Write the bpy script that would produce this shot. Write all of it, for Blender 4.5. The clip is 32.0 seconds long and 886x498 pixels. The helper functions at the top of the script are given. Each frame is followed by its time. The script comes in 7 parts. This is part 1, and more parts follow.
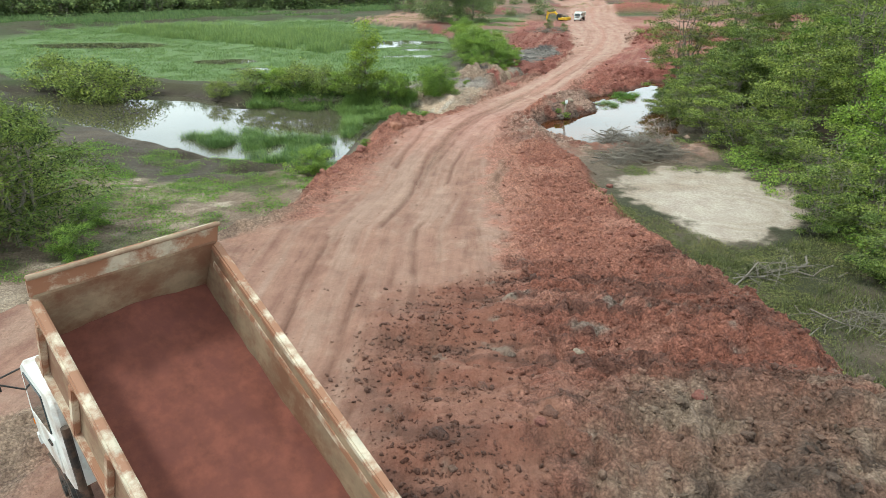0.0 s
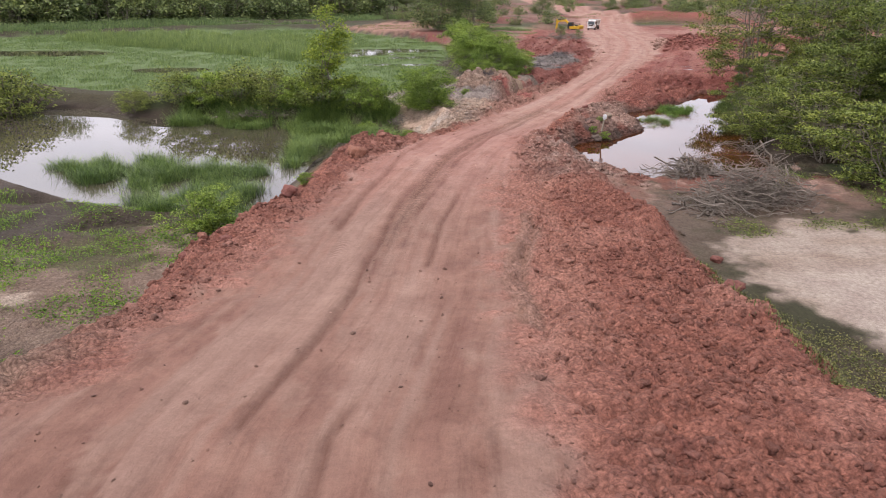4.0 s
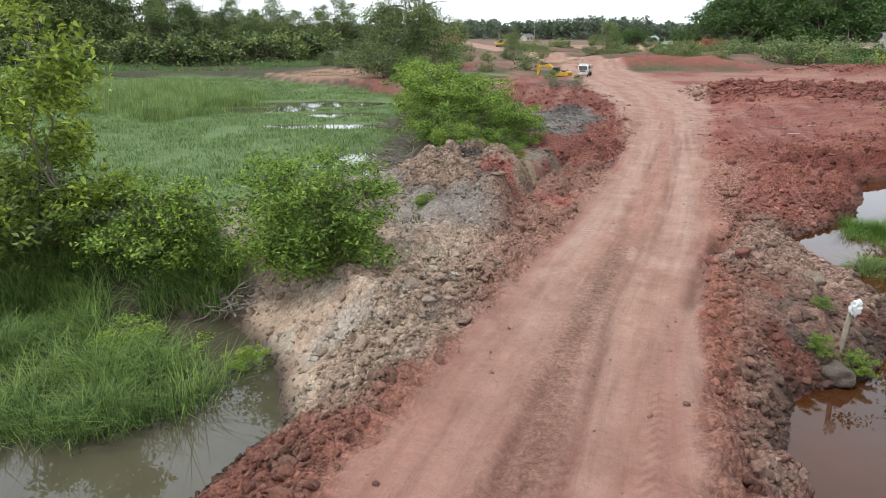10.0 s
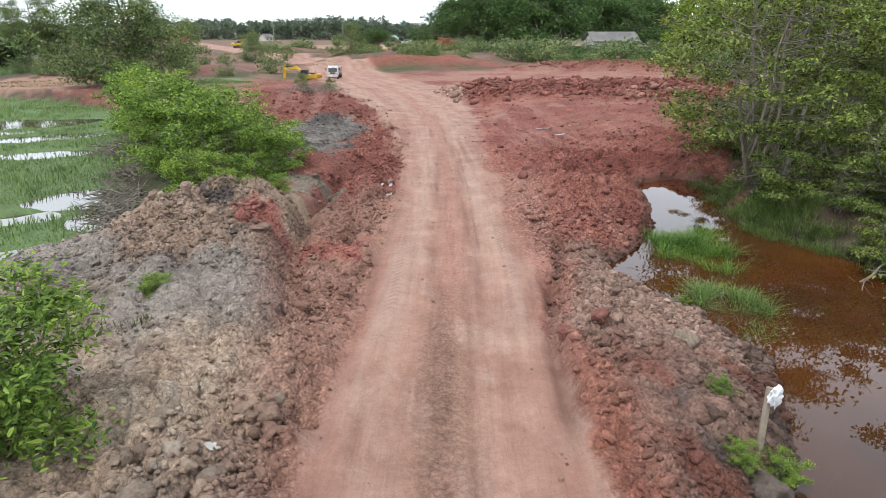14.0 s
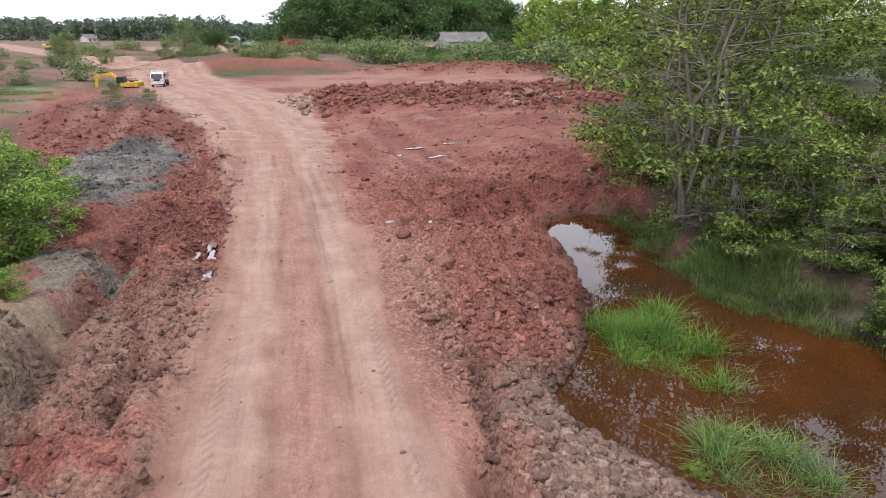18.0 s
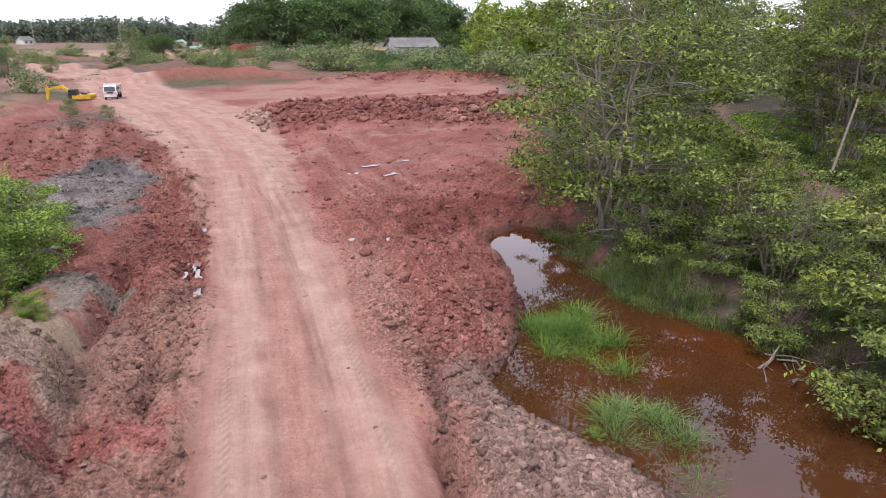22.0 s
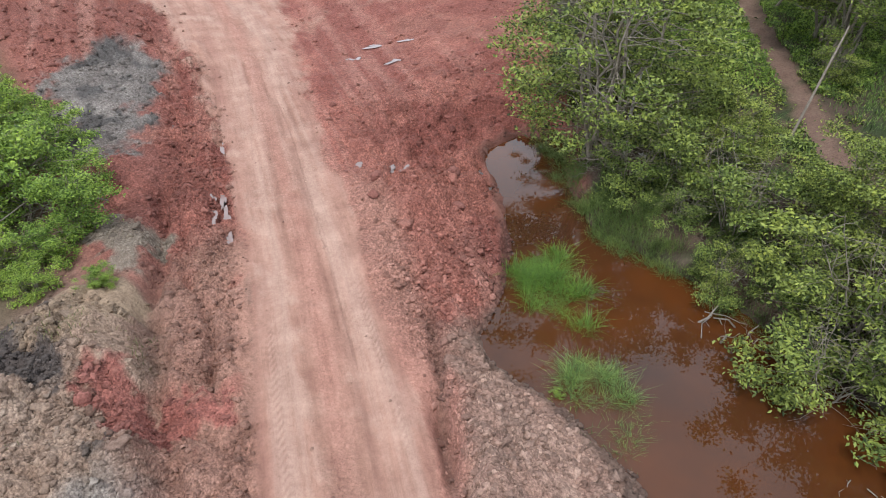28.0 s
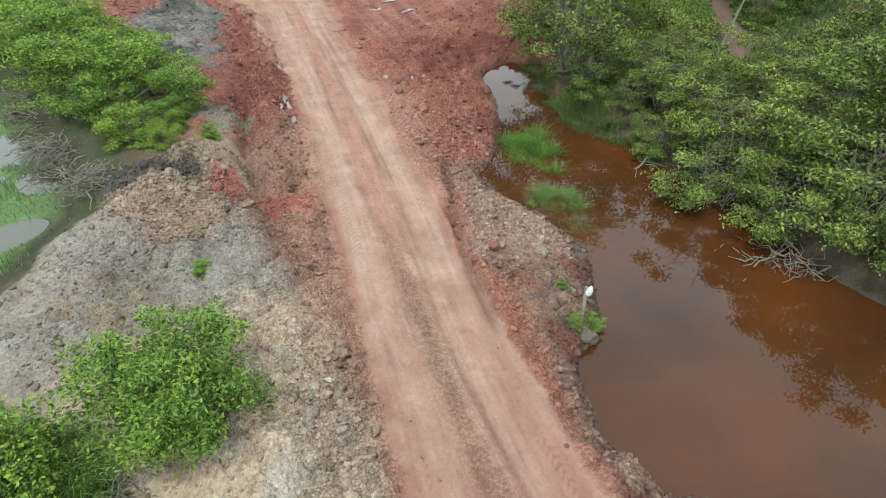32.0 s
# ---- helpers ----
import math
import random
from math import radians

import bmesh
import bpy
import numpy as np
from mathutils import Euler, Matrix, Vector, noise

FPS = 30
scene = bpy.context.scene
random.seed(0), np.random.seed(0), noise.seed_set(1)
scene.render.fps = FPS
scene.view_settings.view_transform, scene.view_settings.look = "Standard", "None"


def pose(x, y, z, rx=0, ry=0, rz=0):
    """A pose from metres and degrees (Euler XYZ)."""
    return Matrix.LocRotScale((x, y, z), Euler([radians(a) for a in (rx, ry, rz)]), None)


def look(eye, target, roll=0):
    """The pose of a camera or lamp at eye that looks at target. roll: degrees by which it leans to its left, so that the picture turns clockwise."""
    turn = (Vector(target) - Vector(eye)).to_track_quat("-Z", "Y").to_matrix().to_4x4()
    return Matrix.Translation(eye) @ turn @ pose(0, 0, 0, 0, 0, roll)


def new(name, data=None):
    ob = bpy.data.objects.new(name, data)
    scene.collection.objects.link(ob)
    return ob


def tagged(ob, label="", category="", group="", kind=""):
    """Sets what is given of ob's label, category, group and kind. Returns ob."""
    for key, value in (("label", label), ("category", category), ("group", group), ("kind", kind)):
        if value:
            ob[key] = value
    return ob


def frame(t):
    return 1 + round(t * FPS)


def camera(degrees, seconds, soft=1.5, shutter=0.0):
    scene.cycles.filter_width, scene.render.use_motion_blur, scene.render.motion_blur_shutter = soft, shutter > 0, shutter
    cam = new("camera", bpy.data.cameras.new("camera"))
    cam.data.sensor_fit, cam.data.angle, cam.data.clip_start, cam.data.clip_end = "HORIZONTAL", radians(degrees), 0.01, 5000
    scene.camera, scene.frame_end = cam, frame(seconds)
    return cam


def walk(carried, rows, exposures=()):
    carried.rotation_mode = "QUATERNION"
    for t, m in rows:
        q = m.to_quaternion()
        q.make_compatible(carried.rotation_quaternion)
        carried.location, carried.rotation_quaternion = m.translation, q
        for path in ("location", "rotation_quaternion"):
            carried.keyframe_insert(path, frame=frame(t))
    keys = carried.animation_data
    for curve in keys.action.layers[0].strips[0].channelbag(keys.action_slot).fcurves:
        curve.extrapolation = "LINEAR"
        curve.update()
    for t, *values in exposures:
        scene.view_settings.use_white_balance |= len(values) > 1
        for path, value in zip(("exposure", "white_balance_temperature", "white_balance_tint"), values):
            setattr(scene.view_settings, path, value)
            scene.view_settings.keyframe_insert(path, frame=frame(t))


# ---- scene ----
cam = camera(68.4, 32.0, soft=0.8)
METRES, EYE, TILT, LEAN, TURN = 67.0, 10.26, -24.4, 0.0, 0.0
ROWS = [
    (0.0, 0.0, 0.0, 0.0, 0.0, 0.0, -0.0),
    (0.5, 0.0008, 0.0189, 0.0086, 0.01, 0.01, -0.01),
    (1.0, 0.0018, 0.0392, 0.0181, 0.01, 0.02, -0.0),
    (1.5, 0.0029, 0.0609, 0.0278, 0.02, 0.04, -0.01),
    (2.0, 0.0038, 0.0853, 0.0343, 0.02, 0.07, -0.02),
    (2.5, 0.0049, 0.1121, 0.0371, 0.02, 0.08, -0.02),
    (4.5, 0.009, 0.2332, 0.0423, -0.01, 3.27, -0.06),
    (5.0, 0.0098, 0.265, 0.0434, -0.02, 5.17, -0.08),
    (5.5, 0.0107, 0.2956, 0.0487, -0.03, 5.98, -0.08),
    (6.0, 0.0115, 0.3237, 0.0611, -0.03, 5.96, -0.12),
    (6.5, 0.0123, 0.3514, 0.0737, -0.03, 5.98, -0.11),
    (7.0, 0.0133, 0.3789, 0.0857, -0.11, 5.96, -0.04),
    (7.5, 0.0143, 0.4064, 0.0977, -0.18, 5.97, -0.02),
    (8.0, 0.0154, 0.4337, 0.1097, -0.19, 5.97, -0.02),
    (8.5, 0.0166, 0.4609, 0.1218, -0.4, 5.96, 0.05),
    (9.0, 0.0179, 0.4882, 0.134, -0.94, 5.95, 0.31),
    (9.5, 0.0191, 0.5161, 0.1463, -1.71, 5.94, 0.62),
    (10.0, 0.0207, 0.5437, 0.1586, -3.19, 5.91, 1.32),
    (10.5, 0.0223, 0.5706, 0.171, -5.38, 5.86, 2.33),
    (11.0, 0.0238, 0.5905, 0.1801, -8.51, 5.69, 3.81),
    (11.5, 0.0245, 0.5974, 0.1832, -12.62, 5.37, 5.69),
    (12.0, 0.0249, 0.599, 0.1839, -16.87, 4.88, 7.54),
    (12.5, 0.0249, 0.5991, 0.1841, -21.16, 4.23, 9.32),
    (13.0, 0.0249, 0.5998, 0.1843, -22.91, 3.94, 10.02),
    (13.5, 0.0265, 0.6028, 0.1856, -22.95, 3.92, 10.02),
    (15.5, 0.0502, 0.6449, 0.2046, -23.32, 3.83, 10.12),
    (16.0, 0.0591, 0.6605, 0.2117, -23.54, 3.77, 10.17),
    (16.5, 0.0683, 0.6764, 0.2189, -24.52, 3.62, 10.55),
    (17.0, 0.0746, 0.687, 0.2233, -29.38, 2.67, 12.46),
    (17.5, 0.0766, 0.69, 0.2247, -33.02, 1.85, 13.81),
    (18.0, 0.0772, 0.6902, 0.2247, -35.01, 1.39, 14.5),
    (18.5, 0.0758, 0.6883, 0.2239, -36.84, 0.93, 15.13),
    (19.0, 0.0712, 0.6831, 0.2215, -38.54, 0.5, 15.71),
    (19.5, 0.0643, 0.6755, 0.2182, -39.19, 0.35, 15.91),
    (20.0, 0.0578, 0.6685, 0.2149, -39.23, 0.33, 15.92),
    (20.5, 0.0553, 0.6652, 0.2154, -39.22, 0.31, 15.92),
    (21.0, 0.0545, 0.662, 0.2203, -39.21, 0.3, 15.89),
    (21.5, 0.0542, 0.6595, 0.2247, -39.19, 0.31, 15.87),
    (22.0, 0.0541, 0.6569, 0.2299, -39.2, 0.28, 15.84),
    (22.5, 0.0539, 0.6541, 0.2356, -39.19, -0.29, 15.81),
    (23.0, 0.054, 0.6511, 0.2416, -39.16, -1.91, 15.78),
    (23.5, 0.0541, 0.648, 0.2476, -39.17, -3.99, 15.76),
    (24.0, 0.0541, 0.6452, 0.2536, -39.19, -6.22, 15.74),
    (24.5, 0.054, 0.6427, 0.2596, -39.19, -8.46, 15.7),
    (25.0, 0.0539, 0.6403, 0.2656, -39.2, -10.67, 15.68),
    (25.5, 0.054, 0.6379, 0.2716, -39.18, -12.94, 15.65),
    (27.5, 0.0547, 0.6286, 0.2933, -39.15, -18.04, 15.58),
    (28.0, 0.0523, 0.6247, 0.2958, -39.15, -17.99, 15.58),
    (28.5, 0.0469, 0.6195, 0.2934, -39.15, -17.99, 15.58),
    (29.0, 0.0385, 0.6114, 0.2899, -39.15, -17.98, 15.58),
    (29.5, 0.0277, 0.6009, 0.2855, -39.15, -17.99, 15.62),
    (30.0, 0.0156, 0.5895, 0.2806, -39.14, -18.01, 15.62),
    (30.5, 0.0031, 0.5777, 0.2755, -39.14, -17.99, 15.63),
    (31.0, -0.0094, 0.5657, 0.2703, -39.15, -17.99, 15.63),
    (31.5, -0.0217, 0.5537, 0.2651, -39.12, -17.97, 15.64),
    (32.0, -0.0338, 0.5418, 0.2611, -39.12, -17.98, 15.65),
]
walk(cam, [(t, pose(0, 0, EYE, TILT, LEAN, TURN) @ pose(METRES * x, METRES * y, METRES * z, 90 + pitch, roll, yaw)) for t, x, y, z, yaw, pitch, roll in ROWS],
     [(0, 0.14, 6250, -5), (2, -0.03, 6300, 0), (5, -0.2, 6750, 28), (7, -0.26, 6600, 28), (8, -0.25, 6500, 24), (9, -0.16, 6400, 14), (12, -0.1, 6350, 4), (13, -0.05, 6300, 6), (17, 0, 6250, 10), (20, 0.02, 6250, 18), (24, 0.1, 6250, 22), (25, 0.1, 6250, 18), (28, 0.12, 6200, 10), (31, 0.12, 6150, -4), (32, 0.12, 6150, -5)])

import functools

# ---- sky and light ----
world = bpy.data.worlds.new("sky")
scene.world = world
world.use_nodes = True
wn, wl = world.node_tree.nodes, world.node_tree.links
wn.clear()
sky = wn.new("ShaderNodeTexSky")
sky.sky_type, sky.sun_disc = "NISHITA", False
sky.sun_elevation, sky.sun_rotation = radians(62), radians(-60)
sky.air_density, sky.dust_density = 1.0, 2.0
coords = wn.new("ShaderNodeTexCoord")
stretch = wn.new("ShaderNodeMapping")
stretch.inputs["Scale"].default_value = (1.0, 1.0, 2.6)
clouds = wn.new("ShaderNodeTexNoise")
clouds.inputs["Scale"].default_value, clouds.inputs["Detail"].default_value = 2.3, 6.0
cover = wn.new("ShaderNodeValToRGB")
cover.color_ramp.elements[0].position, cover.color_ramp.elements[1].position = 0.40, 0.62
cover.color_ramp.elements[0].color = (0.7, 0.7, 0.7, 1)
blend = wn.new("ShaderNodeMix")
blend.data_type = "RGBA"
blend.inputs["B"].default_value = (16.2, 17.0, 18.2, 1)
back = wn.new("ShaderNodeBackground")
back.inputs["Strength"].default_value = 0.126
wout = wn.new("ShaderNodeOutputWorld")
wl.new(coords.outputs["Generated"], stretch.inputs["Vector"])
wl.new(stretch.outputs["Vector"], clouds.inputs["Vector"])
wl.new(clouds.outputs["Fac"], cover.inputs["Fac"])
wl.new(cover.outputs["Color"], blend.inputs["Factor"])
wl.new(sky.outputs["Color"], blend.inputs["A"])
aloft = wn.new("ShaderNodeSeparateXYZ")
haze = wn.new("ShaderNodeValToRGB")
haze.color_ramp.elements[0].position, haze.color_ramp.elements[1].position = 0.30, 0.75
haze.color_ramp.elements[0].color, haze.color_ramp.elements[1].color = (1.0, 1.0, 1.0, 1), (0.48, 0.48, 0.48, 1)
glare = wn.new("ShaderNodeMix")
glare.data_type, glare.blend_type = "RGBA", "MULTIPLY"
glare.inputs["Factor"].default_value = 1.0
wl.new(coords.outputs["Generated"], aloft.inputs["Vector"])
wl.new(aloft.outputs["Z"], haze.inputs["Fac"])
wl.new(blend.outputs["Result"], glare.inputs["A"])
wl.new(haze.outputs["Color"], glare.inputs["B"])
wl.new(glare.outputs["Result"], back.inputs["Color"])
wl.new(back.outputs["Background"], wout.inputs["Surface"])

sun = new("sun", bpy.data.lights.new("sun", "SUN"))
sun.data.energy, sun.data.angle, sun.data.color = 2.5, radians(8), (1.0, 0.965, 0.92)
sun.matrix_world = look((-40, 30, 94), (0, 50, 0))
scene.view_settings.exposure = 0.0


# ---- materials ----
def material(name):
    m = bpy.data.materials.new(name)
    m.use_nodes = True
    n, l = m.node_tree.nodes, m.node_tree.links
    return m, n, l, n["Principled BSDF"]


def ramp(n, stops):
    r = n.new("ShaderNodeValToRGB")
    while len(r.color_ramp.elements) < len(stops):
        r.color_ramp.elements.new(0.5)
    for e, (p, c) in zip(r.color_ramp.elements, stops):
        e.position, e.color = p, (*c, 1)
    return r


def noise_node(n, l, vec, scale, detail=4.0, rough=0.55):
    t = n.new("ShaderNodeTexNoise")
    t.inputs["Scale"].default_value, t.inputs["Detail"].default_value, t.inputs["Roughness"].default_value = scale, detail, rough
    if vec is not None:
        l.new(vec, t.inputs["Vector"])
    return t


def mix_node(n, l, kind, fac, a, b):
    m = n.new("ShaderNodeMix")
    m.data_type, m.blend_type = "RGBA", kind
    for socket, value in (("Factor", fac), ("A", a), ("B", b)):
        if isinstance(value, (int, float)):
            m.inputs[socket].default_value = value
        elif isinstance(value, tuple):
            m.inputs[socket].default_value = (*value, 1)
        else:
            l.new(value, m.inputs[socket])
    return m.outputs["Result"]


def bump_node(n, l, bsdf, height, strength, distance, normal=None):
    b = n.new("ShaderNodeBump")
    b.inputs["Strength"].default_value, b.inputs["Distance"].default_value = strength, distance
    l.new(height, b.inputs["Height"])
    if normal is not None:
        l.new(normal, b.inputs["Normal"])
    if bsdf is not None:
        l.new(b.outputs["Normal"], bsdf.inputs["Normal"])
    return b.outputs["Normal"]


def plain(name, colour, rough=0.6, metal=0.0, wear=0.25, scale=6.0, dirt=None, dirt_amount=0.5):
    """Paint, metal, plastic or cloth with stains and a slight unevenness."""
    m, n, l, p = material(name)
    pos = n.new("ShaderNodeTexCoord").outputs["Object"]
    a = noise_node(n, l, pos, scale, 6.0, 0.65)
    b = noise_node(n, l, pos, scale * 9, 3.0)
    shade = ramp(n, [(0.3, tuple(c * (1 - wear) for c in colour)), (0.7, tuple(min(1, c * (1 + 0.5 * wear)) for c in colour))])
    l.new(a.outputs["Fac"], shade.inputs["Fac"])
    out = shade.outputs["Color"]
    if dirt:
        mask = ramp(n, [(0.5 - 0.12 * dirt_amount, (0, 0, 0)), (0.78 - 0.3 * dirt_amount, (1, 1, 1))])
        d = noise_node(n, l, pos, scale * 0.6, 8.0, 0.7)
        l.new(d.outputs["Fac"], mask.inputs["Fac"])
        out = mix_node(n, l, "MIX", mask.outputs["Color"], out, dirt)
    l.new(out, p.inputs["Base Color"])
    p.inputs["Roughness"].default_value, p.inputs["Metallic"].default_value = rough, metal
    bump_node(n, l, p, b.outputs["Fac"], 0.15, 0.01)
    return m


def ground_material():
    m, n, l, p = material("bare earth")
    pos = n.new("ShaderNodeNewGeometry").outputs["Position"]
    tint = n.new("ShaderNodeAttribute")
    tint.attribute_name = "tint"
    wet = n.new("ShaderNodeAttribute")
    wet.attribute_name = "wet"
    fine = noise_node(n, l, pos, 9.0, 8.0, 0.7)
    grit = noise_node(n, l, pos, 38.0, 4.0, 0.7)
    broad = noise_node(n, l, pos, 1.1, 5.0, 0.6)
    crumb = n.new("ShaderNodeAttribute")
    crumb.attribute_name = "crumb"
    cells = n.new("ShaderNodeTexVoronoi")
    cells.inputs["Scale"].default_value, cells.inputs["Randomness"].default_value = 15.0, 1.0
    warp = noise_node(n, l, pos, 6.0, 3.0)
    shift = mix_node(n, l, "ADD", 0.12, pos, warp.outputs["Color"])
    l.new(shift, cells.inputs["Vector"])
    # shade between the crumbs is put into the colour: cell edges go darker
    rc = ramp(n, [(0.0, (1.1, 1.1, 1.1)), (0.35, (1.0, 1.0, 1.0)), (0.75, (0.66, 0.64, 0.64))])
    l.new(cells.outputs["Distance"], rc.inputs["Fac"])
    rv = ramp(n, [(0.0, (0.7, 0.68, 0.68)), (1.0, (1.3, 1.32, 1.33))])
    l.new(cells.outputs["Color"], rv.inputs["Fac"])
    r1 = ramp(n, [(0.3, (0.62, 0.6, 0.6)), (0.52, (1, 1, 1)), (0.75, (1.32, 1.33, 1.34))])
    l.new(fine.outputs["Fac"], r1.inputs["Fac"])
    r2 = ramp(n, [(0.32, (0.7, 0.7, 0.7)), (0.5, (1, 1, 1)), (0.72, (1.25, 1.25, 1.25))])
    l.new(grit.outputs["Fac"], r2.inputs["Fac"])
    r3 = ramp(n, [(0.3, (0.84, 0.8, 0.8)), (0.7, (1.12, 1.14, 1.14))])
    l.new(broad.outputs["Fac"], r3.inputs["Fac"])
    loose = n.new("ShaderNodeAttribute")
    loose.attribute_name = "loose"
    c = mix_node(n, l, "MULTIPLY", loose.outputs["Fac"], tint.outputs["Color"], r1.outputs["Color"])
    c = mix_node(n, l, "MULTIPLY", loose.outputs["Fac"], c, r2.outputs["Color"])
    c = mix_node(n, l, "MULTIPLY", 1.0, c, r3.outputs["Color"])
    across = n.new("ShaderNodeAttribute")
    across.attribute_name = "across"
    lane = n.new("ShaderNodeAttribute")
    lane.attribute_name = "lane"
    tread = n.new("ShaderNodeAttribute")
    tread.attribute_name = "tread"
    parts = n.new("ShaderNodeSeparateXYZ")
    l.new(pos, parts.inputs["Vector"])
    lay_vec = n.new("ShaderNodeCombineXYZ")
    l.new(across.outputs["Fac"], lay_vec.inputs["X"])
    squeeze = n.new("ShaderNodeMath")
    squeeze.operation, squeeze.inputs[1].default_value = "MULTIPLY", 0.07
    l.new(parts.outputs["Y"], squeeze.inputs[0])
    l.new(squeeze.outputs["Value"], lay_vec.inputs["Y"])
    streak = noise_node(n, l, lay_vec.outputs["Vector"], 4.2, 10.0, 0.8)
    rs = ramp(n, [(0.36, (0.80, 0.77, 0.76)), (0.5, (1, 1, 1)), (0.64, (1.09, 1.10, 1.11))])
    l.new(streak.outputs["Fac"], rs.inputs["Fac"])
    c = mix_node(n, l, "MULTIPLY", lane.outputs["Fac"], c, rs.outputs["Color"])
    # herringbone print of lugged tyres
    def math(kind, a, b=None):
        m_node = n.new("ShaderNodeMath")
        m_node.operation = kind
        for socket, value in zip(m_node.inputs, (a, b)):
            if isinstance(value, (int, float)):
                socket.default_value = value
            elif value is not None:
                l.new(value, socket)
        return m_node.outputs["Value"]

    ragged = math("MULTIPLY", warp.outputs["Fac"], 0.10)
    slant = math("MULTIPLY", math("PINGPONG", math("ADD", across.outputs["Fac"], 20.0), 0.15), 0.9)
    along = math("ADD", math("ADD", parts.outputs["Y"], slant), ragged)
    lugs = math("ADD", math("MULTIPLY", math("SINE", math("MULTIPLY", along, 33.0)), 0.5), 0.5)
    rl = ramp(n, [(0.15, (0.80, 0.77, 0.76)), (0.5, (1.0, 1.0, 1.0)), (0.9, (1.08, 1.09, 1.10))])
    l.new(lugs, rl.inputs["Fac"])
    c = mix_node(n, l, "MULTIPLY", tread.outputs["Fac"], c, rl.outputs["Color"])
    # one deep wheel line right of the middle, its shadow darkened into the colour
    wheel_line = n.new("ShaderNodeAttribute")
    wheel_line.attribute_name = "wheel_line"
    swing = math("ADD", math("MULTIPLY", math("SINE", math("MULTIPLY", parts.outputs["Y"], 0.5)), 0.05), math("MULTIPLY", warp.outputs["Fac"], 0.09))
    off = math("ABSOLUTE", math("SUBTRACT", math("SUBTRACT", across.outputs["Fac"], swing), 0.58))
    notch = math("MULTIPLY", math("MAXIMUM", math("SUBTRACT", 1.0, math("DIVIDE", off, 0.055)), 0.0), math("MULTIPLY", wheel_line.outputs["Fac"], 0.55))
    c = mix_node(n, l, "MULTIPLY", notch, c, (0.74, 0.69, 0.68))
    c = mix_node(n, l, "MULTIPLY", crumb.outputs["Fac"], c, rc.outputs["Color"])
    c = mix_node(n, l, "MULTIPLY", crumb.outputs["Fac"], c, rv.outputs["Color"])
    l.new(c, p.inputs["Base Color"])
    rr = ramp(n, [(0.0, (0.95, 0.95, 0.95)), (1.0, (0.12, 0.12, 0.12))])
    l.new(wet.outputs["Fac"], rr.inputs["Fac"])
    l.new(rr.outputs["Color"], p.inputs["Roughness"])
    p.inputs["Specular IOR Level"].default_value = 0.3
    shaggy = n.new("ShaderNodeMath")
    shaggy.operation = "MULTIPLY"
    l.new(fine.outputs["Fac"], shaggy.inputs[0])
    l.new(loose.outputs["Fac"], shaggy.inputs[1])
    nrm = bump_node(n, l, None, shaggy.outputs["Value"], 0.85, 0.07)
    relief = n.new("ShaderNodeMath")
    relief.operation = "MULTIPLY"
    l.new(cells.outputs["Distance"], relief.inputs[0])
    l.new(crumb.outputs["Fac"], relief.inputs[1])
    flip = n.new("ShaderNodeMath")
    flip.operation, flip.inputs[1].default_value = "MULTIPLY", -1.0
    l.new(relief.outputs["Value"], flip.inputs[0])
    nrm = bump_node(n, l, None, flip.outputs["Value"], 0.8, 0.07, nrm)
    ruts = n.new("ShaderNodeMath")
    ruts.operation = "MULTIPLY"
    l.new(streak.outputs["Fac"], ruts.inputs[0])
    l.new(lane.outputs["Fac"], ruts.inputs[1])
    nrm = bump_node(n, l, None, ruts.outputs["Value"], 0.6, 0.045, nrm)
    lug_h = n.new("ShaderNodeMath")
    lug_h.operation = "MULTIPLY"
    l.new(lugs, lug_h.inputs[0])
    l.new(tread.outputs["Fac"], lug_h.inputs[1])
    nrm = bump_node(n, l, None, lug_h.outputs["Value"], 0.6, 0.03, nrm)
    nrm = bump_node(n, l, None, math("MULTIPLY", notch, -1.0), 0.8, 0.05, nrm)
    bump_node(n, l, p, grit.outputs["Fac"], 0.7, 0.016, nrm)
    return m


def clod_material(name, low=0.58, high=1.12):
    """Broken lumps of the same earth as the ground that they lie on."""
    m, n, l, p = material(name)
    geo = n.new("ShaderNodeNewGeometry")
    earth = n.new("ShaderNodeAttribute")
    earth.attribute_name = "tint"
    tone = ramp(n, [(0.0, (low, low * 0.97, low * 0.96)), (0.5, (0.86, 0.85, 0.85)), (1.0, (high, high * 1.03, high * 1.04))])
    l.new(geo.outputs["Random Per Island"], tone.inputs["Fac"])
    a = noise_node(n, l, geo.outputs["Position"], 16.0, 6.0, 0.7)
    r = ramp(n, [(0.3, (0.62, 0.6, 0.6)), (0.7, (1.22, 1.22, 1.22))])
    l.new(a.outputs["Fac"], r.inputs["Fac"])
    c = mix_node(n, l, "MULTIPLY", 1.0, earth.outputs["Color"], tone.outputs["Color"])
    l.new(mix_node(n, l, "MULTIPLY", 1.0, c, r.outputs["Color"]), p.inputs["Base Color"])
    p.inputs["Roughness"].default_value = 0.95
    b = noise_node(n, l, geo.outputs["Position"], 40.0, 5.0, 0.7)
    nrm = bump_node(n, l, None, a.outputs["Fac"], 1.0, 0.06)
    bump_node(n, l, p, b.outputs["Fac"], 0.9, 0.025, nrm)
    return m


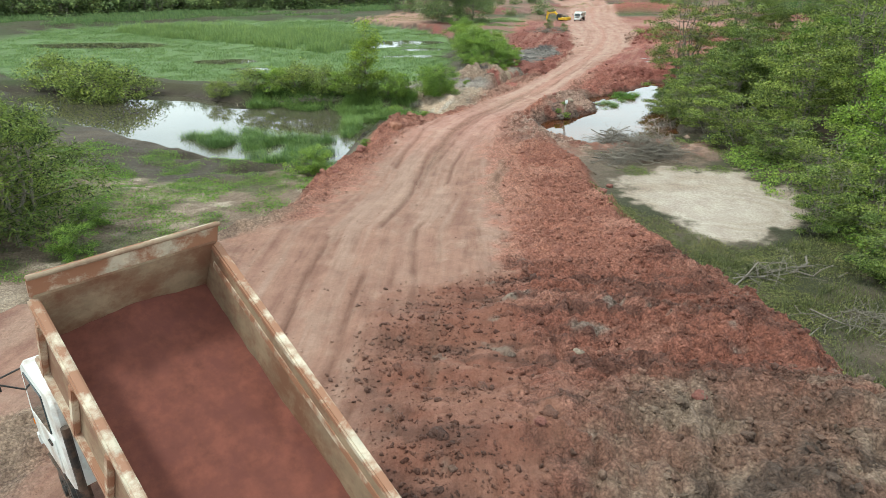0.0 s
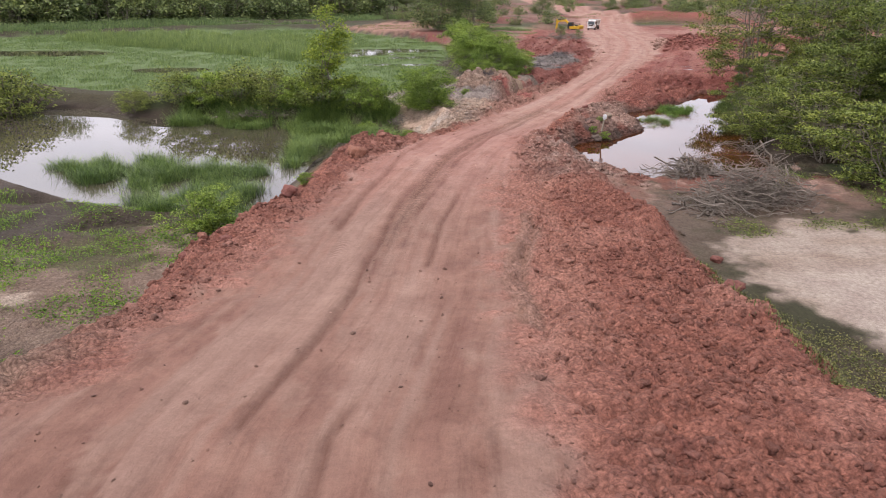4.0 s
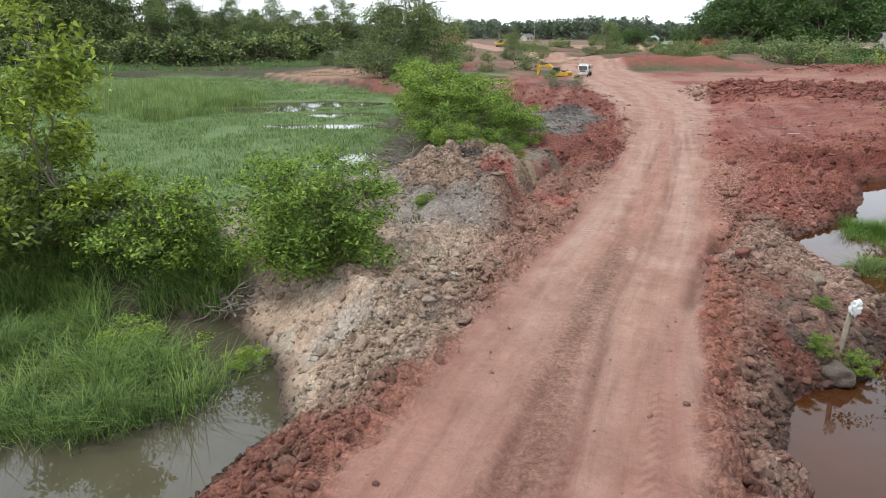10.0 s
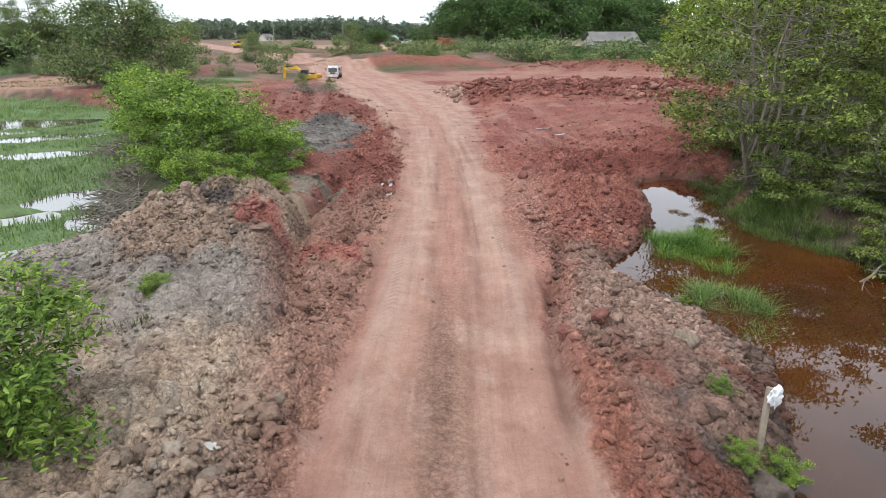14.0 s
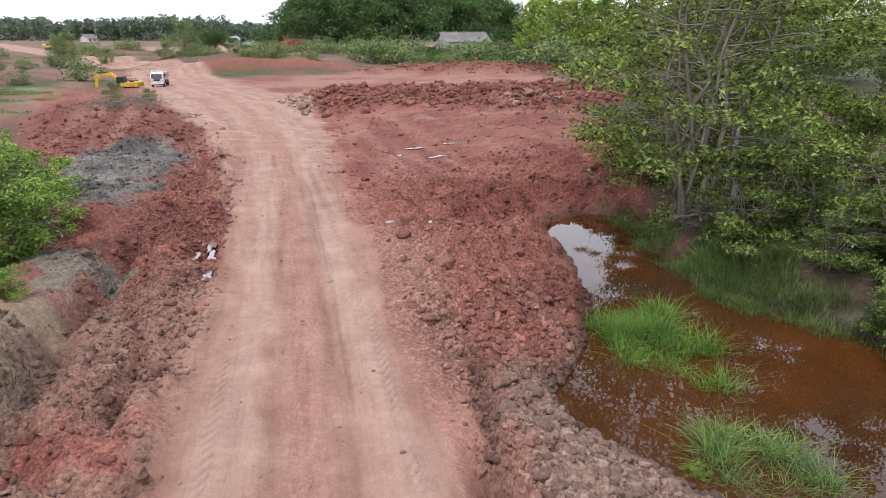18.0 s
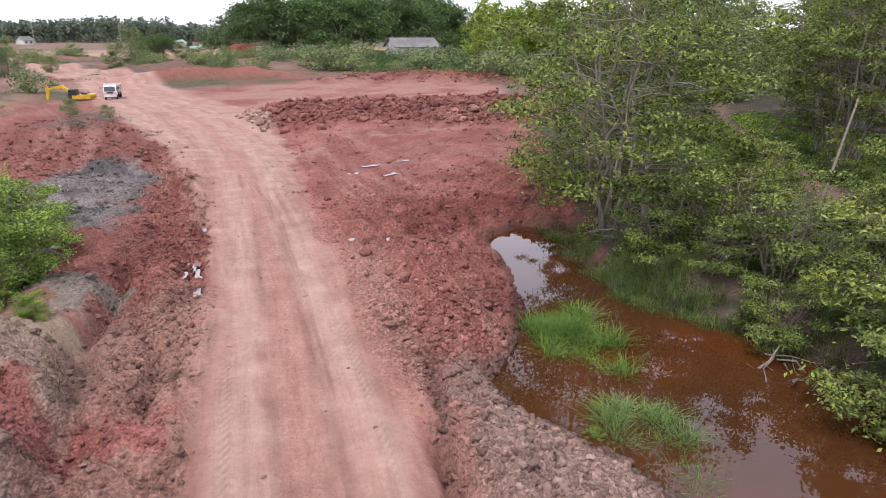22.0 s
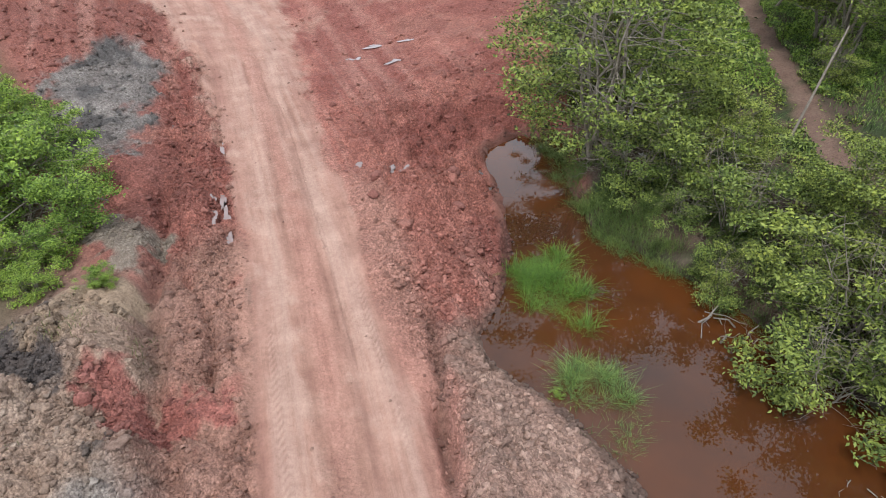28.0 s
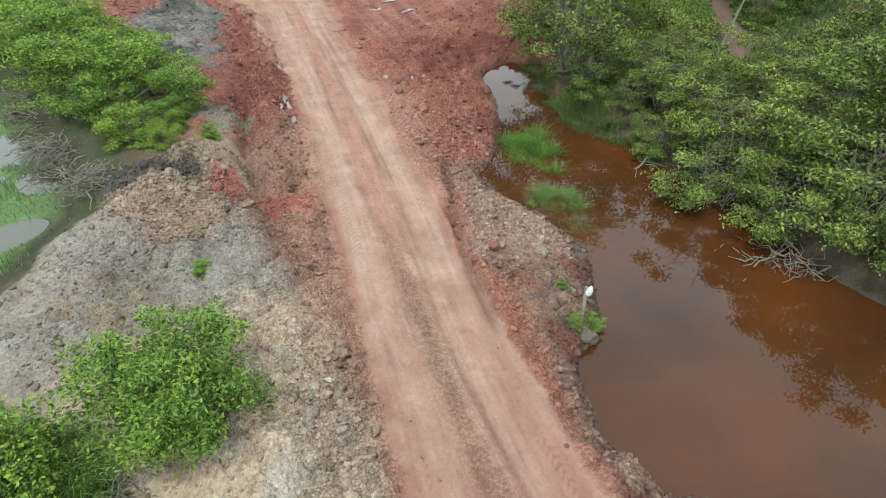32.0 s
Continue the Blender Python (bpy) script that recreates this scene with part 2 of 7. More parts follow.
def leaf_material(name, dark, light, through_light=0.3):
    m, n, l, p = material(name)
    geo = n.new("ShaderNodeNewGeometry")
    info = n.new("ShaderNodeObjectInfo")
    tone = ramp(n, [(0.0, dark), (0.75, light), (1.0, tuple(min(1, c * f) for c, f in zip(light, (1.25, 1.16, 0.95))))])
    l.new(geo.outputs["Random Per Island"], tone.inputs["Fac"])
    patch = noise_node(n, l, geo.outputs["Position"], 0.9, 3.0)
    r = ramp(n, [(0.3, (0.72, 0.78, 0.75)), (0.7, (1.2, 1.15, 1.1))])
    l.new(patch.outputs["Fac"], r.inputs["Fac"])
    own = ramp(n, [(0.0, (0.82, 0.86, 0.84)), (1.0, (1.22, 1.16, 1.05))])
    l.new(info.outputs["Random"], own.inputs["Fac"])
    c = mix_node(n, l, "MULTIPLY", 1.0, tone.outputs["Color"], r.outputs["Color"])
    c = mix_node(n, l, "MULTIPLY", 1.0, c, own.outputs["Color"])
    l.new(c, p.inputs["Base Color"])
    p.inputs["Roughness"].default_value = 0.5
    p.inputs["Specular IOR Level"].default_value = 0.3
    t = n.new("ShaderNodeBsdfTranslucent")
    l.new(c, t.inputs["Color"])
    mx = n.new("ShaderNodeMixShader")
    mx.inputs["Fac"].default_value = through_light
    l.new(p.outputs["BSDF"], mx.inputs[1])
    l.new(t.outputs["BSDF"], mx.inputs[2])
    l.new(mx.outputs["Shader"], n["Material Output"].inputs["Surface"])
    return m


def bark_material(name, dark, light):
    m, n, l, p = material(name)
    pos = n.new("ShaderNodeTexCoord").outputs["Object"]
    mp = n.new("ShaderNodeMapping")
    mp.inputs["Scale"].default_value = (9, 9, 2)
    l.new(pos, mp.inputs["Vector"])
    a = noise_node(n, l, mp.outputs["Vector"], 1.6, 7.0, 0.7)
    r = ramp(n, [(0.3, dark), (0.7, light)])
    l.new(a.outputs["Fac"], r.inputs["Fac"])
    l.new(r.outputs["Color"], p.inputs["Base Color"])
    p.inputs["Roughness"].default_value = 0.9
    bump_node(n, l, p, a.outputs["Fac"], 0.6, 0.03)
    return m


def water_material(name, colour, deep, reflect):
    m, n, l, p = material(name)
    pos = n.new("ShaderNodeNewGeometry").outputs["Position"]
    a = noise_node(n, l, pos, 0.22, 4.0)
    r = ramp(n, [(0.35, colour), (0.65, deep)])
    l.new(a.outputs["Fac"], r.inputs["Fac"])
    l.new(r.outputs["Color"], p.inputs["Base Color"])
    p.inputs["Roughness"].default_value, p.inputs["IOR"].default_value = 0.012, reflect
    w = noise_node(n, l, pos, 3.0, 3.0)
    bump_node(n, l, p, w.outputs["Fac"], 0.035, 0.02)
    return m


EARTH = ground_material()
CLODS = clod_material("earth clods")
PALE_CLODS = clod_material("pale clay clods", 0.78, 1.28)
STONY_CLODS = clod_material("stony clods", 0.62, 1.45)
LEAF = leaf_material("fresh shrub leaves", (0.052, 0.098, 0.022), (0.315, 0.450, 0.096), 0.36)
LEAF_DARK = leaf_material("dull tree leaves", (0.020, 0.036, 0.011), (0.262, 0.332, 0.086), 0.24)
LEAF_YELLOW = leaf_material("yellow green leaves", (0.080, 0.140, 0.026), (0.290, 0.380, 0.065))
# Haze of distance is put into these two leaf colours, paler and greyer.
LEAF_FAR = leaf_material("haze-tinted distant foliage", (0.060, 0.092, 0.040), (0.232, 0.302, 0.128))
LEAF_HAZE = leaf_material("haze-tinted horizon foliage", (0.120, 0.158, 0.122), (0.172, 0.214, 0.160))
LEAF_RAIN = leaf_material("dark umbrella tree leaves", (0.030, 0.064, 0.022), (0.105, 0.185, 0.058))
GRASS = leaf_material("reed blades", (0.040, 0.082, 0.026), (0.205, 0.315, 0.098))
WEED = leaf_material("low bright weeds", (0.055, 0.120, 0.022), (0.185, 0.320, 0.055))
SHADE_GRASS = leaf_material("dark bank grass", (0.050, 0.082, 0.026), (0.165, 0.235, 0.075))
GRASS_DRY = leaf_material("weathered grass", (0.060, 0.075, 0.030), (0.20, 0.215, 0.092))
MARSH_GRASS = leaf_material("marsh grass blades", (0.132, 0.200, 0.078), (0.225, 0.318, 0.128))
BARK = bark_material("grey bark", (0.10, 0.085, 0.065), (0.30, 0.265, 0.21))
TWIGS = bark_material("dead twigs", (0.10, 0.084, 0.068), (0.29, 0.25, 0.205))
WATER_BROWN = water_material("rust brown water", (0.092, 0.029, 0.008), (0.046, 0.019, 0.009), 1.55)
WATER_GREEN = water_material("murky pond water", (0.092, 0.082, 0.054), (0.058, 0.052, 0.036), 1.70)


# ---- plan of the land ----
@functools.lru_cache(None)
def noise_table(seed, depth=1):
    return np.random.RandomState(seed).rand(*((256, 256) if depth == 1 else (128, 128, depth)))


def value_noise(x, y, seed):
    table = noise_table(seed)
    xi, yi = np.floor(x).astype(int), np.floor(y).astype(int)
    u, v = x - xi, y - yi
    u, v = u * u * (3 - 2 * u), v * v * (3 - 2 * v)
    a, b = table[xi % 256, yi % 256], table[(xi + 1) % 256, yi % 256]
    c, d = table[xi % 256, (yi + 1) % 256], table[(xi + 1) % 256, (yi + 1) % 256]
    return (a + (b - a) * u) * (1 - v) + (c + (d - c) * u) * v


def fbm(x, y, size, octaves=4, seed=0, gain=0.5):
    """Noise of about -1 to 1, with lumps of that size in metres."""
    total, amp, norm = 0.0, 1.0, 0.0
    for k in range(octaves):
        total = total + amp * (2 * value_noise(x / size + 17.3 * k, y / size + 9.1 * k, seed + k) - 1)
        norm, amp, size = norm + amp, amp * gain, size * 0.5
    return total / norm * 1.5


def clods(x, y, size, seed):
    """Broken lumps of about that size with creases between them, 0 to 1."""
    table = noise_table(seed, 3)
    u = x / size + 0.30 * fbm(x, y, size * 0.9, 2, seed + 5)
    v = y / size + 0.30 * fbm(x, y, size * 0.9, 2, seed + 9)
    i, j = np.floor(u).astype(int), np.floor(v).astype(int)
    first, second, own = np.full(np.shape(u), 9.0), np.full(np.shape(u), 9.0), np.zeros(np.shape(u))
    for di in (-1, 0, 1):
        for dj in (-1, 0, 1):
            q = table[(i + di) % 128, (j + dj) % 128]
            d = np.hypot(i + di + q[..., 0] - u, j + dj + q[..., 1] - v)
            near = d < first
            second = np.where(near, first, np.minimum(second, d))
            own = np.where(near, q[..., 2], own)
            first = np.where(near, d, first)
    return (0.3 + 0.7 * own) * (1 - np.exp(-4.5 * (second - first)))


def smooth(a, b, x):
    t = np.clip((x - a) / (b - a), 0, 1)
    return t * t * (3 - 2 * t)


def inside(poly, x, y):
    """Signed distance to a closed outline: positive inside."""
    p = np.array(poly, float)
    best = np.full(np.shape(x), 1e9)
    odd = np.zeros(np.shape(x), bool)
    for (ax, ay), (bx, by) in zip(p, np.roll(p, -1, 0)):
        ex, ey = bx - ax, by - ay
        t = np.clip(((x - ax) * ex + (y - ay) * ey) / (ex * ex + ey * ey), 0, 1)
        best = np.minimum(best, (x - ax - t * ex) ** 2 + (y - ay - t * ey) ** 2)
        cross = (ay > y) != (by > y)
        odd ^= cross & (x < (bx - ax) * (y - ay) / (by - ay + 1e-12) + ax)
    return np.where(odd, 1, -1) * np.sqrt(best)


def hump(x, y, cx, cy, rx, ry, turn=0.0):
    c, s = math.cos(radians(turn)), math.sin(radians(turn))
    u, v = ((x - cx) * c + (y - cy) * s) / rx, (-(x - cx) * s + (y - cy) * c) / ry
    return np.exp(-(u * u + v * v) ** 1.5)


WATER = -0.65
ROAD_Y = (-20, 5, 12, 20, 25, 30, 33, 38, 42, 46, 50, 53.5, 60, 67, 74, 82, 90, 100, 112, 140)
ROAD_X = (-3.5, -2.5, -2.0, -1.8, -1.0, -0.6, -0.2, 0.8, 2.1, 3.75, 5.65, 7.4, 10.5, 13.45, 16.3, 19.1, 21.4, 23.4, 24.5, 30)
ROAD_W = (4.5, 4.5, 4.0, 3.1, 2.8, 2.6, 2.4, 2.2, 1.8, 1.7, 1.6, 1.6, 1.6, 1.7, 2.2, 3.1, 4.2, 4.6, 4.4, 4)
ROAD_Z = (2.75, 2.75, 2.25, 1.95, 1.4, 1.05, 0.9, 0.8, 0.6, 0.25, 0.08, 0.03, 0.02, 0.06, 0.05, 0.0, 0.0, 0.0, 0.0, 0.0)
CREST_Y = (-20, 5, 10, 15, 20, 25, 30, 33, 36, 39, 42, 45, 48, 55)
CREST_L = (-40, -24, -16, -10.0, -7.0, -5.2, -5.0, -4.4, -3.9, -3.6, -2.6, -0.6, 1.2, 4.5)
CREST_R = (10.5, 10.0, 8.3, 7.4, 6.2, 6.0, 6.0, 5.9, 5.7, 5.5, 5.0, 5.6, 7.4, 11)
POND_RIGHT = [(7.3, 40.8), (6.3, 42.8), (6.4, 44.7), (7.4, 46.2), (9.2, 46.9), (10.3, 48.1), (11.5, 49.4), (11.8, 50.7), (12.0, 52.0), (11.7, 53.6), (12.2, 54.5), (13.6, 55.1), (14.9, 56.1), (15.9, 57.1), (17.4, 58.9),
              (19.2, 61.5), (21.2, 61.6), (22.2, 60.2), (19.6, 57.9), (18.3, 55.6), (18.4, 53.2), (18.0, 50.6), (17.4, 47.2), (16.2, 44.4), (15.4, 41.2), (13.2, 39.6), (10.5, 38.9), (8.6, 38.9)]
POND_LEFT = [(-38, 57), (-29, 47), (-23, 43.0), (-17.8, 39.2), (-13.4, 36.9), (-10.4, 35.4), (-8.2, 35.4), (-6.7, 33.6), (-5.9, 34.6), (-5.7, 37.3), (-5.6, 40), (-5.3, 42.2), (-4.5, 43.1), (-2.9, 43.7), (-1.5, 44.2), (-0.5, 45.9),
             (-0.9, 47.6), (-2.2, 49.8), (-4.7, 49.9), (-8.4, 50.6), (-13.5, 52.2), (-17, 52.5), (-22, 55.2), (-32, 57.6)]
MARSH = [(-38, 60), (-31, 64), (-23, 59.5), (-9, 57.5), (-4.6, 57.2), (-2.6, 58.8), (0.2, 61.0), (1.2, 64), (1.5, 69), (1.0, 76), (1.4, 86), (0.6, 97), (-3, 105), (-20, 122), (-46, 118), (-62, 104), (-58, 80)]
SAND = [(8.5, 29.9), (9.6, 31.4), (11.4, 32.3), (13.6, 32.4), (15.6, 31.8), (16.4, 28.6), (15.0, 25.6), (13.2, 23.6), (11.3, 22.9), (10.0, 25.2), (8.9, 27.0), (8.2, 28.4)]
MOUND = [(24.9, 92.2), (24.3, 88.0), (24.5, 84.0), (26.6, 82.0), (29.3, 79.9), (31.4, 77.2), (35.0, 74.6), (42.0, 76.5), (46.5, 84.0), (41.0, 90.0), (33.0, 93.5), (27.5, 94.6)]
MARSH_POOLS = [(-24, 74, 3.2, 1.8), (-20, 69, 2.0, 1.0), (-5.5, 91, 5.0, 2.0), (-2.4, 84, 3.0, 1.1), (-3.0, 78, 3.6, 1.0), (-10, 87, 6, 1.3), (0.2, 67.6, 1.7, 1.4), (-1.2, 61.4, 1.3, 0.7), (-1.6, 65.6, 1.0, 0.6),
               (0.4, 64.4, 0.8, 0.9), (-2.4, 57.8, 1.2, 0.8), (-44, 88, 8, 3), (-14, 104, 4, 1.2), (-1.2, 101, 3, 1.0), (-38, 101, 5, 1.5)]
PUDDLES = ((9.30, 63.2, 0.10, 0.45, -24), (9.75, 64.2, 0.09, 0.42, -24), (10.1, 64.25, 0.10, 0.70, -22), (9.62, 63.0, 0.12, 0.72, -22), (9.18, 61.9, 0.09, 0.42, -22), (11.5, 67.0, 0.07, 0.5, -22), (14.75, 61.7, 0.5, 0.25, 15), (14.5, 63.0, 0.2, 0.2, 0), (15.2, 61.3, 0.3, 0.15, 30), (22.2, 71.6, 0.9, 0.25, -15), (23.6, 70.9, 0.7, 0.2, -15), (21.6, 69.6, 0.7, 0.2, 10), (20.2, 71.2, 0.4, 0.2, -20))
SMALL_POOLS = [(-10.3, 33.9, 1.5, 0.6), (-13.6, 36.4, 1.2, 0.5), (12.6, 13.2, 1.0, 0.6), (13.9, 15.4, 0.7, 0.5)]


def road_at(x, y):
    """How far a place lies across the road from its middle line, and the road's half width there."""
    c = np.interp(y, ROAD_Y, ROAD_X)
    slope = (np.interp(y + 1.5, ROAD_Y, ROAD_X) - np.interp(y - 1.5, ROAD_Y, ROAD_X)) / 3
    return (x - c) / np.sqrt(1 + slope * slope), np.interp(y, ROAD_Y, ROAD_W)


def land(x, y, full=False):
    """Height of the ground, and with full the masks that its colours go by."""
    s, hw = road_at(x, y)
    wob = fbm(x, y, 2.2, 4, 3) * 0.55
    z = 0.10 + 0.22 * fbm(x, y, 13, 3, 11)
    z = z + 0.55 * smooth(20, 26, x) * smooth(30, 45, y) * (1 - smooth(75, 95, y))
    z = z - 0.42 * hump(x, y, -13, 34.5, 9, 4.5, -25)
    # bank of the road, higher where the tipping place is
    left, right = np.interp(y, CREST_Y, CREST_L), np.interp(y, CREST_Y, CREST_R)
    rz = np.interp(y, ROAD_Y, ROAD_Z)
    rise = np.maximum(rz, 0.1)
    foot = 0.5 + 1.15 * rise
    t = smooth(0, 1, (x - left + foot + wob * 0.8) / foot) * smooth(0, 1, (right + foot + wob * 0.8 - x) / foot)
    far = smooth(46, 56, y)
    t = t * (1 - far) + far * smooth(0, 1, 1 - (np.abs(s) - hw - 0.2) / 2.2)
    z = z * (1 - t) + rz * t
    # humps and heaps
    clay = np.maximum(np.maximum(hump(x, y, 0.9, 51.6, 3.3, 5.6, -12), hump(x, y, 1.0, 56.2, 2.6, 2.8, 20)), 0.8 * hump(x, y, -0.9, 54.4, 2.4, 3.2, 10))
    heap = np.maximum(hump(x, y, 3.3, 59.0, 2.1, 2.3, -20), 0.6 * hump(x, y, 2.9, 56.8, 2.0, 1.5, -30))
    tan_top = hump(x, y, 5.2, 60.9, 1.1, 1.5, -15)
    rubble = smooth(-1.7, 0.8, inside(MOUND, x, y) + 1.3 * wob)
    ridge = hump(x, y, 60, 112.5, 13, 3.4, -40)
    heap_far = hump(x, y, 40, 133, 12, 4, -12)
    heap_left = hump(x, y, 12.9, 87.5, 3.9, 9.5, -8)
    z = z + 0.42 * clay + 1.05 * heap + 0.42 * tan_top + 0.35 * hump(x, y, 6.6, 63.4, 1.0, 1.4, -15) + 0.55 * rubble + 1.15 * ridge + 1.6 * heap_far + 0.55 * heap_left
    for hx, hy, hr, hh in ((34, 150, 7, 1.3), (46, 158, 9, 1.5), (14, 136, 6, 0.9), (2, 132, 7, 0.8), (58, 146, 8, 1.2), (26, 176, 9, 1.4), (66, 168, 10, 1.5), (8, 164, 8, 1.2), (44, 196, 12, 1.6)):
        z = z + 0.6 * hh * hump(x, y, hx, hy, 1.5 * hr, 0.6 * hr, 7 * hx) * (1 + 0.8 * fbm(x, y, 4.5, 3, 239))
    z = z - 0.25 * hump(x, y, 20.5, 119.0, 7.5, 4.2, 0)
    z = z + 0.12 * hump(x, y, -2.4, 42.2, 2.6, 1.3, 15) + 0.4 * hump(x, y, 14.6, 59.2, 1.6, 2.6, 35)
    z = z + 0.25 * hump(x, y, 12.2, 57.0, 1.0, 2.2, 30) - 0.45 * hump(x, y, 9.2, 52.3, 0.30, 1.6, -25)
    gully = np.interp(y, (53, 55.5, 58, 60.3, 64, 67.3), (-2.7, -3.2, -3.7, -4.1, -3.8, -3.9))
    z = z - 0.62 * np.exp(-((s - gully + 0.5 * wob) / 0.26) ** 2) * smooth(52.5, 54.5, y) * (1 - smooth(65, 68, y))
    side_rut = np.interp(y, (56, 57.8, 59.6, 61.2, 63), (-2.3, -2.48, -2.83, -3.3, -3.5))
    z = z - 0.28 * np.exp(-((s - side_rut + 0.3 * wob) / 0.13) ** 2) * smooth(55.5, 57, y) * (1 - smooth(61, 63, y)) + 0.3 * hump(x, y, 7.3, 68.2, 1.8, 0.9, -30) - 0.3 * np.exp(-((s + 3.3 + 0.4 * wob) / 0.5) ** 2) * smooth(64, 67, y) * (1 - smooth(80, 84, y))
    # ponds and marsh
    wr, wlft, wm = inside(POND_RIGHT, x, y), inside(POND_LEFT, x, y), inside(MARSH, x, y)
    wr, wlft = wr + 0.35 * wob, wlft + 0.4 * wob
    shore = np.full(np.shape(x), 9.0)
    gentle = 1 - smooth(0.5, 2.0, x - np.interp(y, (47, 50, 54, 57, 60, 63), (9.8, 12.2, 13.2, 16.2, 18.6, 21.4)))
    gentle = gentle * smooth(47.5, 50, y)
    for d, steep in ((wr, 0.8 - 0.5 * gentle), (wlft, 0.62)):
        z = np.where(d > 0, WATER - np.minimum(0.55, 0.05 + 0.3 * d), np.minimum(z, WATER + 0.03 - steep * d + 0.12 * np.abs(wob)))
        shore = np.minimum(shore, np.abs(np.minimum(d, 0)))
    pools = sum(hump(x, y, *p) for p in MARSH_POOLS)
    spit = hump(x, y, -0.5, 58.0, 1.7, 3.6, -25)
    bog = WATER + 0.09 + 0.07 * fbm(x, y, 1.7, 3, 21) - 0.34 * pools * (1 - 0.7 * spit) + 0.26 * spit
    z = np.where(wm > 0, np.minimum(z, bog + 0.0 * z), np.minimum(z, np.maximum(bog, WATER + 0.08 - 0.55 * (wm + 0.5 * wob))))
    shore = np.minimum(shore, np.where(wm < 0, -wm, 9))
    for px, py, rx, ry in SMALL_POOLS:
        z = z - (z - WATER + 0.12) * np.clip(1.5 * hump(x, y, px, py, rx, ry, 15), 0, 1) * (py > 30)
    z = z - (z - WATER + 0.3) * np.clip(1.6 * hump(x, y, 36.5, 51.2, 5.0, 1.0, 8), 0, 1)
    dry = (1 - smooth(-0.4, 0.1, wr)) * (1 - smooth(-1.2, 0.2, np.maximum(wlft, wm)))
    soft = np.maximum(1 - smooth(38, 46, y), 0.75 * smooth(62, 76, y))
    lane = 1 - smooth(hw - 0.22 - 1.0 * soft, hw + 0.18 + 1.2 * soft, np.abs(s) + (0.4 + 0.6 * soft) * wob)
    spur = 1e9
    for (ax, ay), (bx, by) in (((-2, 20), (-8, 13)), ((-8, 13), (-22, 5))):
        q = np.clip(((x - ax) * (bx - ax) + (y - ay) * (by - ay)) / ((bx - ax) ** 2 + (by - ay) ** 2), 0, 1)
        spur = np.minimum(spur, np.hypot(x - ax - q * (bx - ax), y - ay - q * (by - ay)))
    spur = (1 - smooth(2.3, 3.4, spur + 0.6 * wob)) * (x < 1)
    lane = np.maximum(lane, spur)
    streak = fbm(s * 1.0, y * 0.055, 0.42, 4, 131)
    red_field = smooth(53.4, 56.0, y + 0.25 * (x - 12) + 0.8 * wob) * smooth(-1.0, 1.6, s) * (1 - smooth(118, 124, y)) * (1 - smooth(56, 64, x)) * smooth(-0.3, 0.5, 24.3 + 0.95 * (y - 62) - x + wob)
    red_left = smooth(60, 64, y) * smooth(-1.2, 0.8, x - (5.6 + 0.14 * (y - 62))) * (1 - smooth(0.5, 1.8, s)) * (1 - smooth(112, 122, y))
    rough_bank = t * (1 - lane) * (1 - far)
    rough = np.clip(rough_bank + 0.9 * rubble + heap + 0.8 * ridge + 0.7 * heap_far + 0.6 * heap_left + 0.75 * clay + 0.5 * np.maximum(red_field, red_left) * (1 - lane), 0, 1) * dry
    lumps, big = np.zeros(np.shape(x)), np.full(np.shape(x), 0.45)
    site = (x > -26) & (x < 70) & (y > 2) & (y < 150)
    if np.any(site):
        px, py = x[site], y[site]
        lumps[site] = 0.75 * clods(px, py, 0.62, 31) + 0.5 * clods(px, py, 0.33, 35)
        big[site] = 0.55 * clods(px, py, 1.35, 161) + 0.4 * np.abs(fbm(px, py, 2.2, 3, 165)) + 0.25 * lumps[site]
    verge = smooth(-4.6, -3.2, s + wob) * (1 - smooth(-2.1, -1.6, s + 0.5 * wob)) * smooth(46, 50, y) * (1 - smooth(74, 80, y))
    slope_r = smooth(1.8, 3.2, s) * smooth(55, 60, y) * np.clip((wr + 6.5) / 4.0, 0, 1)
    lobe = hump(x, y, -2.6, 42.6, 2.8, 1.6, 15)
    side_r = smooth(1.7, 2.6, s + 0.5 * wob) * smooth(34, 40, y) * (1 - smooth(56, 59, y)) * (wr < 0.3) * (x < 16)
    relief = np.clip(0.75 * clay * (s < -1.8) + heap + 1.2 * verge + 1.3 * slope_r + 0.6 * lobe + 0.5 * heap_left + 0.5 * rough_bank + 0.85 * side_r + tan_top, 0, 1.2)
    z = z + rough * (0.17 * lumps - 0.07) + dry * (relief * 0.66 * (big - 0.45) + rubble * 0.75 * (big - 0.45) + (ridge + heap_far) * 0.7 * (big - 0.45))
    z = z + dry * 0.20 * (1 - lane) * np.maximum(0.6 * red_field, red_left) * (big - 0.45)
    rough = np.clip(rough + 0.8 * side_r + 0.8 * verge + 0.7 * slope_r + 0.5 * lobe, 0, 1)
    for px, py, rx, ry, turn in PUDDLES:
        z = z - (0.09 if rx > 0.15 else 0.17) * hump(x, y, px, py, 1.5 * rx + 0.08, 1.5 * ry + 0.08, turn)
    dark_tip = smooth(0, 0.9, 16.6 + 0.28 * x - y + 1.5 * wob) * smooth(-2.0, 0.5, x + 0.9 + wob) * (1 - smooth(0.0, 1.0, (x - right - 1.2))) * smooth(2.0, 3.5, y + 4)
    z = z + dark_tip * (0.18 * lumps + 0.15 * np.sin(1.5 * y - 0.3 * x + 2.2 * fbm(x, y, 3, 2, 51)) + 0.07 * fbm(x * 0.3, y * 1.6, 0.8, 4, 253))
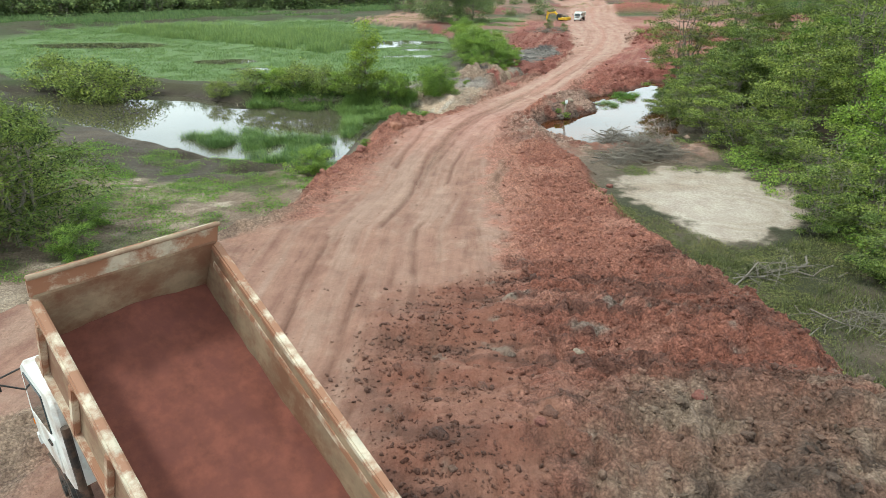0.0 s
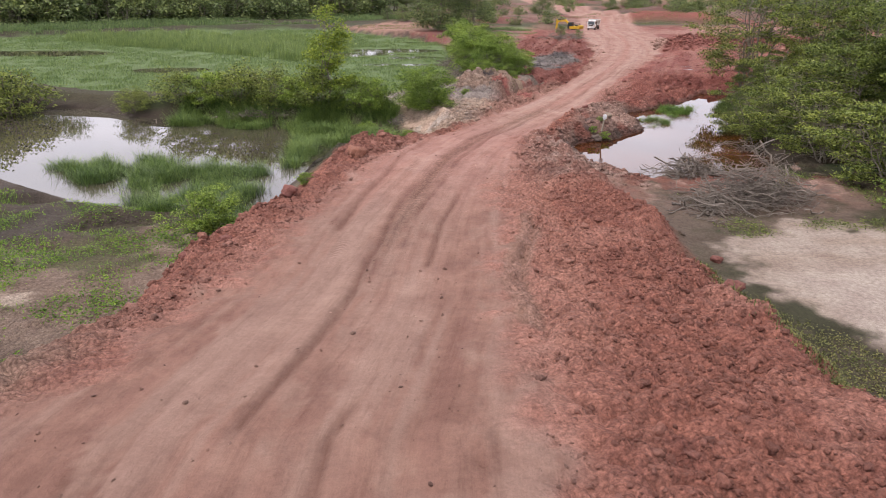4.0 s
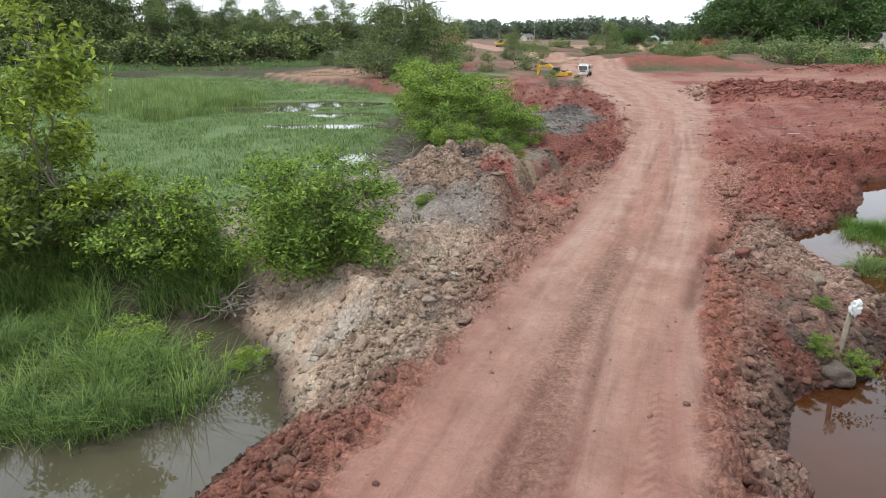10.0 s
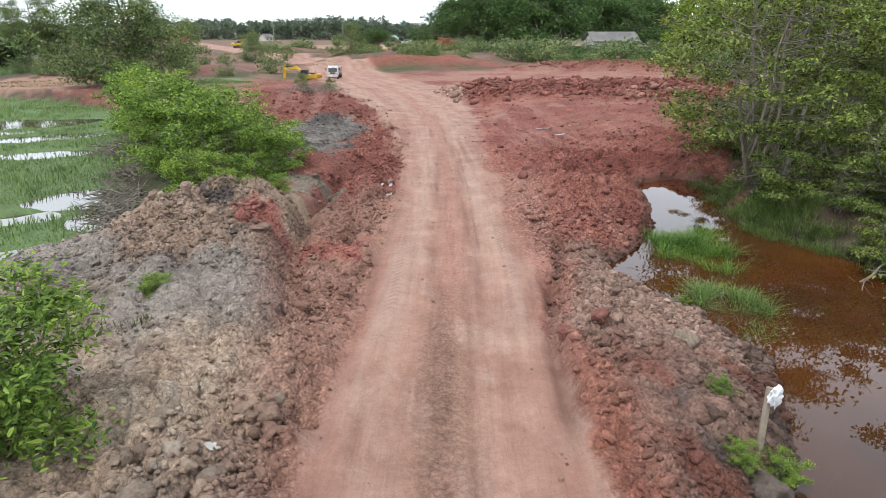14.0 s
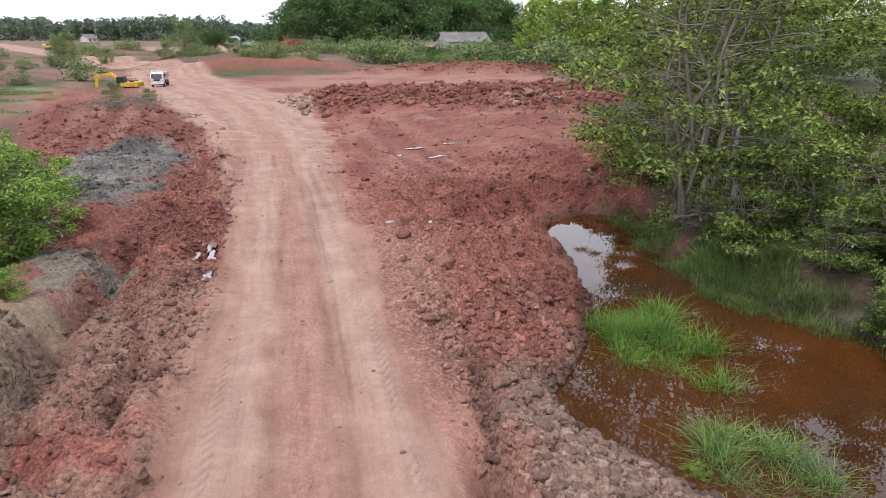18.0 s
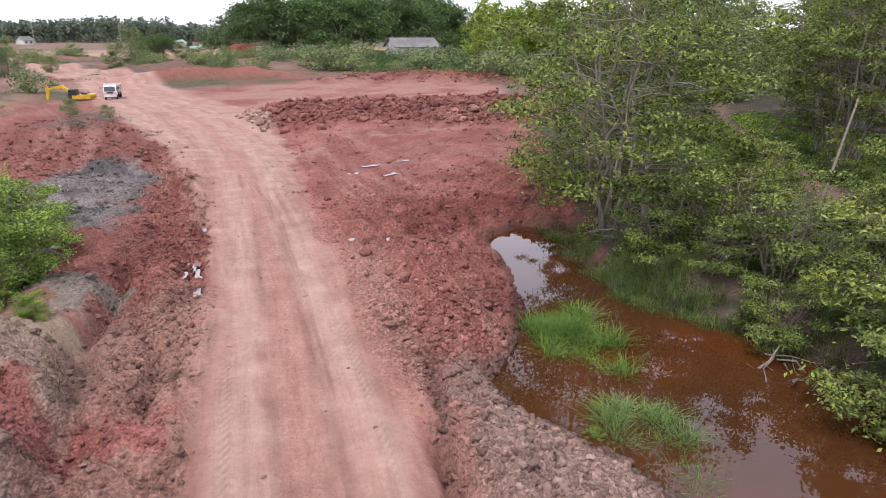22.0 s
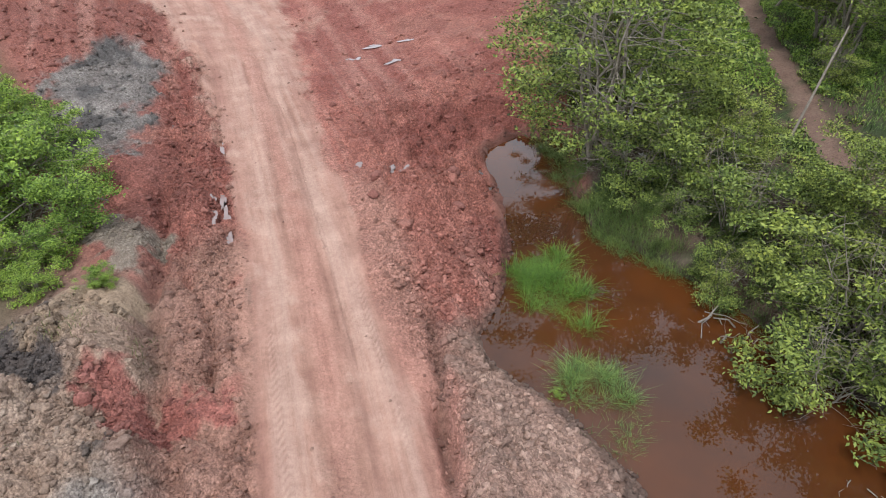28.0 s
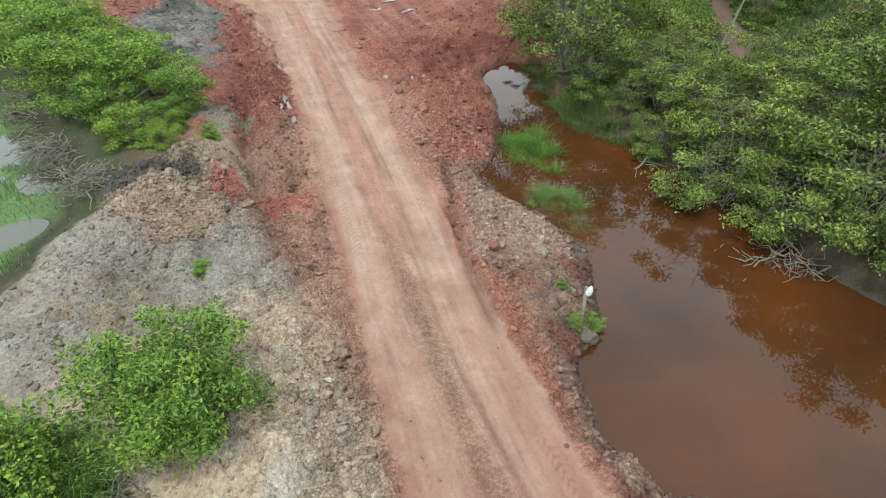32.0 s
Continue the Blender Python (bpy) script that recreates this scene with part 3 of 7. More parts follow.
    # cut edge of the lane on the pond side, with a trench at its foot
    ledge = np.interp(y, (46, 50.2, 52.5, 54, 57), (1.6, 1.75, 2.05, 2.5, 3.0))
    reach = smooth(47.4, 48.6, y) * (1 - smooth(55.0, 56.6, y))
    z = z + reach * dry * (0.24 * smooth(0.02, 0.20, s - ledge + 0.12 * wob) * (1 - smooth(0.6, 2.4, s - ledge)) - 0.13 * np.exp(-((s - ledge + 0.10 + 0.12 * wob) / 0.11) ** 2))
    # torn clay strip beside the high lane
    strip = np.exp(-((s - 3.2 - 0.25 * np.sin(0.9 * y)) / 0.30) ** 2) * smooth(22.5, 24.5, y) * (1 - smooth(29.5, 31.5, y))
    crack = np.exp(-((s - 3.35 - 0.25 * np.sin(0.9 * y) - 0.3 * wob) / 0.10) ** 2)
    z = z + strip * (0.16 * clods(x, y, 0.42, 271) - 0.05 - 0.22 * crack)
    z = z + 0.10 * fbm(x, y, 0.9, 5, 263, 0.6) * (1 - smooth(-7, -5, x)) * smooth(10, 16, y) * (1 - smooth(40, 44, y)) * (wlft < -0.2)
    # wheel ruts
    rut = np.exp(-((np.abs(s + 0.06 * np.sin(0.4 * y)) - 0.80) / 0.24) ** 2)
    rut2 = np.exp(-((np.abs(s - 0.9 + 0.12 * np.sin(0.23 * y)) - 0.78) / 0.15) ** 2) * (1 - smooth(40, 47, y))
    rut3 = np.exp(-((s + 1.5 - 0.1 * np.sin(0.3 * y)) / 0.16) ** 2) * (1 - smooth(38, 44, y))
    z = z - lane * ((0.05 - 0.03 * smooth(40, 46, y)) * rut + 0.05 * rut2 + 0.04 * rut3) * dry + lane * 0.012 * fbm(x, y, 0.5, 3, 61)
    z = z + lane * 0.03 * streak * dry - lane * 0.045 * smooth(-0.5, 0.3, fbm(x, y, 4.0, 2, 229)) * np.exp(-((s - 0.52 - 0.05 * np.sin(0.5 * y)) / 0.09) ** 2) * smooth(43, 47, y) * (1 - smooth(66, 72, y))
    if not full:
        return z
    # narrow broken tyre grooves that wander along the lane
    groove = 0 * x
    for i, (off, sway, wide) in enumerate(((-1.75, 0.14, 0.08), (-0.32, 0.08, 0.10), (0.38, 0.08, 0.07), (1.05, 0.12, 0.09), (1.92, 0.16, 0.11))):
        line = np.exp(-((s - off - sway * np.sin(0.27 * y + 1.7 * i) - 0.04 * np.sin(1.1 * y + i)) / wide) ** 2)
        groove = np.maximum(groove, line * smooth(-0.25, 0.2, fbm(x * 0.3, y, 3.2, 3, 251 + i)))
    groove = groove * lane * dry * (1 - 0.45 * smooth(44, 50, y)) * (1 - smooth(72, 80, y))
    z = z - 0.07 * groove
    return z, dict(ledge=reach * np.exp(-((s - ledge + 0.04) / 0.16) ** 2), strip=strip, groove=groove, s=s, hw=hw, lane=lane, rut=rut, rut2=rut2, t=t, far=far, clay=clay, heap=heap, rubble=rubble, ridge=ridge, heap_far=heap_far, heap_left=heap_left,
                   red_field=red_field, red_left=red_left, rough=rough, lobe=lobe, verge=verge, slope_r=slope_r, dark_tip=dark_tip, shore=shore, wm=wm, pools=pools, spit=spit, wob=wob, streak=streak)


def spaced(lo, fine_lo, fine_hi, hi, step, grow):
    """Coordinates that lie close between fine_lo and fine_hi and wider and wider outside."""
    mid = list(np.arange(fine_lo, fine_hi + step / 2, step))
    d, v, up = step, mid[-1], []
    while v < hi:
        d *= grow
        v += d
        up.append(v)
    d, v, down = step, mid[0], []
    while v > lo:
        d *= grow
        v -= d
        down.append(v)
    return np.array(down[::-1] + mid + up)


def quick_mesh(name, verts, faces, mat=None, smooth_shade=False):
    """A mesh from arrays of corners and of faces that all have the same number of corners."""
    me = bpy.data.meshes.new(name)
    verts, faces = np.ascontiguousarray(verts, np.float32), np.ascontiguousarray(faces, np.int32)
    me.vertices.add(len(verts))
    me.vertices.foreach_set("co", verts.ravel())
    me.loops.add(faces.size)
    me.loops.foreach_set("vertex_index", faces.ravel())
    me.polygons.add(len(faces))
    me.polygons.foreach_set("loop_start", np.arange(0, faces.size, faces.shape[1], dtype=np.int32))
    me.polygons.foreach_set("use_smooth", np.full(len(faces), smooth_shade))
    me.update(calc_edges=True)
    me.validate()
    if mat:
        me.materials.append(mat)
    return me


def path_x(y):
    """Middle of the trodden path behind the bank trees."""
    return np.interp(y, (48, 50.4, 52.3, 54.6, 57.4, 61.8, 66, 71.4, 90), (23.6, 24.8, 26.5, 29.6, 33.0, 38.9, 45.3, 55.7, 92))


def paint(x, y, k):
    """Colours of the soil at places of the plan, and how packed, crumbly and wet it is."""
    col = np.empty((len(x), 3))
    speck = fbm(x, y, 0.5, 3, 71)
    patch = fbm(x, y, 3.0, 4, 75)

    tx, ty = x + 1.1 * fbm(x, y, 1.8, 5, 177, 0.68), y + 1.1 * fbm(x, y, 1.8, 5, 183, 0.68)

    def blot(*args):
        return hump(tx, ty, *args)

    ragged = 0.55 * fbm(x, y, 1.1, 4, 173) + 0.25 * speck

    def lay(mask, colour):
        m = np.clip(mask, 0, 1)[:, None]
        col[:] = col * (1 - m) + np.array(colour) * m

    def spread(mask, colour, most=1.0, edge=0.35):
        """Lays a colour with a torn edge."""
        lay(smooth(edge - 0.14, edge + 0.14, mask + 0.3 * speck * (mask > 0.1)) * most, colour)

    red, red_dark, red_pale = (0.388, 0.148, 0.112), (0.285, 0.096, 0.074), (0.452, 0.284, 0.224)
    col[:] = (0.066, 0.060, 0.034)                                         # weedy soil
    lay(smooth(-0.3, 0.6, patch), (0.052, 0.068, 0.026))
    near_left = (1 - smooth(-7, -4, x)) * smooth(10, 16, y) * (1 - smooth(36, 42, y))
    lay(near_left, (0.260, 0.192, 0.142))
    lay(near_left * smooth(-0.1, 0.35, patch + 0.5 * speck), (0.370, 0.290, 0.218))   # pale sandy ground
    lay(near_left * smooth(0.15, 0.5, fbm(x, y, 1.8, 5, 191, 0.65)) * 0.7, (0.150, 0.108, 0.080))
    lay(near_left * smooth(0.2, 0.6, fbm(x, y, 0.8, 5, 245, 0.7)) * 0.6, (0.170, 0.125, 0.093))
    lay(near_left * smooth(0.3, 0.7, fbm(x, y, 1.1, 4, 193)), (0.460, 0.375, 0.290))
    lay(near_left * smooth(0.02, 0.25, fbm(x, y, 1.7, 4, 29)) * 0.7, (0.095, 0.105, 0.042))
    lay(np.clip(1.5 * hump(x, y, 12.0, 31.5, 6, 9.5), 0, 1) * smooth(-0.7, 0.1, patch + 0.5 * speck), (0.140, 0.105, 0.078))
    weeds = smooth(6.5, 9, x) * (1 - smooth(26, 34, y))
    lay(weeds, (0.050, 0.050, 0.026))
    lay(weeds * smooth(0.0, 0.5, patch + 0.4 * speck), (0.095, 0.078, 0.054))
    near_road = smooth(42, 46, y) * (1 - smooth(66, 72, y)) * (1 - smooth(6, 9, np.abs(k["s"])))
    lay(near_road, (0.235, 0.150, 0.115))
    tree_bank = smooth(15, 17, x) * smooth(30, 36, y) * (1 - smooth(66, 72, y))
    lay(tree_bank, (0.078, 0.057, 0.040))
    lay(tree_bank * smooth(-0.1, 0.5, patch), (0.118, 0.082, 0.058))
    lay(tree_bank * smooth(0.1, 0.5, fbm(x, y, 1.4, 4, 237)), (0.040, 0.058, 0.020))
    wide = fbm(x, y, 22, 4, 81)
    waste = smooth(86, 98, y) * smooth(-15, -4, x - 0.06 * (y - 110)) * (1 - smooth(70, 84, x - 0.25 * (y - 110)))
    lay(waste, (0.135, 0.082, 0.062))
    lay(waste * smooth(-0.3, 0.3, wide + 0.4 * patch), (0.185, 0.096, 0.076))
    lay(waste * smooth(-0.1, 0.35, fbm(x, y, 12, 5, 84, 0.6)) * 0.9, (0.070, 0.080, 0.036))
    lay(waste * smooth(0.1, 0.45, fbm(x, y, 9, 5, 86, 0.6)), (0.205, 0.076, 0.060))
    lay(waste * smooth(0.3, 0.6, fbm(x, y, 14, 5, 88, 0.6)) * 0.8, (0.250, 0.150, 0.112))
    lay(smooth(84, 92, x - 0.25 * (y - 110)) * smooth(95, 110, y), (0.070, 0.095, 0.036))
    meadow = smooth(0.15, 0.5, hump(x, y, 7.6, 107, 6, 15, -10) + 0.2 * patch)
    lay(meadow, (0.215, 0.118, 0.090))
    lay(meadow * smooth(-0.1, 0.35, fbm(x, y, 3.5, 4, 283)), (0.165, 0.200, 0.090))
    lay(hump(x, y, 95, 262, 80, 34) * smooth(-0.8, 0.1, wide), (0.50, 0.34, 0.20))
    lay(smooth(190, 330, y) * 0.55, (0.200, 0.140, 0.098))
    spread(hump(x, y, -4, 118, 9, 9), (0.34, 0.205, 0.150))
    # trodden path between the trees
    path = np.abs(x - path_x(y) + 0.4 * k["wob"])
    lay((1 - smooth(0.5, 1.2, path + 0.3 * speck)) * smooth(23, 25, x) * smooth(46, 49, y), (0.190, 0.122, 0.092))
    sand = smooth(-0.35, 0.5, inside(SAND, x, y) + 1.8 * k["wob"] + 0.5 * speck)
    lay(sand, (0.345, 0.275, 0.215))
    lay(sand * smooth(-0.1, 0.5, fbm(x, y * 1.6, 2.5, 4, 195)), (0.390, 0.325, 0.265))
    lay(sand * smooth(0.2, 0.7, hump(x, y, 12.4, 26.6, 3.4, 3.0) + 0.3 * patch) * 0.7, (0.460, 0.395, 0.335))
    for rad, dark in ((1.5, 0.6), (2.1, 0.8), (2.6, 0.4)):
        ring = np.hypot((x - 12.8) / 1.25, y - 26.6) + 0.3 * k["wob"]
        lay(dark * sand * np.exp(-((ring - rad) / 0.13) ** 2) * smooth(-1.0, 1.0, x - 12.4 + 0.5 * (27 - y)), (0.330, 0.265, 0.205))
    # red earth
    bank = np.clip(k["t"] * (1 - k["far"]) * 1.6, 0, 1)
    lay(bank, (0.330, 0.138, 0.096))
    lay(bank * smooth(0.0, 0.6, fbm(x, y, 1.9, 4, 197)), (0.385, 0.180, 0.130))
    lay(bank * smooth(0.1, 0.7, fbm(x, y, 0.9, 5, 235, 0.7)), (0.255, 0.102, 0.074))
    inner_r = bank * smooth(2.6, 3.2, k["s"]) * (1 - smooth(4.2, 5.2, k["s"] + 0.5 * k["wob"])) * (1 - smooth(34, 38, y))
    lay(inner_r * smooth(-0.6, 0.3, fbm(k["s"], y * 0.12, 0.5, 4, 257)), (0.400, 0.190, 0.135))
    ramp_l = bank * (1 - smooth(-4.6, -3.2, k["s"] + k["wob"])) * (1 - smooth(21, 25, y))
    lay(ramp_l, (0.330, 0.232, 0.168))
    lay(ramp_l * smooth(-0.1, 0.5, fbm(x, y, 1.2, 5, 259, 0.65)), (0.240, 0.165, 0.122))
    field = np.maximum(k["red_field"], k["red_left"])
    lay(field, red_dark)
    lay(field * smooth(-0.25, 0.45, patch + 0.3 * speck), red)
    lay(field * 0.8 * smooth(0.2, 0.8, fbm(x, y, 5, 4, 199)), (0.335, 0.142, 0.108))
    lay(np.maximum.reduce([k["rubble"], k["ridge"], k["heap_far"], k["heap_left"]]) * 1.5, (0.275, 0.098, 0.074))
    tracks = fbm(k["s"] + 0.02 * (y - 60), y * 0.05, 0.55, 4, 225, 0.6)
    lay(field * smooth(0.0, 0.6, tracks) * 0.55 * (1 - np.clip(2 * k["rubble"] + 2 * k["ridge"] + k["slope_r"], 0, 1)), (0.465, 0.230, 0.180))
    lay(smooth(86, 94, y) * k["red_field"] * (1 - 0.95 * np.clip(k["ridge"] + k["rubble"], 0, 1)) * smooth(-0.7, 0.2, patch), (0.40, 0.205, 0.155))
    sweep = np.exp(-((y - 76.2 - 0.002 * (x - 20) ** 2 + 0.5 * k["wob"]) / 1.2) ** 2) * smooth(17, 21, x) * (1 - smooth(36, 42, x))
    lay(0.75 * sweep * smooth(-0.5, 0.2, speck + patch), (0.44, 0.245, 0.185))
    # grey and tan ground beside the road
    grey_r = smooth(1.9, 2.5, k["s"] - np.interp(y, (50, 54), (0, 0.5)) + 0.7 * k["wob"]) * smooth(33, 39, y) * (1 - smooth(53.4, 55.4, y - 0.2 * (x - 12) + 1.5 * k["wob"])) * (1 - smooth(1, 2, x - 14))
    lay(smooth(1.3, 1.6, k["s"]) * (1 - smooth(2.3, 3.2, k["s"] + 0.4 * k["wob"])) * smooth(48, 51, y) * (1 - smooth(60, 64, y)) * 0.9, (0.420, 0.210, 0.160))
    lay(grey_r * smooth(-0.9, 0.2, patch + 0.4 * speck), (0.335, 0.195, 0.150))
    lay(grey_r * smooth(0.0, 0.5, speck + 0.4 * patch), (0.400, 0.275, 0.218))
    lay(grey_r * smooth(0.15, 0.45, fbm(x, y, 1.3, 3, 203)), (0.235, 0.098, 0.070))
    lay(grey_r * smooth(0.4, 0.8, fbm(x, y, 0.9, 3, 205)) * 0.8, (0.105, 0.080, 0.070))
    lay(grey_r * smooth(48.5, 50.5, y) * 0.85, (0.430, 0.285, 0.222))
    lay(grey_r * smooth(0.1, 0.5, patch + 0.5 * speck) * smooth(46, 48, y), (0.350, 0.222, 0.172))
    grain = fbm(x, y, 0.7, 5, 211, 0.7)
    tan = smooth(0.12, 0.4, k["clay"] + 0.2 * ragged) * (1 - smooth(-2.6, -1.5, k["s"] + 0.4 * ragged))
    lay(tan, (0.345, 0.258, 0.190))
    lay(tan * smooth(-0.2, 0.4, patch + 0.5 * grain), (0.440, 0.348, 0.262))
    warm_clay = tan * (1 - smooth(51.5, 54, y + 0.8 * ragged))
    lay(warm_clay * 0.9, (0.520, 0.390, 0.290))
    lay(warm_clay * smooth(0.0, 0.5, grain), (0.590, 0.462, 0.350))
    lay(tan * smooth(0.05, 0.5, fbm(x, y, 1.3, 5, 91, 0.65)) * (1 - 0.5 * (y < 52)), (0.270, 0.198, 0.150))
    lay(tan * smooth(0.35, 0.75, grain), (0.42, 0.355, 0.285))
    lay(tan * smooth(0.45, 0.8, fbm(x, y, 1.7, 5, 93, 0.7)) * 0.8, (0.47, 0.42, 0.36))
    lay(tan * smooth(0.0, 0.5, fbm(x, y, 2.4, 5, 213, 0.65)) * smooth(52, 55, y) * 0.8, (0.255, 0.226, 0.198))
    lay(tan * smooth(0.0, 0.5, fbm(x, y, 1.9, 5, 241, 0.65)) * smooth(51, 54, y) * (1 - smooth(56, 58, y)) * smooth(-0.5, 0.3, grain), (0.375, 0.335, 0.285))
    grey_slab = tan * smooth(51.5, 54, y + 0.8 * ragged)
    lay(grey_slab * 0.75 * smooth(-0.5, 0.3, patch + 0.5 * grain), (0.370, 0.325, 0.290))
    lay(grey_slab * smooth(0.25, 0.6, fbm(x, y, 1.5, 5, 267, 0.65)), (0.390, 0.345, 0.300))
    lay(grey_slab * smooth(0.2, 0.6, fbm(x, y, 0.8, 5, 269, 0.65)) * 0.7, (0.265, 0.225, 0.195))
    col[:] = col * (1 - 0.16 * np.clip(grey_slab, 0, 1))[:, None]
    inner = np.interp(y, (50, 56), (1.3, 0.0))
    verge = smooth(-4.4, -3.0, k["s"] - inner + 0.6 * k["wob"]) * (1 - smooth(-1.75, -1.45, k["s"] + 0.3 * k["wob"])) * smooth(46, 50, y) * (1 - smooth(60.5, 63, y + 0.8 * ragged))
    lay(verge * 0.9, (0.395, 0.215, 0.160))
    lay(verge * smooth(0.0, 0.5, grain), (0.300, 0.162, 0.120))
    lay(verge * smooth(0.2, 0.6, fbm(x, y, 1.2, 4, 207)), (0.375, 0.172, 0.130))
    lay(smooth(0.15, 0.5, k["heap"] + 0.3 * ragged), (0.365, 0.258, 0.190))
    lay(smooth(0.15, 0.5, k["heap"] + 0.3 * ragged) * smooth(0.0, 0.5, grain), (0.450, 0.335, 0.255))
    lay(smooth(0.3, 0.6, blot(3.2, 59.7, 2.0, 1.1, -35) + 0.25 * grain) * 0.9, (0.085, 0.074, 0.070))
    lay(smooth(0.3, 0.6, blot(4.1, 56.4, 0.8, 0.4, 30) + 0.25 * grain) * 0.7, (0.090, 0.080, 0.074))
    lay(smooth(0.25, 0.6, blot(5.1, 60.6, 1.1, 1.4, -15) + 0.3 * grain), (0.335, 0.245, 0.168))
    lay(smooth(0.25, 0.6, blot(6.4, 63.4, 1.0, 1.5, -15) + 0.3 * grain), (0.265, 0.210, 0.165))
    lay(smooth(0.25, 0.5, np.maximum(blot(4.8, 56.9, 0.85, 1.3, -20), blot(6.0, 56.3, 0.7, 0.45, 20)) + 0.25 * grain) * 0.95, (0.365, 0.138, 0.110))
    ash = smooth(0.2, 0.55, np.maximum(blot(10.2, 75.6, 2.4, 4.6, -30), blot(9.0, 70.6, 1.5, 3.0, -20)) + 0.35 * ragged)
    lay(ash, (0.225, 0.190, 0.172))
    lay(ash * smooth(-0.1, 0.4, fbm(x, y, 1.5, 5, 215, 0.65)), (0.105, 0.092, 0.086))
    lay(ash * smooth(0.2, 0.6, fbm(x, y, 1.2, 5, 217, 0.65)), (0.33, 0.285, 0.255))
    lay(smooth(0.2, 0.5, np.maximum(blot(8.7, 65.9, 1.4, 3.0, -20), blot(7.3, 68.2, 1.9, 0.9, -30)) + 0.25 * ragged) * 0.95, (0.285, 0.104, 0.080))
    # freshly tipped dark soil
    lay(k["dark_tip"], (0.262, 0.104, 0.072))
    lay(k["dark_tip"] * smooth(-0.1, 0.4, fbm(x * 0.6, y * 2.6, 1.8, 5, 95, 0.6)), (0.160, 0.073, 0.054))
    lay(k["dark_tip"] * smooth(0.1, 0.5, fbm(x * 0.6, y * 2.2, 1.5, 5, 98, 0.6)), (0.315, 0.145, 0.105))
    lay(k["dark_tip"] * smooth(0.5, 0.8, fbm(x, y * 2.2, 1.1, 5, 99, 0.6)) * 0.8, (0.29, 0.235, 0.195))
    grey_tip = k["dark_tip"] * smooth(1.5, 4.0, x + 0.5 * (9 - y) * 0.4 + 1.5 * k["wob"]) * (1 - smooth(9.5, 12.0, y + 1.5 * k["wob"]))
    lay(grey_tip * 0.8, (0.205, 0.130, 0.094))
    lay(grey_tip * smooth(0.0, 0.5, fbm(x * 0.7, y * 1.6, 1.4, 5, 247, 0.65)), (0.290, 0.210, 0.155))
    lay(grey_tip * smooth(0.1, 0.5, fbm(x * 0.7, y * 2.0, 1.2, 5, 249, 0.65)), (0.115, 0.078, 0.060))
    # packed lane
    lane = smooth(0.1, 0.9, k["lane"] + 0.5 * speck * (1 - np.abs(2 * k["lane"] - 1)))
    near = np.abs(k["s"]) - k["hw"]
    lay(0.85 * (1 - smooth(-0.4, np.interp(y, (40, 48), (2.2, 0.12)), near + np.interp(y, (40, 48), (0.6, 0.35)) * ragged)) * (1 - k["dark_tip"]) * smooth(14, 22, y), (0.365, 0.183, 0.135))
    tip = 1 - 0.95 * k["dark_tip"]
    long_patch = fbm(k["s"] * 1.2, y * 0.22, 1.3, 4, 221, 0.6)
    hair = fbm(k["s"], y * 0.03, 0.16, 3, 223, 0.6)
    lay(lane * tip, (0.392, 0.216, 0.164))
    lay(lane * tip * smooth(-0.1, 0.5, fbm(x, y * 0.5, 0.9, 5, 231, 0.7)), (0.322, 0.170, 0.128))
    lay(lane * tip * smooth(0.1, 0.6, fbm(x, y * 0.6, 0.7, 5, 233, 0.7)) * 0.8, (0.440, 0.276, 0.216))
    lay(lane * tip * smooth(-0.1, 0.8, k["streak"] + 0.4 * hair), (0.412, 0.254, 0.200))
    lay(lane * tip * smooth(0.1, 0.8, -k["streak"] + 0.4 * hair) * 0.6, (0.300, 0.150, 0.115))
    wheel = np.exp(-((np.abs(k["s"] + 0.1 * k["wob"]) - 0.82) / 0.42) ** 2)
    lay(lane * tip * np.clip(wheel + 0.3 * k["rut2"], 0, 1) * smooth(-0.7, 0.6, long_patch + 0.4 * hair + 0.3 * speck) * (0.7 - 0.22 * smooth(42, 50, y)), red_pale)
    middle = np.exp(-((k["s"] + 0.05 - 0.15 * k["wob"]) / 0.34) ** 2)
    lay(lane * smooth(24, 34, y) * (1 - 0.75 * smooth(50, 55, y)) * middle * (0.5 + 0.5 * smooth(-0.4, 0.5, long_patch)), (0.310, 0.176, 0.124))
    lay(lane * smooth(50, 56, y) * middle * 0.65, (0.400, 0.190, 0.146))
    lay(lane * smooth(40, 46, y) * np.exp(-((np.abs(k["s"]) - 1.55) / 0.25) ** 2) * 0.5 * smooth(-0.5, 0.3, patch), (0.30, 0.142, 0.110))
    # shadow of the deep wheel line, put into the soil colour as well
    lay(lane * smooth(43, 47, y) * (1 - smooth(66, 72, y)) * np.exp(-((k["s"] - 0.52 - 0.05 * np.sin(0.5 * y)) / 0.09) ** 2) * 0.55 * smooth(-0.5, 0.3, fbm(x, y, 4.0, 2, 229)), (0.24, 0.120, 0.092))
    lay(smooth(0.25, 0.6, k["strip"] + 0.25 * speck) * 0.8, (0.355, 0.215, 0.160))
    # cut edge and tyre grooves are coloured darker along their hollows
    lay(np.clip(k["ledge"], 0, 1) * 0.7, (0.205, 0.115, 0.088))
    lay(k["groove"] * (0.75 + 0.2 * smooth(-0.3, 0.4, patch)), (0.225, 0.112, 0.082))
    warm = (1 - smooth(30, 40, y))[:, None] * lane[:, None]
    col[:] = col * (1 + warm * np.array([-0.295, -0.285, -0.31]))
    # lane coloured darker and redder between y 29 and 49
    darker = lane * smooth(29, 38, y) * (1 - smooth(44, 49, y)) * 0.45
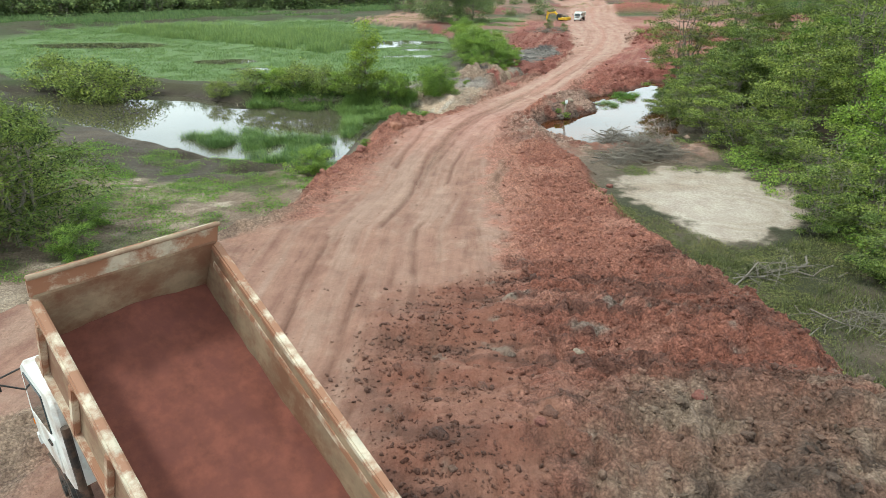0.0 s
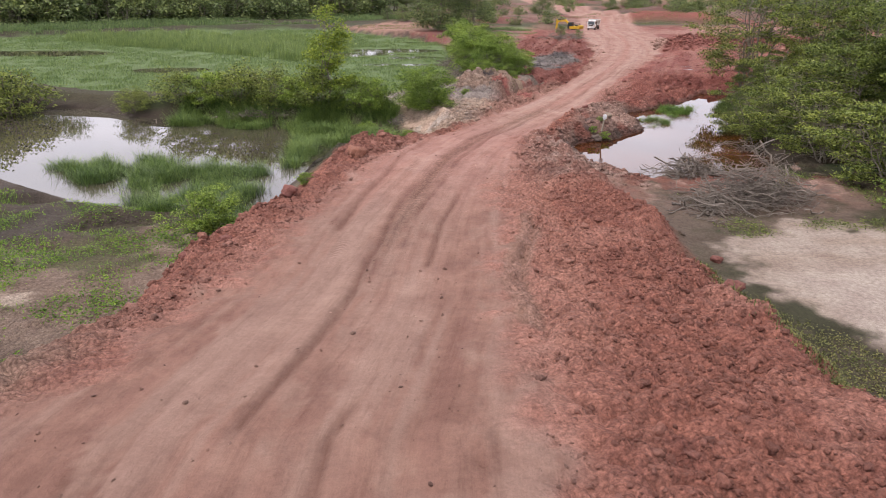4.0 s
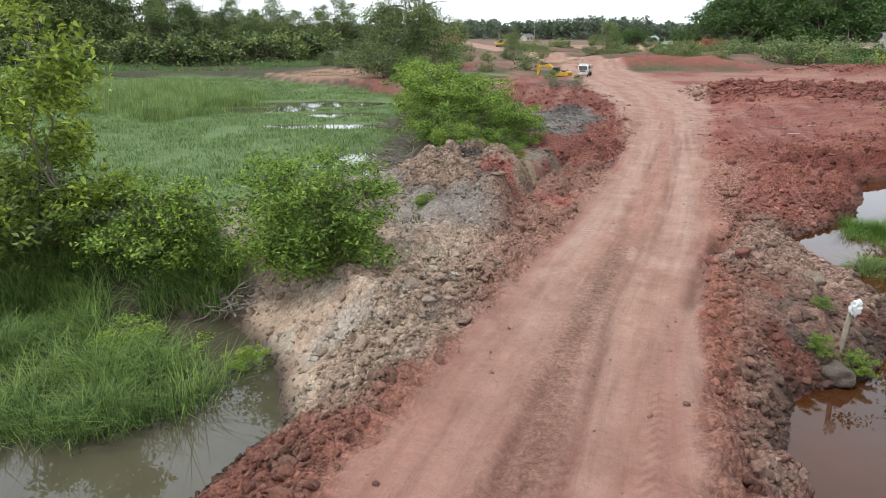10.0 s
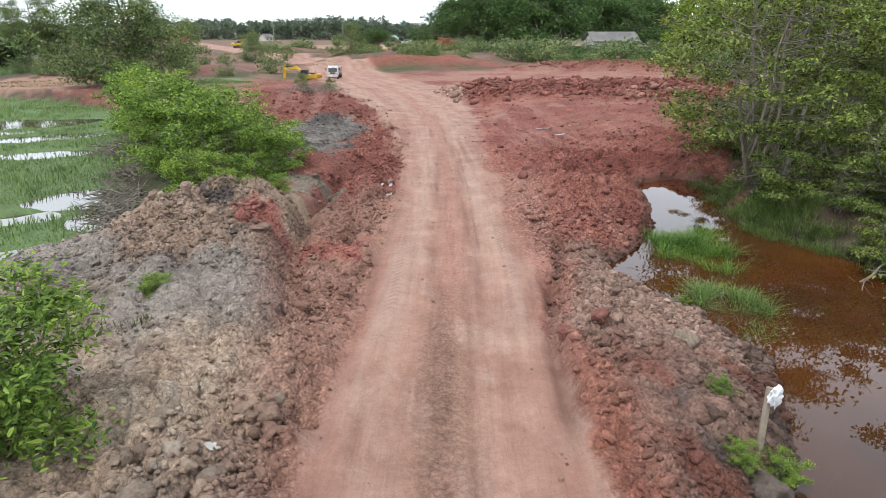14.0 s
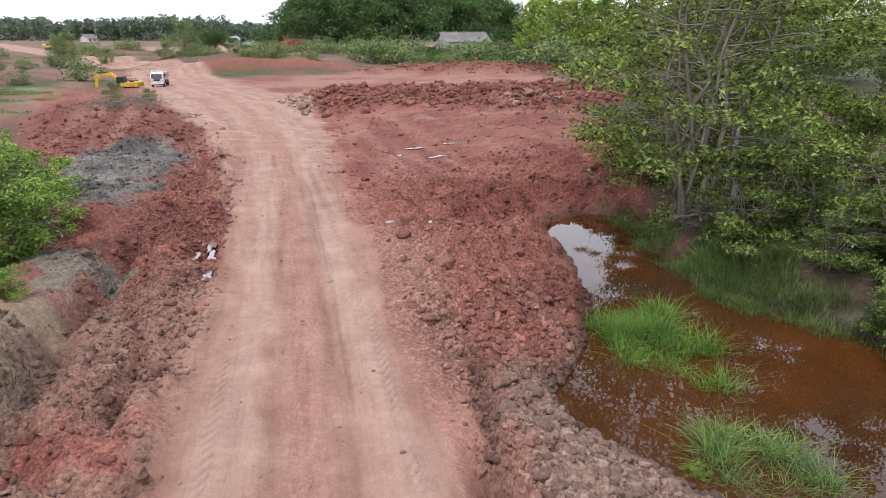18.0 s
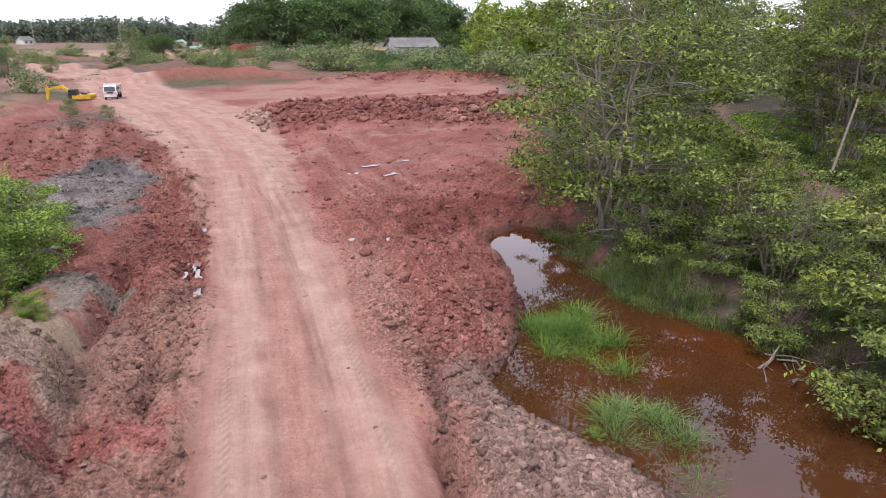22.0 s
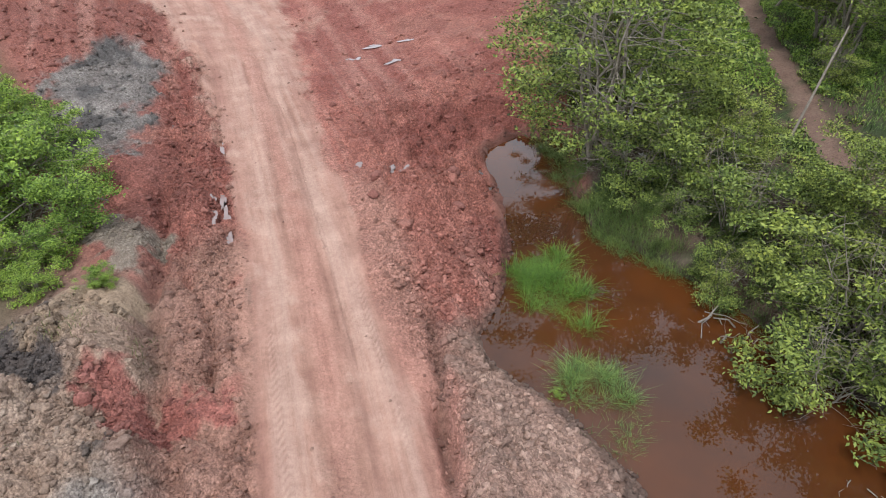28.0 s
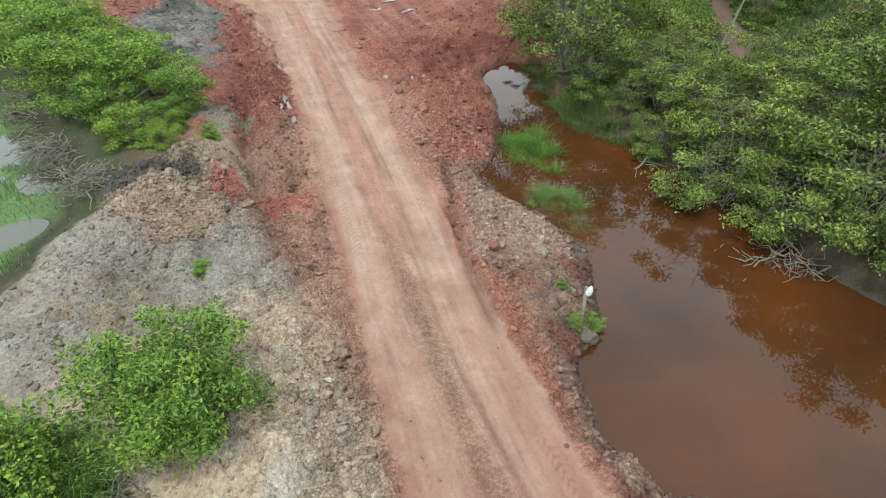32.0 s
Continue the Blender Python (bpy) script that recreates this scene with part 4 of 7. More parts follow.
    lay(darker * smooth(-0.6, 0.4, long_patch + 0.3 * hair), (0.275, 0.128, 0.100))
    col[:] = col * (1 - smooth(42, 48, y)[:, None] * np.maximum(lane, field)[:, None] * np.array([0.045, -0.005, 0.0]))
    # mud by the water, green bog
    mud = (1 - smooth(0.08, 0.45 + 0.5 * (x < -4), k["shore"] + 0.5 * k["wob"])) * (k["wm"] < 0)
    lay(mud * (0.85 - 0.25 * (x > 4)), (0.050, 0.035, 0.026))
    flat = smooth(0.25, 0.55, hump(x, y, -17, 37.0, 9, 4.2, -25) + 0.3 * ragged)
    lay(flat, (0.082, 0.066, 0.050))
    lay(flat * smooth(0.0, 0.5, fbm(x, y, 0.9, 5, 261, 0.7)), (0.110, 0.086, 0.062))
    bog = smooth(-0.2, 0.6, k["wm"])
    bog = bog * (1 - np.clip(1.4 * k["spit"], 0, 1) * smooth(-0.4, 0.3, patch + 0.5 * speck))
    lay(bog, (0.128, 0.190, 0.074))
    lay(bog * smooth(0.25, 0.6, k["pools"]), (0.06, 0.055, 0.035))
    wet = np.clip(0.25 * mud + 0.15 * flat, 0, 1)
    crumb = np.clip(0.75 * near_left + 0.6 * ramp_l + 0.85 * k["rough"] + 0.9 * k["dark_tip"] + 0.35 * k["red_field"] + 0.5 * k["red_left"], 0, 1) * (1 - 0.8 * lane) * (1 - mud) * (k["wm"] < 0) + (0.08 + 0.55 * middle * smooth(24, 34, y) * (1 - 0.7 * smooth(50, 55, y))) * lane
    bands = sum(np.exp(-((k["s"] - b - 0.06 * np.sin(0.35 * y + 3 * b)) / 0.13) ** 2) for b in (-1.15, 0.32, 1.25, 2.2))
    tread = lane * np.clip(bands, 0, 1) * smooth(-0.1, 0.35, fbm(k["s"] * 0.6, y * 0.5, 1.4, 3, 281)) * smooth(22, 26, y) * (1 - 0.45 * smooth(40, 46, y))
    return col, lane, field, np.clip(crumb, 0, 1), np.clip(wet, 0, 1), tread


def build_ground():
    xs = spaced(-900, -6.0, 18.0, 1100, 0.09, 1.05)
    ys = spaced(-250, 12.0, 66.0, 1500, 0.09, 1.03)
    X, Y = np.meshgrid(xs, ys)
    x, y = X.ravel(), Y.ravel()
    z, k = land(x, y, True)
    n = len(x)
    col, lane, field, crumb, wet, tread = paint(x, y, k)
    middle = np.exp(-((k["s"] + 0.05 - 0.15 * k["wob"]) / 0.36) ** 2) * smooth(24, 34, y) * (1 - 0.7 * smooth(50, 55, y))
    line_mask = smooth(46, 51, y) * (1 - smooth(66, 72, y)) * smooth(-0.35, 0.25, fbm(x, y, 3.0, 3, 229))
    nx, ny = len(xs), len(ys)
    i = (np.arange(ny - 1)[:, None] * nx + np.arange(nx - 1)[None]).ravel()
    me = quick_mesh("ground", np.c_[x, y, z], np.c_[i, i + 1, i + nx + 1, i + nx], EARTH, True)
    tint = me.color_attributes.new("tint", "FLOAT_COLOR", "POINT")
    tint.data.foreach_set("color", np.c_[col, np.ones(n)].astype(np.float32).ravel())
    cr = me.attributes.new("crumb", "FLOAT", "POINT")
    cr.data.foreach_set("value", np.clip(crumb, 0, 1).astype(np.float32))
    for name, values in (("across", k["s"]), ("lane", 0.9 * lane + 0.35 * (1 - lane) * field), ("tread", tread), ("loose", 0.95 - 0.62 * lane * (1 - 0.75 * middle)), ("wheel_line", lane * line_mask)):
        at = me.attributes.new(name, "FLOAT", "POINT")
        at.data.foreach_set("value", values.astype(np.float32))
    w = me.attributes.new("wet", "FLOAT", "POINT")
    w.data.foreach_set("value", np.clip(wet, 0, 1).astype(np.float32))
    return tagged(new("ground", me), "rutted red earth road across wet weedy wasteland", "ground", kind="structure")


GROUND = build_ground()


def flat_water(name, outline, mat, label):
    bm = bmesh.new()
    bm.faces.new([bm.verts.new((px, py, WATER)) for px, py in outline])
    bmesh.ops.triangulate(bm, faces=bm.faces)
    me = bpy.data.meshes.new(name)
    bm.to_mesh(me)
    bm.free()
    me.materials.append(mat)
    return tagged(new(name, me), label, "pond", kind="structure")


flat_water("water_1", [(4.0, 38), (5.0, 46), (12.5, 56), (18, 65), (26, 64), (26, 38)], WATER_BROWN, "still rust brown water of a narrow pond")
flat_water("water_2", [(-75, 30), (-2.5, 30), (-1.5, 40), (1.2, 46), (2.5, 58), (2.8, 80), (0, 125), (-75, 135)], WATER_GREEN, "murky pond water mirroring the clouds between reeds")
flat_water("water_3", [(30.5, 49.4), (42.5, 50.4), (42.5, 53.2), (30.5, 52.4)], WATER_GREEN, "still water of a second pond behind the trees")


# ---- helpers for things ----
def part(name, bm, mat, parent, label="", smooth_shade=False):
    me = bpy.data.meshes.new(name)
    bm.to_mesh(me)
    bm.free()
    me.materials.append(mat)
    if smooth_shade:
        me.polygons.foreach_set("use_smooth", np.full(len(me.polygons), True))
    ob = new(name, me)
    ob.parent = parent
    if label:
        ob["label"] = label
    return ob


def part_mesh(name, me, parent, label=""):
    ob = new(name, me)
    ob.parent = parent
    if label:
        ob["label"] = label
    return ob


def thing(name, m, label, category, group="", kind=""):
    ob = new(name)
    ob.matrix_world = m
    return tagged(ob, label, category, group, kind)


def box(size, at=(0, 0, 0), bevel=0.02, turn=None, bm=None, taper=1.0):
    bm = bm or bmesh.new()
    made = bmesh.ops.create_cube(bm, size=1)["verts"]
    m = Matrix.Translation(at) @ (turn or Matrix()) @ Matrix.Diagonal((*size, 1))
    for v in made:
        if v.co.z > 0:
            v.co.x, v.co.y = v.co.x * taper, v.co.y * taper
    bmesh.ops.transform(bm, matrix=m, verts=made)
    if bevel:
        edges = {e for v in made for e in v.link_edges}
        bmesh.ops.bevel(bm, geom=list(edges), offset=bevel, segments=2, affect="EDGES")
    return bm


def rod(a, b, r, r2=None, sides=10, bm=None):
    bm = bm or bmesh.new()
    a, b = Vector(a), Vector(b)
    m = Matrix.Translation((a + b) / 2) @ (b - a).to_track_quat("Z", "Y").to_matrix().to_4x4()
    bmesh.ops.create_cone(bm, cap_ends=True, segments=sides, radius1=r, radius2=r if r2 is None else r2, depth=(b - a).length, matrix=m)
    return bm


def prism(outline, width, bm=None, axis="x", bevel=0.015):
    """A solid with an outline in the y-z plane, that wide along x."""
    bm = bm or bmesh.new()
    sides = [[bm.verts.new((dx, py, pz)) for py, pz in outline] for dx in (-width / 2, width / 2)]
    n = len(outline)
    made = [bm.faces.new(sides[0]), bm.faces.new(sides[1][::-1])]
    for i in range(n):
        made.append(bm.faces.new((sides[0][i], sides[1][i], sides[1][(i + 1) % n], sides[0][(i + 1) % n])))
    bmesh.ops.recalc_face_normals(bm, faces=made)
    if bevel:
        bmesh.ops.bevel(bm, geom=list({e for f in made for e in f.edges}), offset=bevel, segments=1, affect="EDGES")
    return bm


def moved(bm, m):
    bmesh.ops.transform(bm, matrix=m, verts=bm.verts)
    return bm


# ---- plants ----
def tube_arrays(pts, radii, sides=6):
    pts = np.array(pts, float)
    n = len(pts)
    along = np.gradient(pts, axis=0)
    along /= np.linalg.norm(along, axis=1)[:, None] + 1e-9
    ref = np.where(np.abs(along[:, 2:3]) > 0.9, np.array([[1.0, 0, 0]]), np.array([[0, 0, 1.0]]))
    u = np.cross(along, ref)
    u /= np.linalg.norm(u, axis=1)[:, None] + 1e-9
    v = np.cross(along, u)
    a = np.linspace(0, 2 * np.pi, sides, endpoint=False)
    ring = (np.cos(a)[None, :, None] * u[:, None] + np.sin(a)[None, :, None] * v[:, None]) * np.array(radii)[:, None, None]
    verts = (pts[:, None] + ring).reshape(-1, 3)
    i, j = np.meshgrid(np.arange(n - 1), np.arange(sides), indexing="ij")
    k = (j + 1) % sides
    return verts, np.c_[(i * sides + j).ravel(), (i * sides + k).ravel(), ((i + 1) * sides + k).ravel(), ((i + 1) * sides + j).ravel()]


def join_arrays(pieces):
    verts, faces, base = [], [], 0
    for v, f in pieces:
        verts.append(v)
        faces.append(f + base)
        base += len(v)
    return np.concatenate(verts), np.concatenate(faces)


def leaf_arrays(centres, size, rng, up=0.5, slim=0.5, oval=False):
    """One folded leaf at each centre; oval ones have a rounder outline."""
    n = len(centres)
    d = rng.normal(size=(n, 3))
    d[:, 2] = d[:, 2] * 0.6 - 0.15
    d /= np.linalg.norm(d, axis=1)[:, None]
    nrm = rng.normal(size=(n, 3)) * (1 - up) + np.array([0, 0, up])
    side = np.cross(d, nrm)
    side /= np.linalg.norm(side, axis=1)[:, None] + 1e-9
    lift = np.cross(side, d)
    s = (size * rng.uniform(0.6, 1.35, n))[:, None]
    base, tip = centres - d * s * 0.5, centres + d * s * 0.5
    a = centres + side * s * slim * 0.5 + lift * s * 0.12 - d * s * 0.05
    b = centres - side * s * slim * 0.5 + lift * s * 0.12 - d * s * 0.05
    if oval:
        a2, b2 = a + d * s * 0.32 - side * s * slim * 0.10, b + d * s * 0.32 + side * s * slim * 0.10
        a, b = a - d * s * 0.14 - side * s * slim * 0.06, b - d * s * 0.14 + side * s * slim * 0.06
        verts = np.stack([base, a, a2, tip, b2, b], 1).reshape(-1, 3)
        i = np.arange(n)[:, None] * 6
        return verts, np.concatenate([i + np.array([t]) for t in ((0, 1, 2), (0, 2, 3), (0, 3, 4), (0, 4, 5))], 0)
    verts = np.stack([base, a, tip, b], 1).reshape(-1, 3)
    i = np.arange(n)[:, None] * 4
    return verts, np.concatenate([i + np.array([[0, 1, 2]]), i + np.array([[0, 2, 3]])], 0)


def wander(rng, start, end, n, wobble):
    t = np.linspace(0, 1, n)[:, None]
    p = np.array(start) * (1 - t) + np.array(end) * t
    j = rng.normal(size=(n, 3)) * wobble
    j[0] = j[-1] = 0
    return p + j


def plant_meshes(seed, height, spread, stems, limbs, leaves, leaf, low=0.3, stem_r=0.08, clump=0.35, lean=0.35, slim=0.5, leaf_mat=None, bark=None, flat=0.0, per=40, layer=0.62, oval=False):
    """Wood and foliage of one plant that stands at the origin."""
    rng = np.random.RandomState(seed)
    wood, tips = [], []
    for k in range(stems):
        ang = rng.uniform(0, 2 * np.pi)
        out = spread * lean * rng.uniform(0.3, 1.0) * (1 if stems > 1 else 0.25)
        h = height * rng.uniform(0.72, 0.98)
        foot = np.array([np.cos(ang), np.sin(ang), 0]) * 0.12 * (stems > 1) * spread * rng.uniform(0.2, 1)
        head = np.array([np.cos(ang) * out, np.sin(ang) * out, h])
        pts = wander(rng, foot - np.array([0, 0, 0.25]), head, 9, 0.018 * height)
        r = stem_r * rng.uniform(0.65, 1.1)
        wood.append(tube_arrays(pts, np.linspace(r, r * 0.22, 9), 5))
        for j in range(limbs):
            f = low + (1 - low) * (j + rng.uniform(0, 1)) / limbs
            i = min(int(f * 8), 7)
            p = pts[i] + (pts[i + 1] - pts[i]) * (f * 8 - i)
            a2 = rng.uniform(0, 2 * np.pi)
            wide = spread * (0.35 + 0.75 * math.sin(math.pi * min(1, 0.18 + 0.8 * (f - low) / (1 - low + 1e-6)))) * rng.uniform(0.55, 1.05)
            if flat:
                wide = spread * rng.uniform(0.3, 1.0)
            e = p + np.array([np.cos(a2) * wide, np.sin(a2) * wide, height * rng.uniform(-0.02, 0.16) * (1 - flat)])
            if flat:
                rr = np.hypot(e[0], e[1]) / spread
                e[2] = height * (0.97 - 0.58 * rr ** 2.2 + rng.uniform(-0.14, 0.03))
            lp = wander(rng, p, e, 6, 0.03 * wide + 0.02)
            wood.append(tube_arrays(lp, np.linspace(r * 0.35, r * 0.07, 6), 3))
            tips += [lp[3], lp[4], lp[5], lp[5]]
    tips = np.array(tips)
    pick = rng.randint(0, len(tips), max(12, leaves // per))
    seeds = tips[pick] + rng.normal(size=(len(pick), 3)) * np.array([0.5, 0.5, 0.4]) * clump
    c = seeds[rng.randint(0, len(seeds), leaves)] + rng.normal(size=(leaves, 3)) * np.array([1, 1, layer]) * clump * 0.62
    c = c[c[:, 2] > 0.03 * height]
    v, f = leaf_arrays(c, leaf, rng, 0.7, slim, oval)
    wv, wf = join_arrays(wood)
    return quick_mesh("wood", wv, wf, bark or BARK, True), quick_mesh("foliage", v, f, leaf_mat or LEAF)


PLANT_KINDS = {}


def plant(kind, x, y, turn=0.0, scale=1.0, name="shrub", label="", category="shrub", group="", squash=1.0, z=None):
    wood, foliage = PLANT_KINDS[kind]
    gz = float(land(np.array([x]), np.array([y]))[0]) if z is None else z
    ob = thing(name, Matrix.LocRotScale((x, y, gz), Euler((0, 0, radians(turn))), (scale, scale, scale * squash)), label, category, group)
    part_mesh("trunk" if name.endswith("tree") else "branchwork", wood, ob)
    part_mesh("crown" if name.endswith("tree") else "foliage", foliage, ob)
    return ob


K = PLANT_KINDS
K["near_bush"] = plant_meshes(1, 2.0, 1.25, 15, 11, 20000, 0.092, 0.04, 0.025, 0.25, 0.8, 0.44, LEAF, per=60, layer=0.55, oval=True)
K["bush"] = plant_meshes(1, 2.1, 1.0, 12, 8, 6000, 0.12, 0.10, 0.03, 0.30, 0.75, 0.52, LEAF, per=26)
K["bush2"] = plant_meshes(2, 1.9, 1.5, 13, 6, 7600, 0.115, 0.15, 0.03, 0.26, 0.8, 0.5, LEAF, per=105, layer=0.5)
K["bush3"] = plant_meshes(22, 2.5, 1.2, 11, 7, 7600, 0.115, 0.15, 0.03, 0.28, 0.75, 0.5, LEAF, per=105, layer=0.5)
K["bush_dull"] = plant_meshes(3, 2.2, 1.5, 10, 6, 3800, 0.15, 0.15, 0.035, 0.36, 0.7, 0.5, LEAF_DARK)
K["sapling"] = plant_meshes(4, 4.5, 1.05, 3, 14, 5200, 0.16, 0.18, 0.05, 0.32, 0.35, 0.45, LEAF_YELLOW, per=45)
K["bank_tree"] = plant_meshes(5, 8.6, 3.1, 8, 13, 16500, 0.145, 0.26, 0.08, 0.48, 0.55, 0.5, LEAF_DARK, per=130, layer=0.34)
K["leaning_tree"] = plant_meshes(5, 8.6, 3.9, 9, 15, 20500, 0.145, 0.18, 0.08, 0.50, 0.62, 0.5, LEAF_DARK, per=130, layer=0.34)
K["bank_tree2"] = plant_meshes(6, 6.4, 2.5, 6, 12, 14500, 0.145, 0.14, 0.07, 0.44, 0.6, 0.5, LEAF_DARK, per=125, layer=0.32)
K["bank_shrub"] = plant_meshes(7, 3.2, 2.2, 10, 9, 7600, 0.13, 0.08, 0.032, 0.38, 0.8, 0.5, LEAF_DARK, per=240, layer=0.30)
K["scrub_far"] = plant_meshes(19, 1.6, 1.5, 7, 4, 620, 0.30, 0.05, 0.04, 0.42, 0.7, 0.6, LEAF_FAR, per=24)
K["bank_shrub2"] = plant_meshes(27, 3.0, 2.4, 9, 8, 7600, 0.13, 0.12, 0.035, 0.40, 0.85, 0.5, LEAF_DARK, per=240, layer=0.28)
K["bright_tree"] = plant_meshes(8, 6.2, 2.5, 4, 11, 10500, 0.16, 0.16, 0.09, 0.46, 0.6, 0.5, LEAF, per=110, layer=0.6)
K["willow"] = plant_meshes(9, 5.6, 2.3, 4, 12, 9500, 0.21, 0.12, 0.11, 0.5, 0.6, 0.22, LEAF_DARK)
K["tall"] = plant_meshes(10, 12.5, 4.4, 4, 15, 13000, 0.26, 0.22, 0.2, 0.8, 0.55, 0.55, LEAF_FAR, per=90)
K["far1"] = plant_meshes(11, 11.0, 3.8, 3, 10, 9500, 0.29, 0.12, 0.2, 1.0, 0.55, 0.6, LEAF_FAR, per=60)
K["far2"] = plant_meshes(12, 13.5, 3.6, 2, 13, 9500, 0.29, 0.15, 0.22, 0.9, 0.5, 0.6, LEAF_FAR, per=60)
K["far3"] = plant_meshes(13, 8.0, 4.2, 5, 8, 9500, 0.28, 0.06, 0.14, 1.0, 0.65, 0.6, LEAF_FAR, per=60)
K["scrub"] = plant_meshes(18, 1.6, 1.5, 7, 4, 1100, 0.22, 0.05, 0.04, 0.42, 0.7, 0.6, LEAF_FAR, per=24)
K["rain"] = plant_meshes(14, 14.5, 14.0, 6, 46, 30000, 0.55, 0.2, 0.5, 1.8, 0.4, 0.6, LEAF_RAIN, flat=0.9, per=90, layer=0.5)
K["gum"] = plant_meshes(15, 15.0, 2.8, 1, 18, 2400, 0.55, 0.15, 0.16, 0.9, 0.4, 0.5, LEAF_YELLOW, per=50)

# shrubs on the spit between pond and marsh
plant("near_bush", -0.5, 50.4, 20, 1.06, label="dense bright green broad-leaved shrub on a clay bank")
for x, y, a, s, k in ((-3.5, 51.0, 80, 0.85, "bush"), (-4.3, 51.4, 150, 0.9, "bush2"), (-2.6, 50.6, 200, 0.45, "bush"), (-6.6, 51.6, 10, 1.0, "bush_dull"), (-8.2, 51.9, 60, 0.9, "bush2"), (-9.8, 52.4, 130, 1.0, "bush_dull"),
                      (-11.6, 52.9, 200, 1.05, "bush_dull"), (-13.4, 53.4, 300, 0.95, "bush2"), (-15.3, 53.4, 20, 0.9, "bush_dull"), (-3.4, 48.6, 240, 0.5, "bush2"), (-18.2, 53.3, 100, 0.65, "bush_dull")):
    plant(k, x, y, a, s, label="leafy green shrub on the spit beside the pond", group="shrubs on the pond spit")
plant("sapling", -6.1, 51.4, 30, 1.12, name="young_tree", label="slender young tree with yellow green leaves", category="tree")
for x, y, a, s in ((-26.0, 53.6, 10, 1.5), (-28.4, 54.6, 80, 1.6), (-30.6, 55.6, 140, 1.45), (-33.5, 57.5, 60, 1.4)):
    plant("bush_dull", x, y, a, s, label="large rounded green shrub at the water's edge", group="shrubs across the pond")
for x, y, a, s in ((-15.8, 22.8, 0, 1.0), (-17.2, 24.6, 70, 0.95), (-18.6, 21.0, 150, 1.1)):
    plant("willow", x, y, a, s, name="willow_tree", label="drooping narrow-leaved tree with grey green foliage", category="tree", group="trees left of the tipping place")
for x, y, a, s in ((-13.6, 21.6, 40, 0.6), (-14.3, 24.4, 120, 0.5), (-6.8, 32.5, 90, 0.7), (-9.6, 22.0, 10, 0.22), (-4.4, 35.8, 10, 0.2)):
    plant("bush2", x, y, a, s, label="low bright green shrub in sandy ground")
# long thicket left of the road
for i, (x, y, a, s, k) in enumerate(((3.4, 66.3, 0, 0.85, "bush2"), (4.9, 67.4, 50, 1.05, "bush3"), (2.7, 68.6, 100, 1.05, "bush3"), (4.6, 70.2, 150, 0.85, "bush2"), (6.3, 69.4, 200, 0.75, "bush2"), (3.0, 71.6, 260, 1.15, "bush3"), (5.4, 72.8, 320, 0.95, "bush3"),
                                     (3.6, 74.4, 30, 0.95, "bush2"), (2.6, 77.2, 80, 1.2, "bush3"), (4.8, 76.4, 120, 0.8, "bush2"), (3.2, 80.4, 170, 1.0, "bush2"), (2.2, 83.8, 220, 1.15, "bush3"), (6.6, 66.9, 10, 0.6, "bush2"), (7.0, 70.8, 90, 0.65, "bush2"),
                                     (4.9, 63.9, 30, 0.5, "bush2"), (5.9, 64.9, 110, 0.7, "bush3"), (7.0, 73.2, 200, 0.55, "bush2"), (4.2, 62.7, 270, 0.4, "bush2"), (3.4, 64.0, 330, 0.6, "bush2"), (5.5, 61.4, 40, 0.24, "bush2"), (6.2, 75.8, 75, 0.6, "bush2"), (5.2, 79.0, 10, 0.8, "bush3"))):
    plant(k, x, y, a, 1.12 * s, label="spreading bright green shrub in a roadside thicket", group="thicket left of the road")
# trees and shrubs on the far bank of the brown pond
plant("leaning_tree", 20.9, 57.9, 0, 1.0, name="bank_tree", label="tall many-stemmed grey-barked tree leaning over water", category="tree")
for x, y, a, s, k in ((27.4, 62.4, 60, 0.9, "bank_tree"), (22.0, 53.6, 120, 0.5, "bank_tree2"), (21.4, 50.0, 170, 0.55, "bank_tree2"), (22.6, 46.8, 220, 0.85, "bank_tree2"), (19.6, 44.4, 280, 0.95, "bank_tree2"), (23.6, 44.0, 33, 0.95, "bright_tree"),
                      (21.6, 39.8, 330, 1.0, "bank_tree2"), (19.6, 36.0, 20, 0.9, "bank_tree2"), (22.4, 33.4, 70, 1.0, "bright_tree"), (20.4, 29.2, 110, 0.9, "bright_tree"), (23.0, 26.0, 160, 1.0, "bank_tree2"), (18.8, 23.4, 210, 0.75, "bright_tree"),
                      (21.0, 20.0, 250, 0.9, "bank_tree2"), (18.6, 16.2, 300, 0.8, "bright_tree"), (26.2, 41.5, 45, 1.1, "bank_tree"), (26.4, 35.0, 95, 1.0, "bank_tree"), (36.5, 57.0, 15, 1.05, "bank_tree"), (34.0, 55.4, 65, 0.95, "bank_tree")):
    plant(k, x, y, a, s, name="bank_tree", label="leafy tree with pale stems on the pond bank", category="tree", group="trees on the right bank")
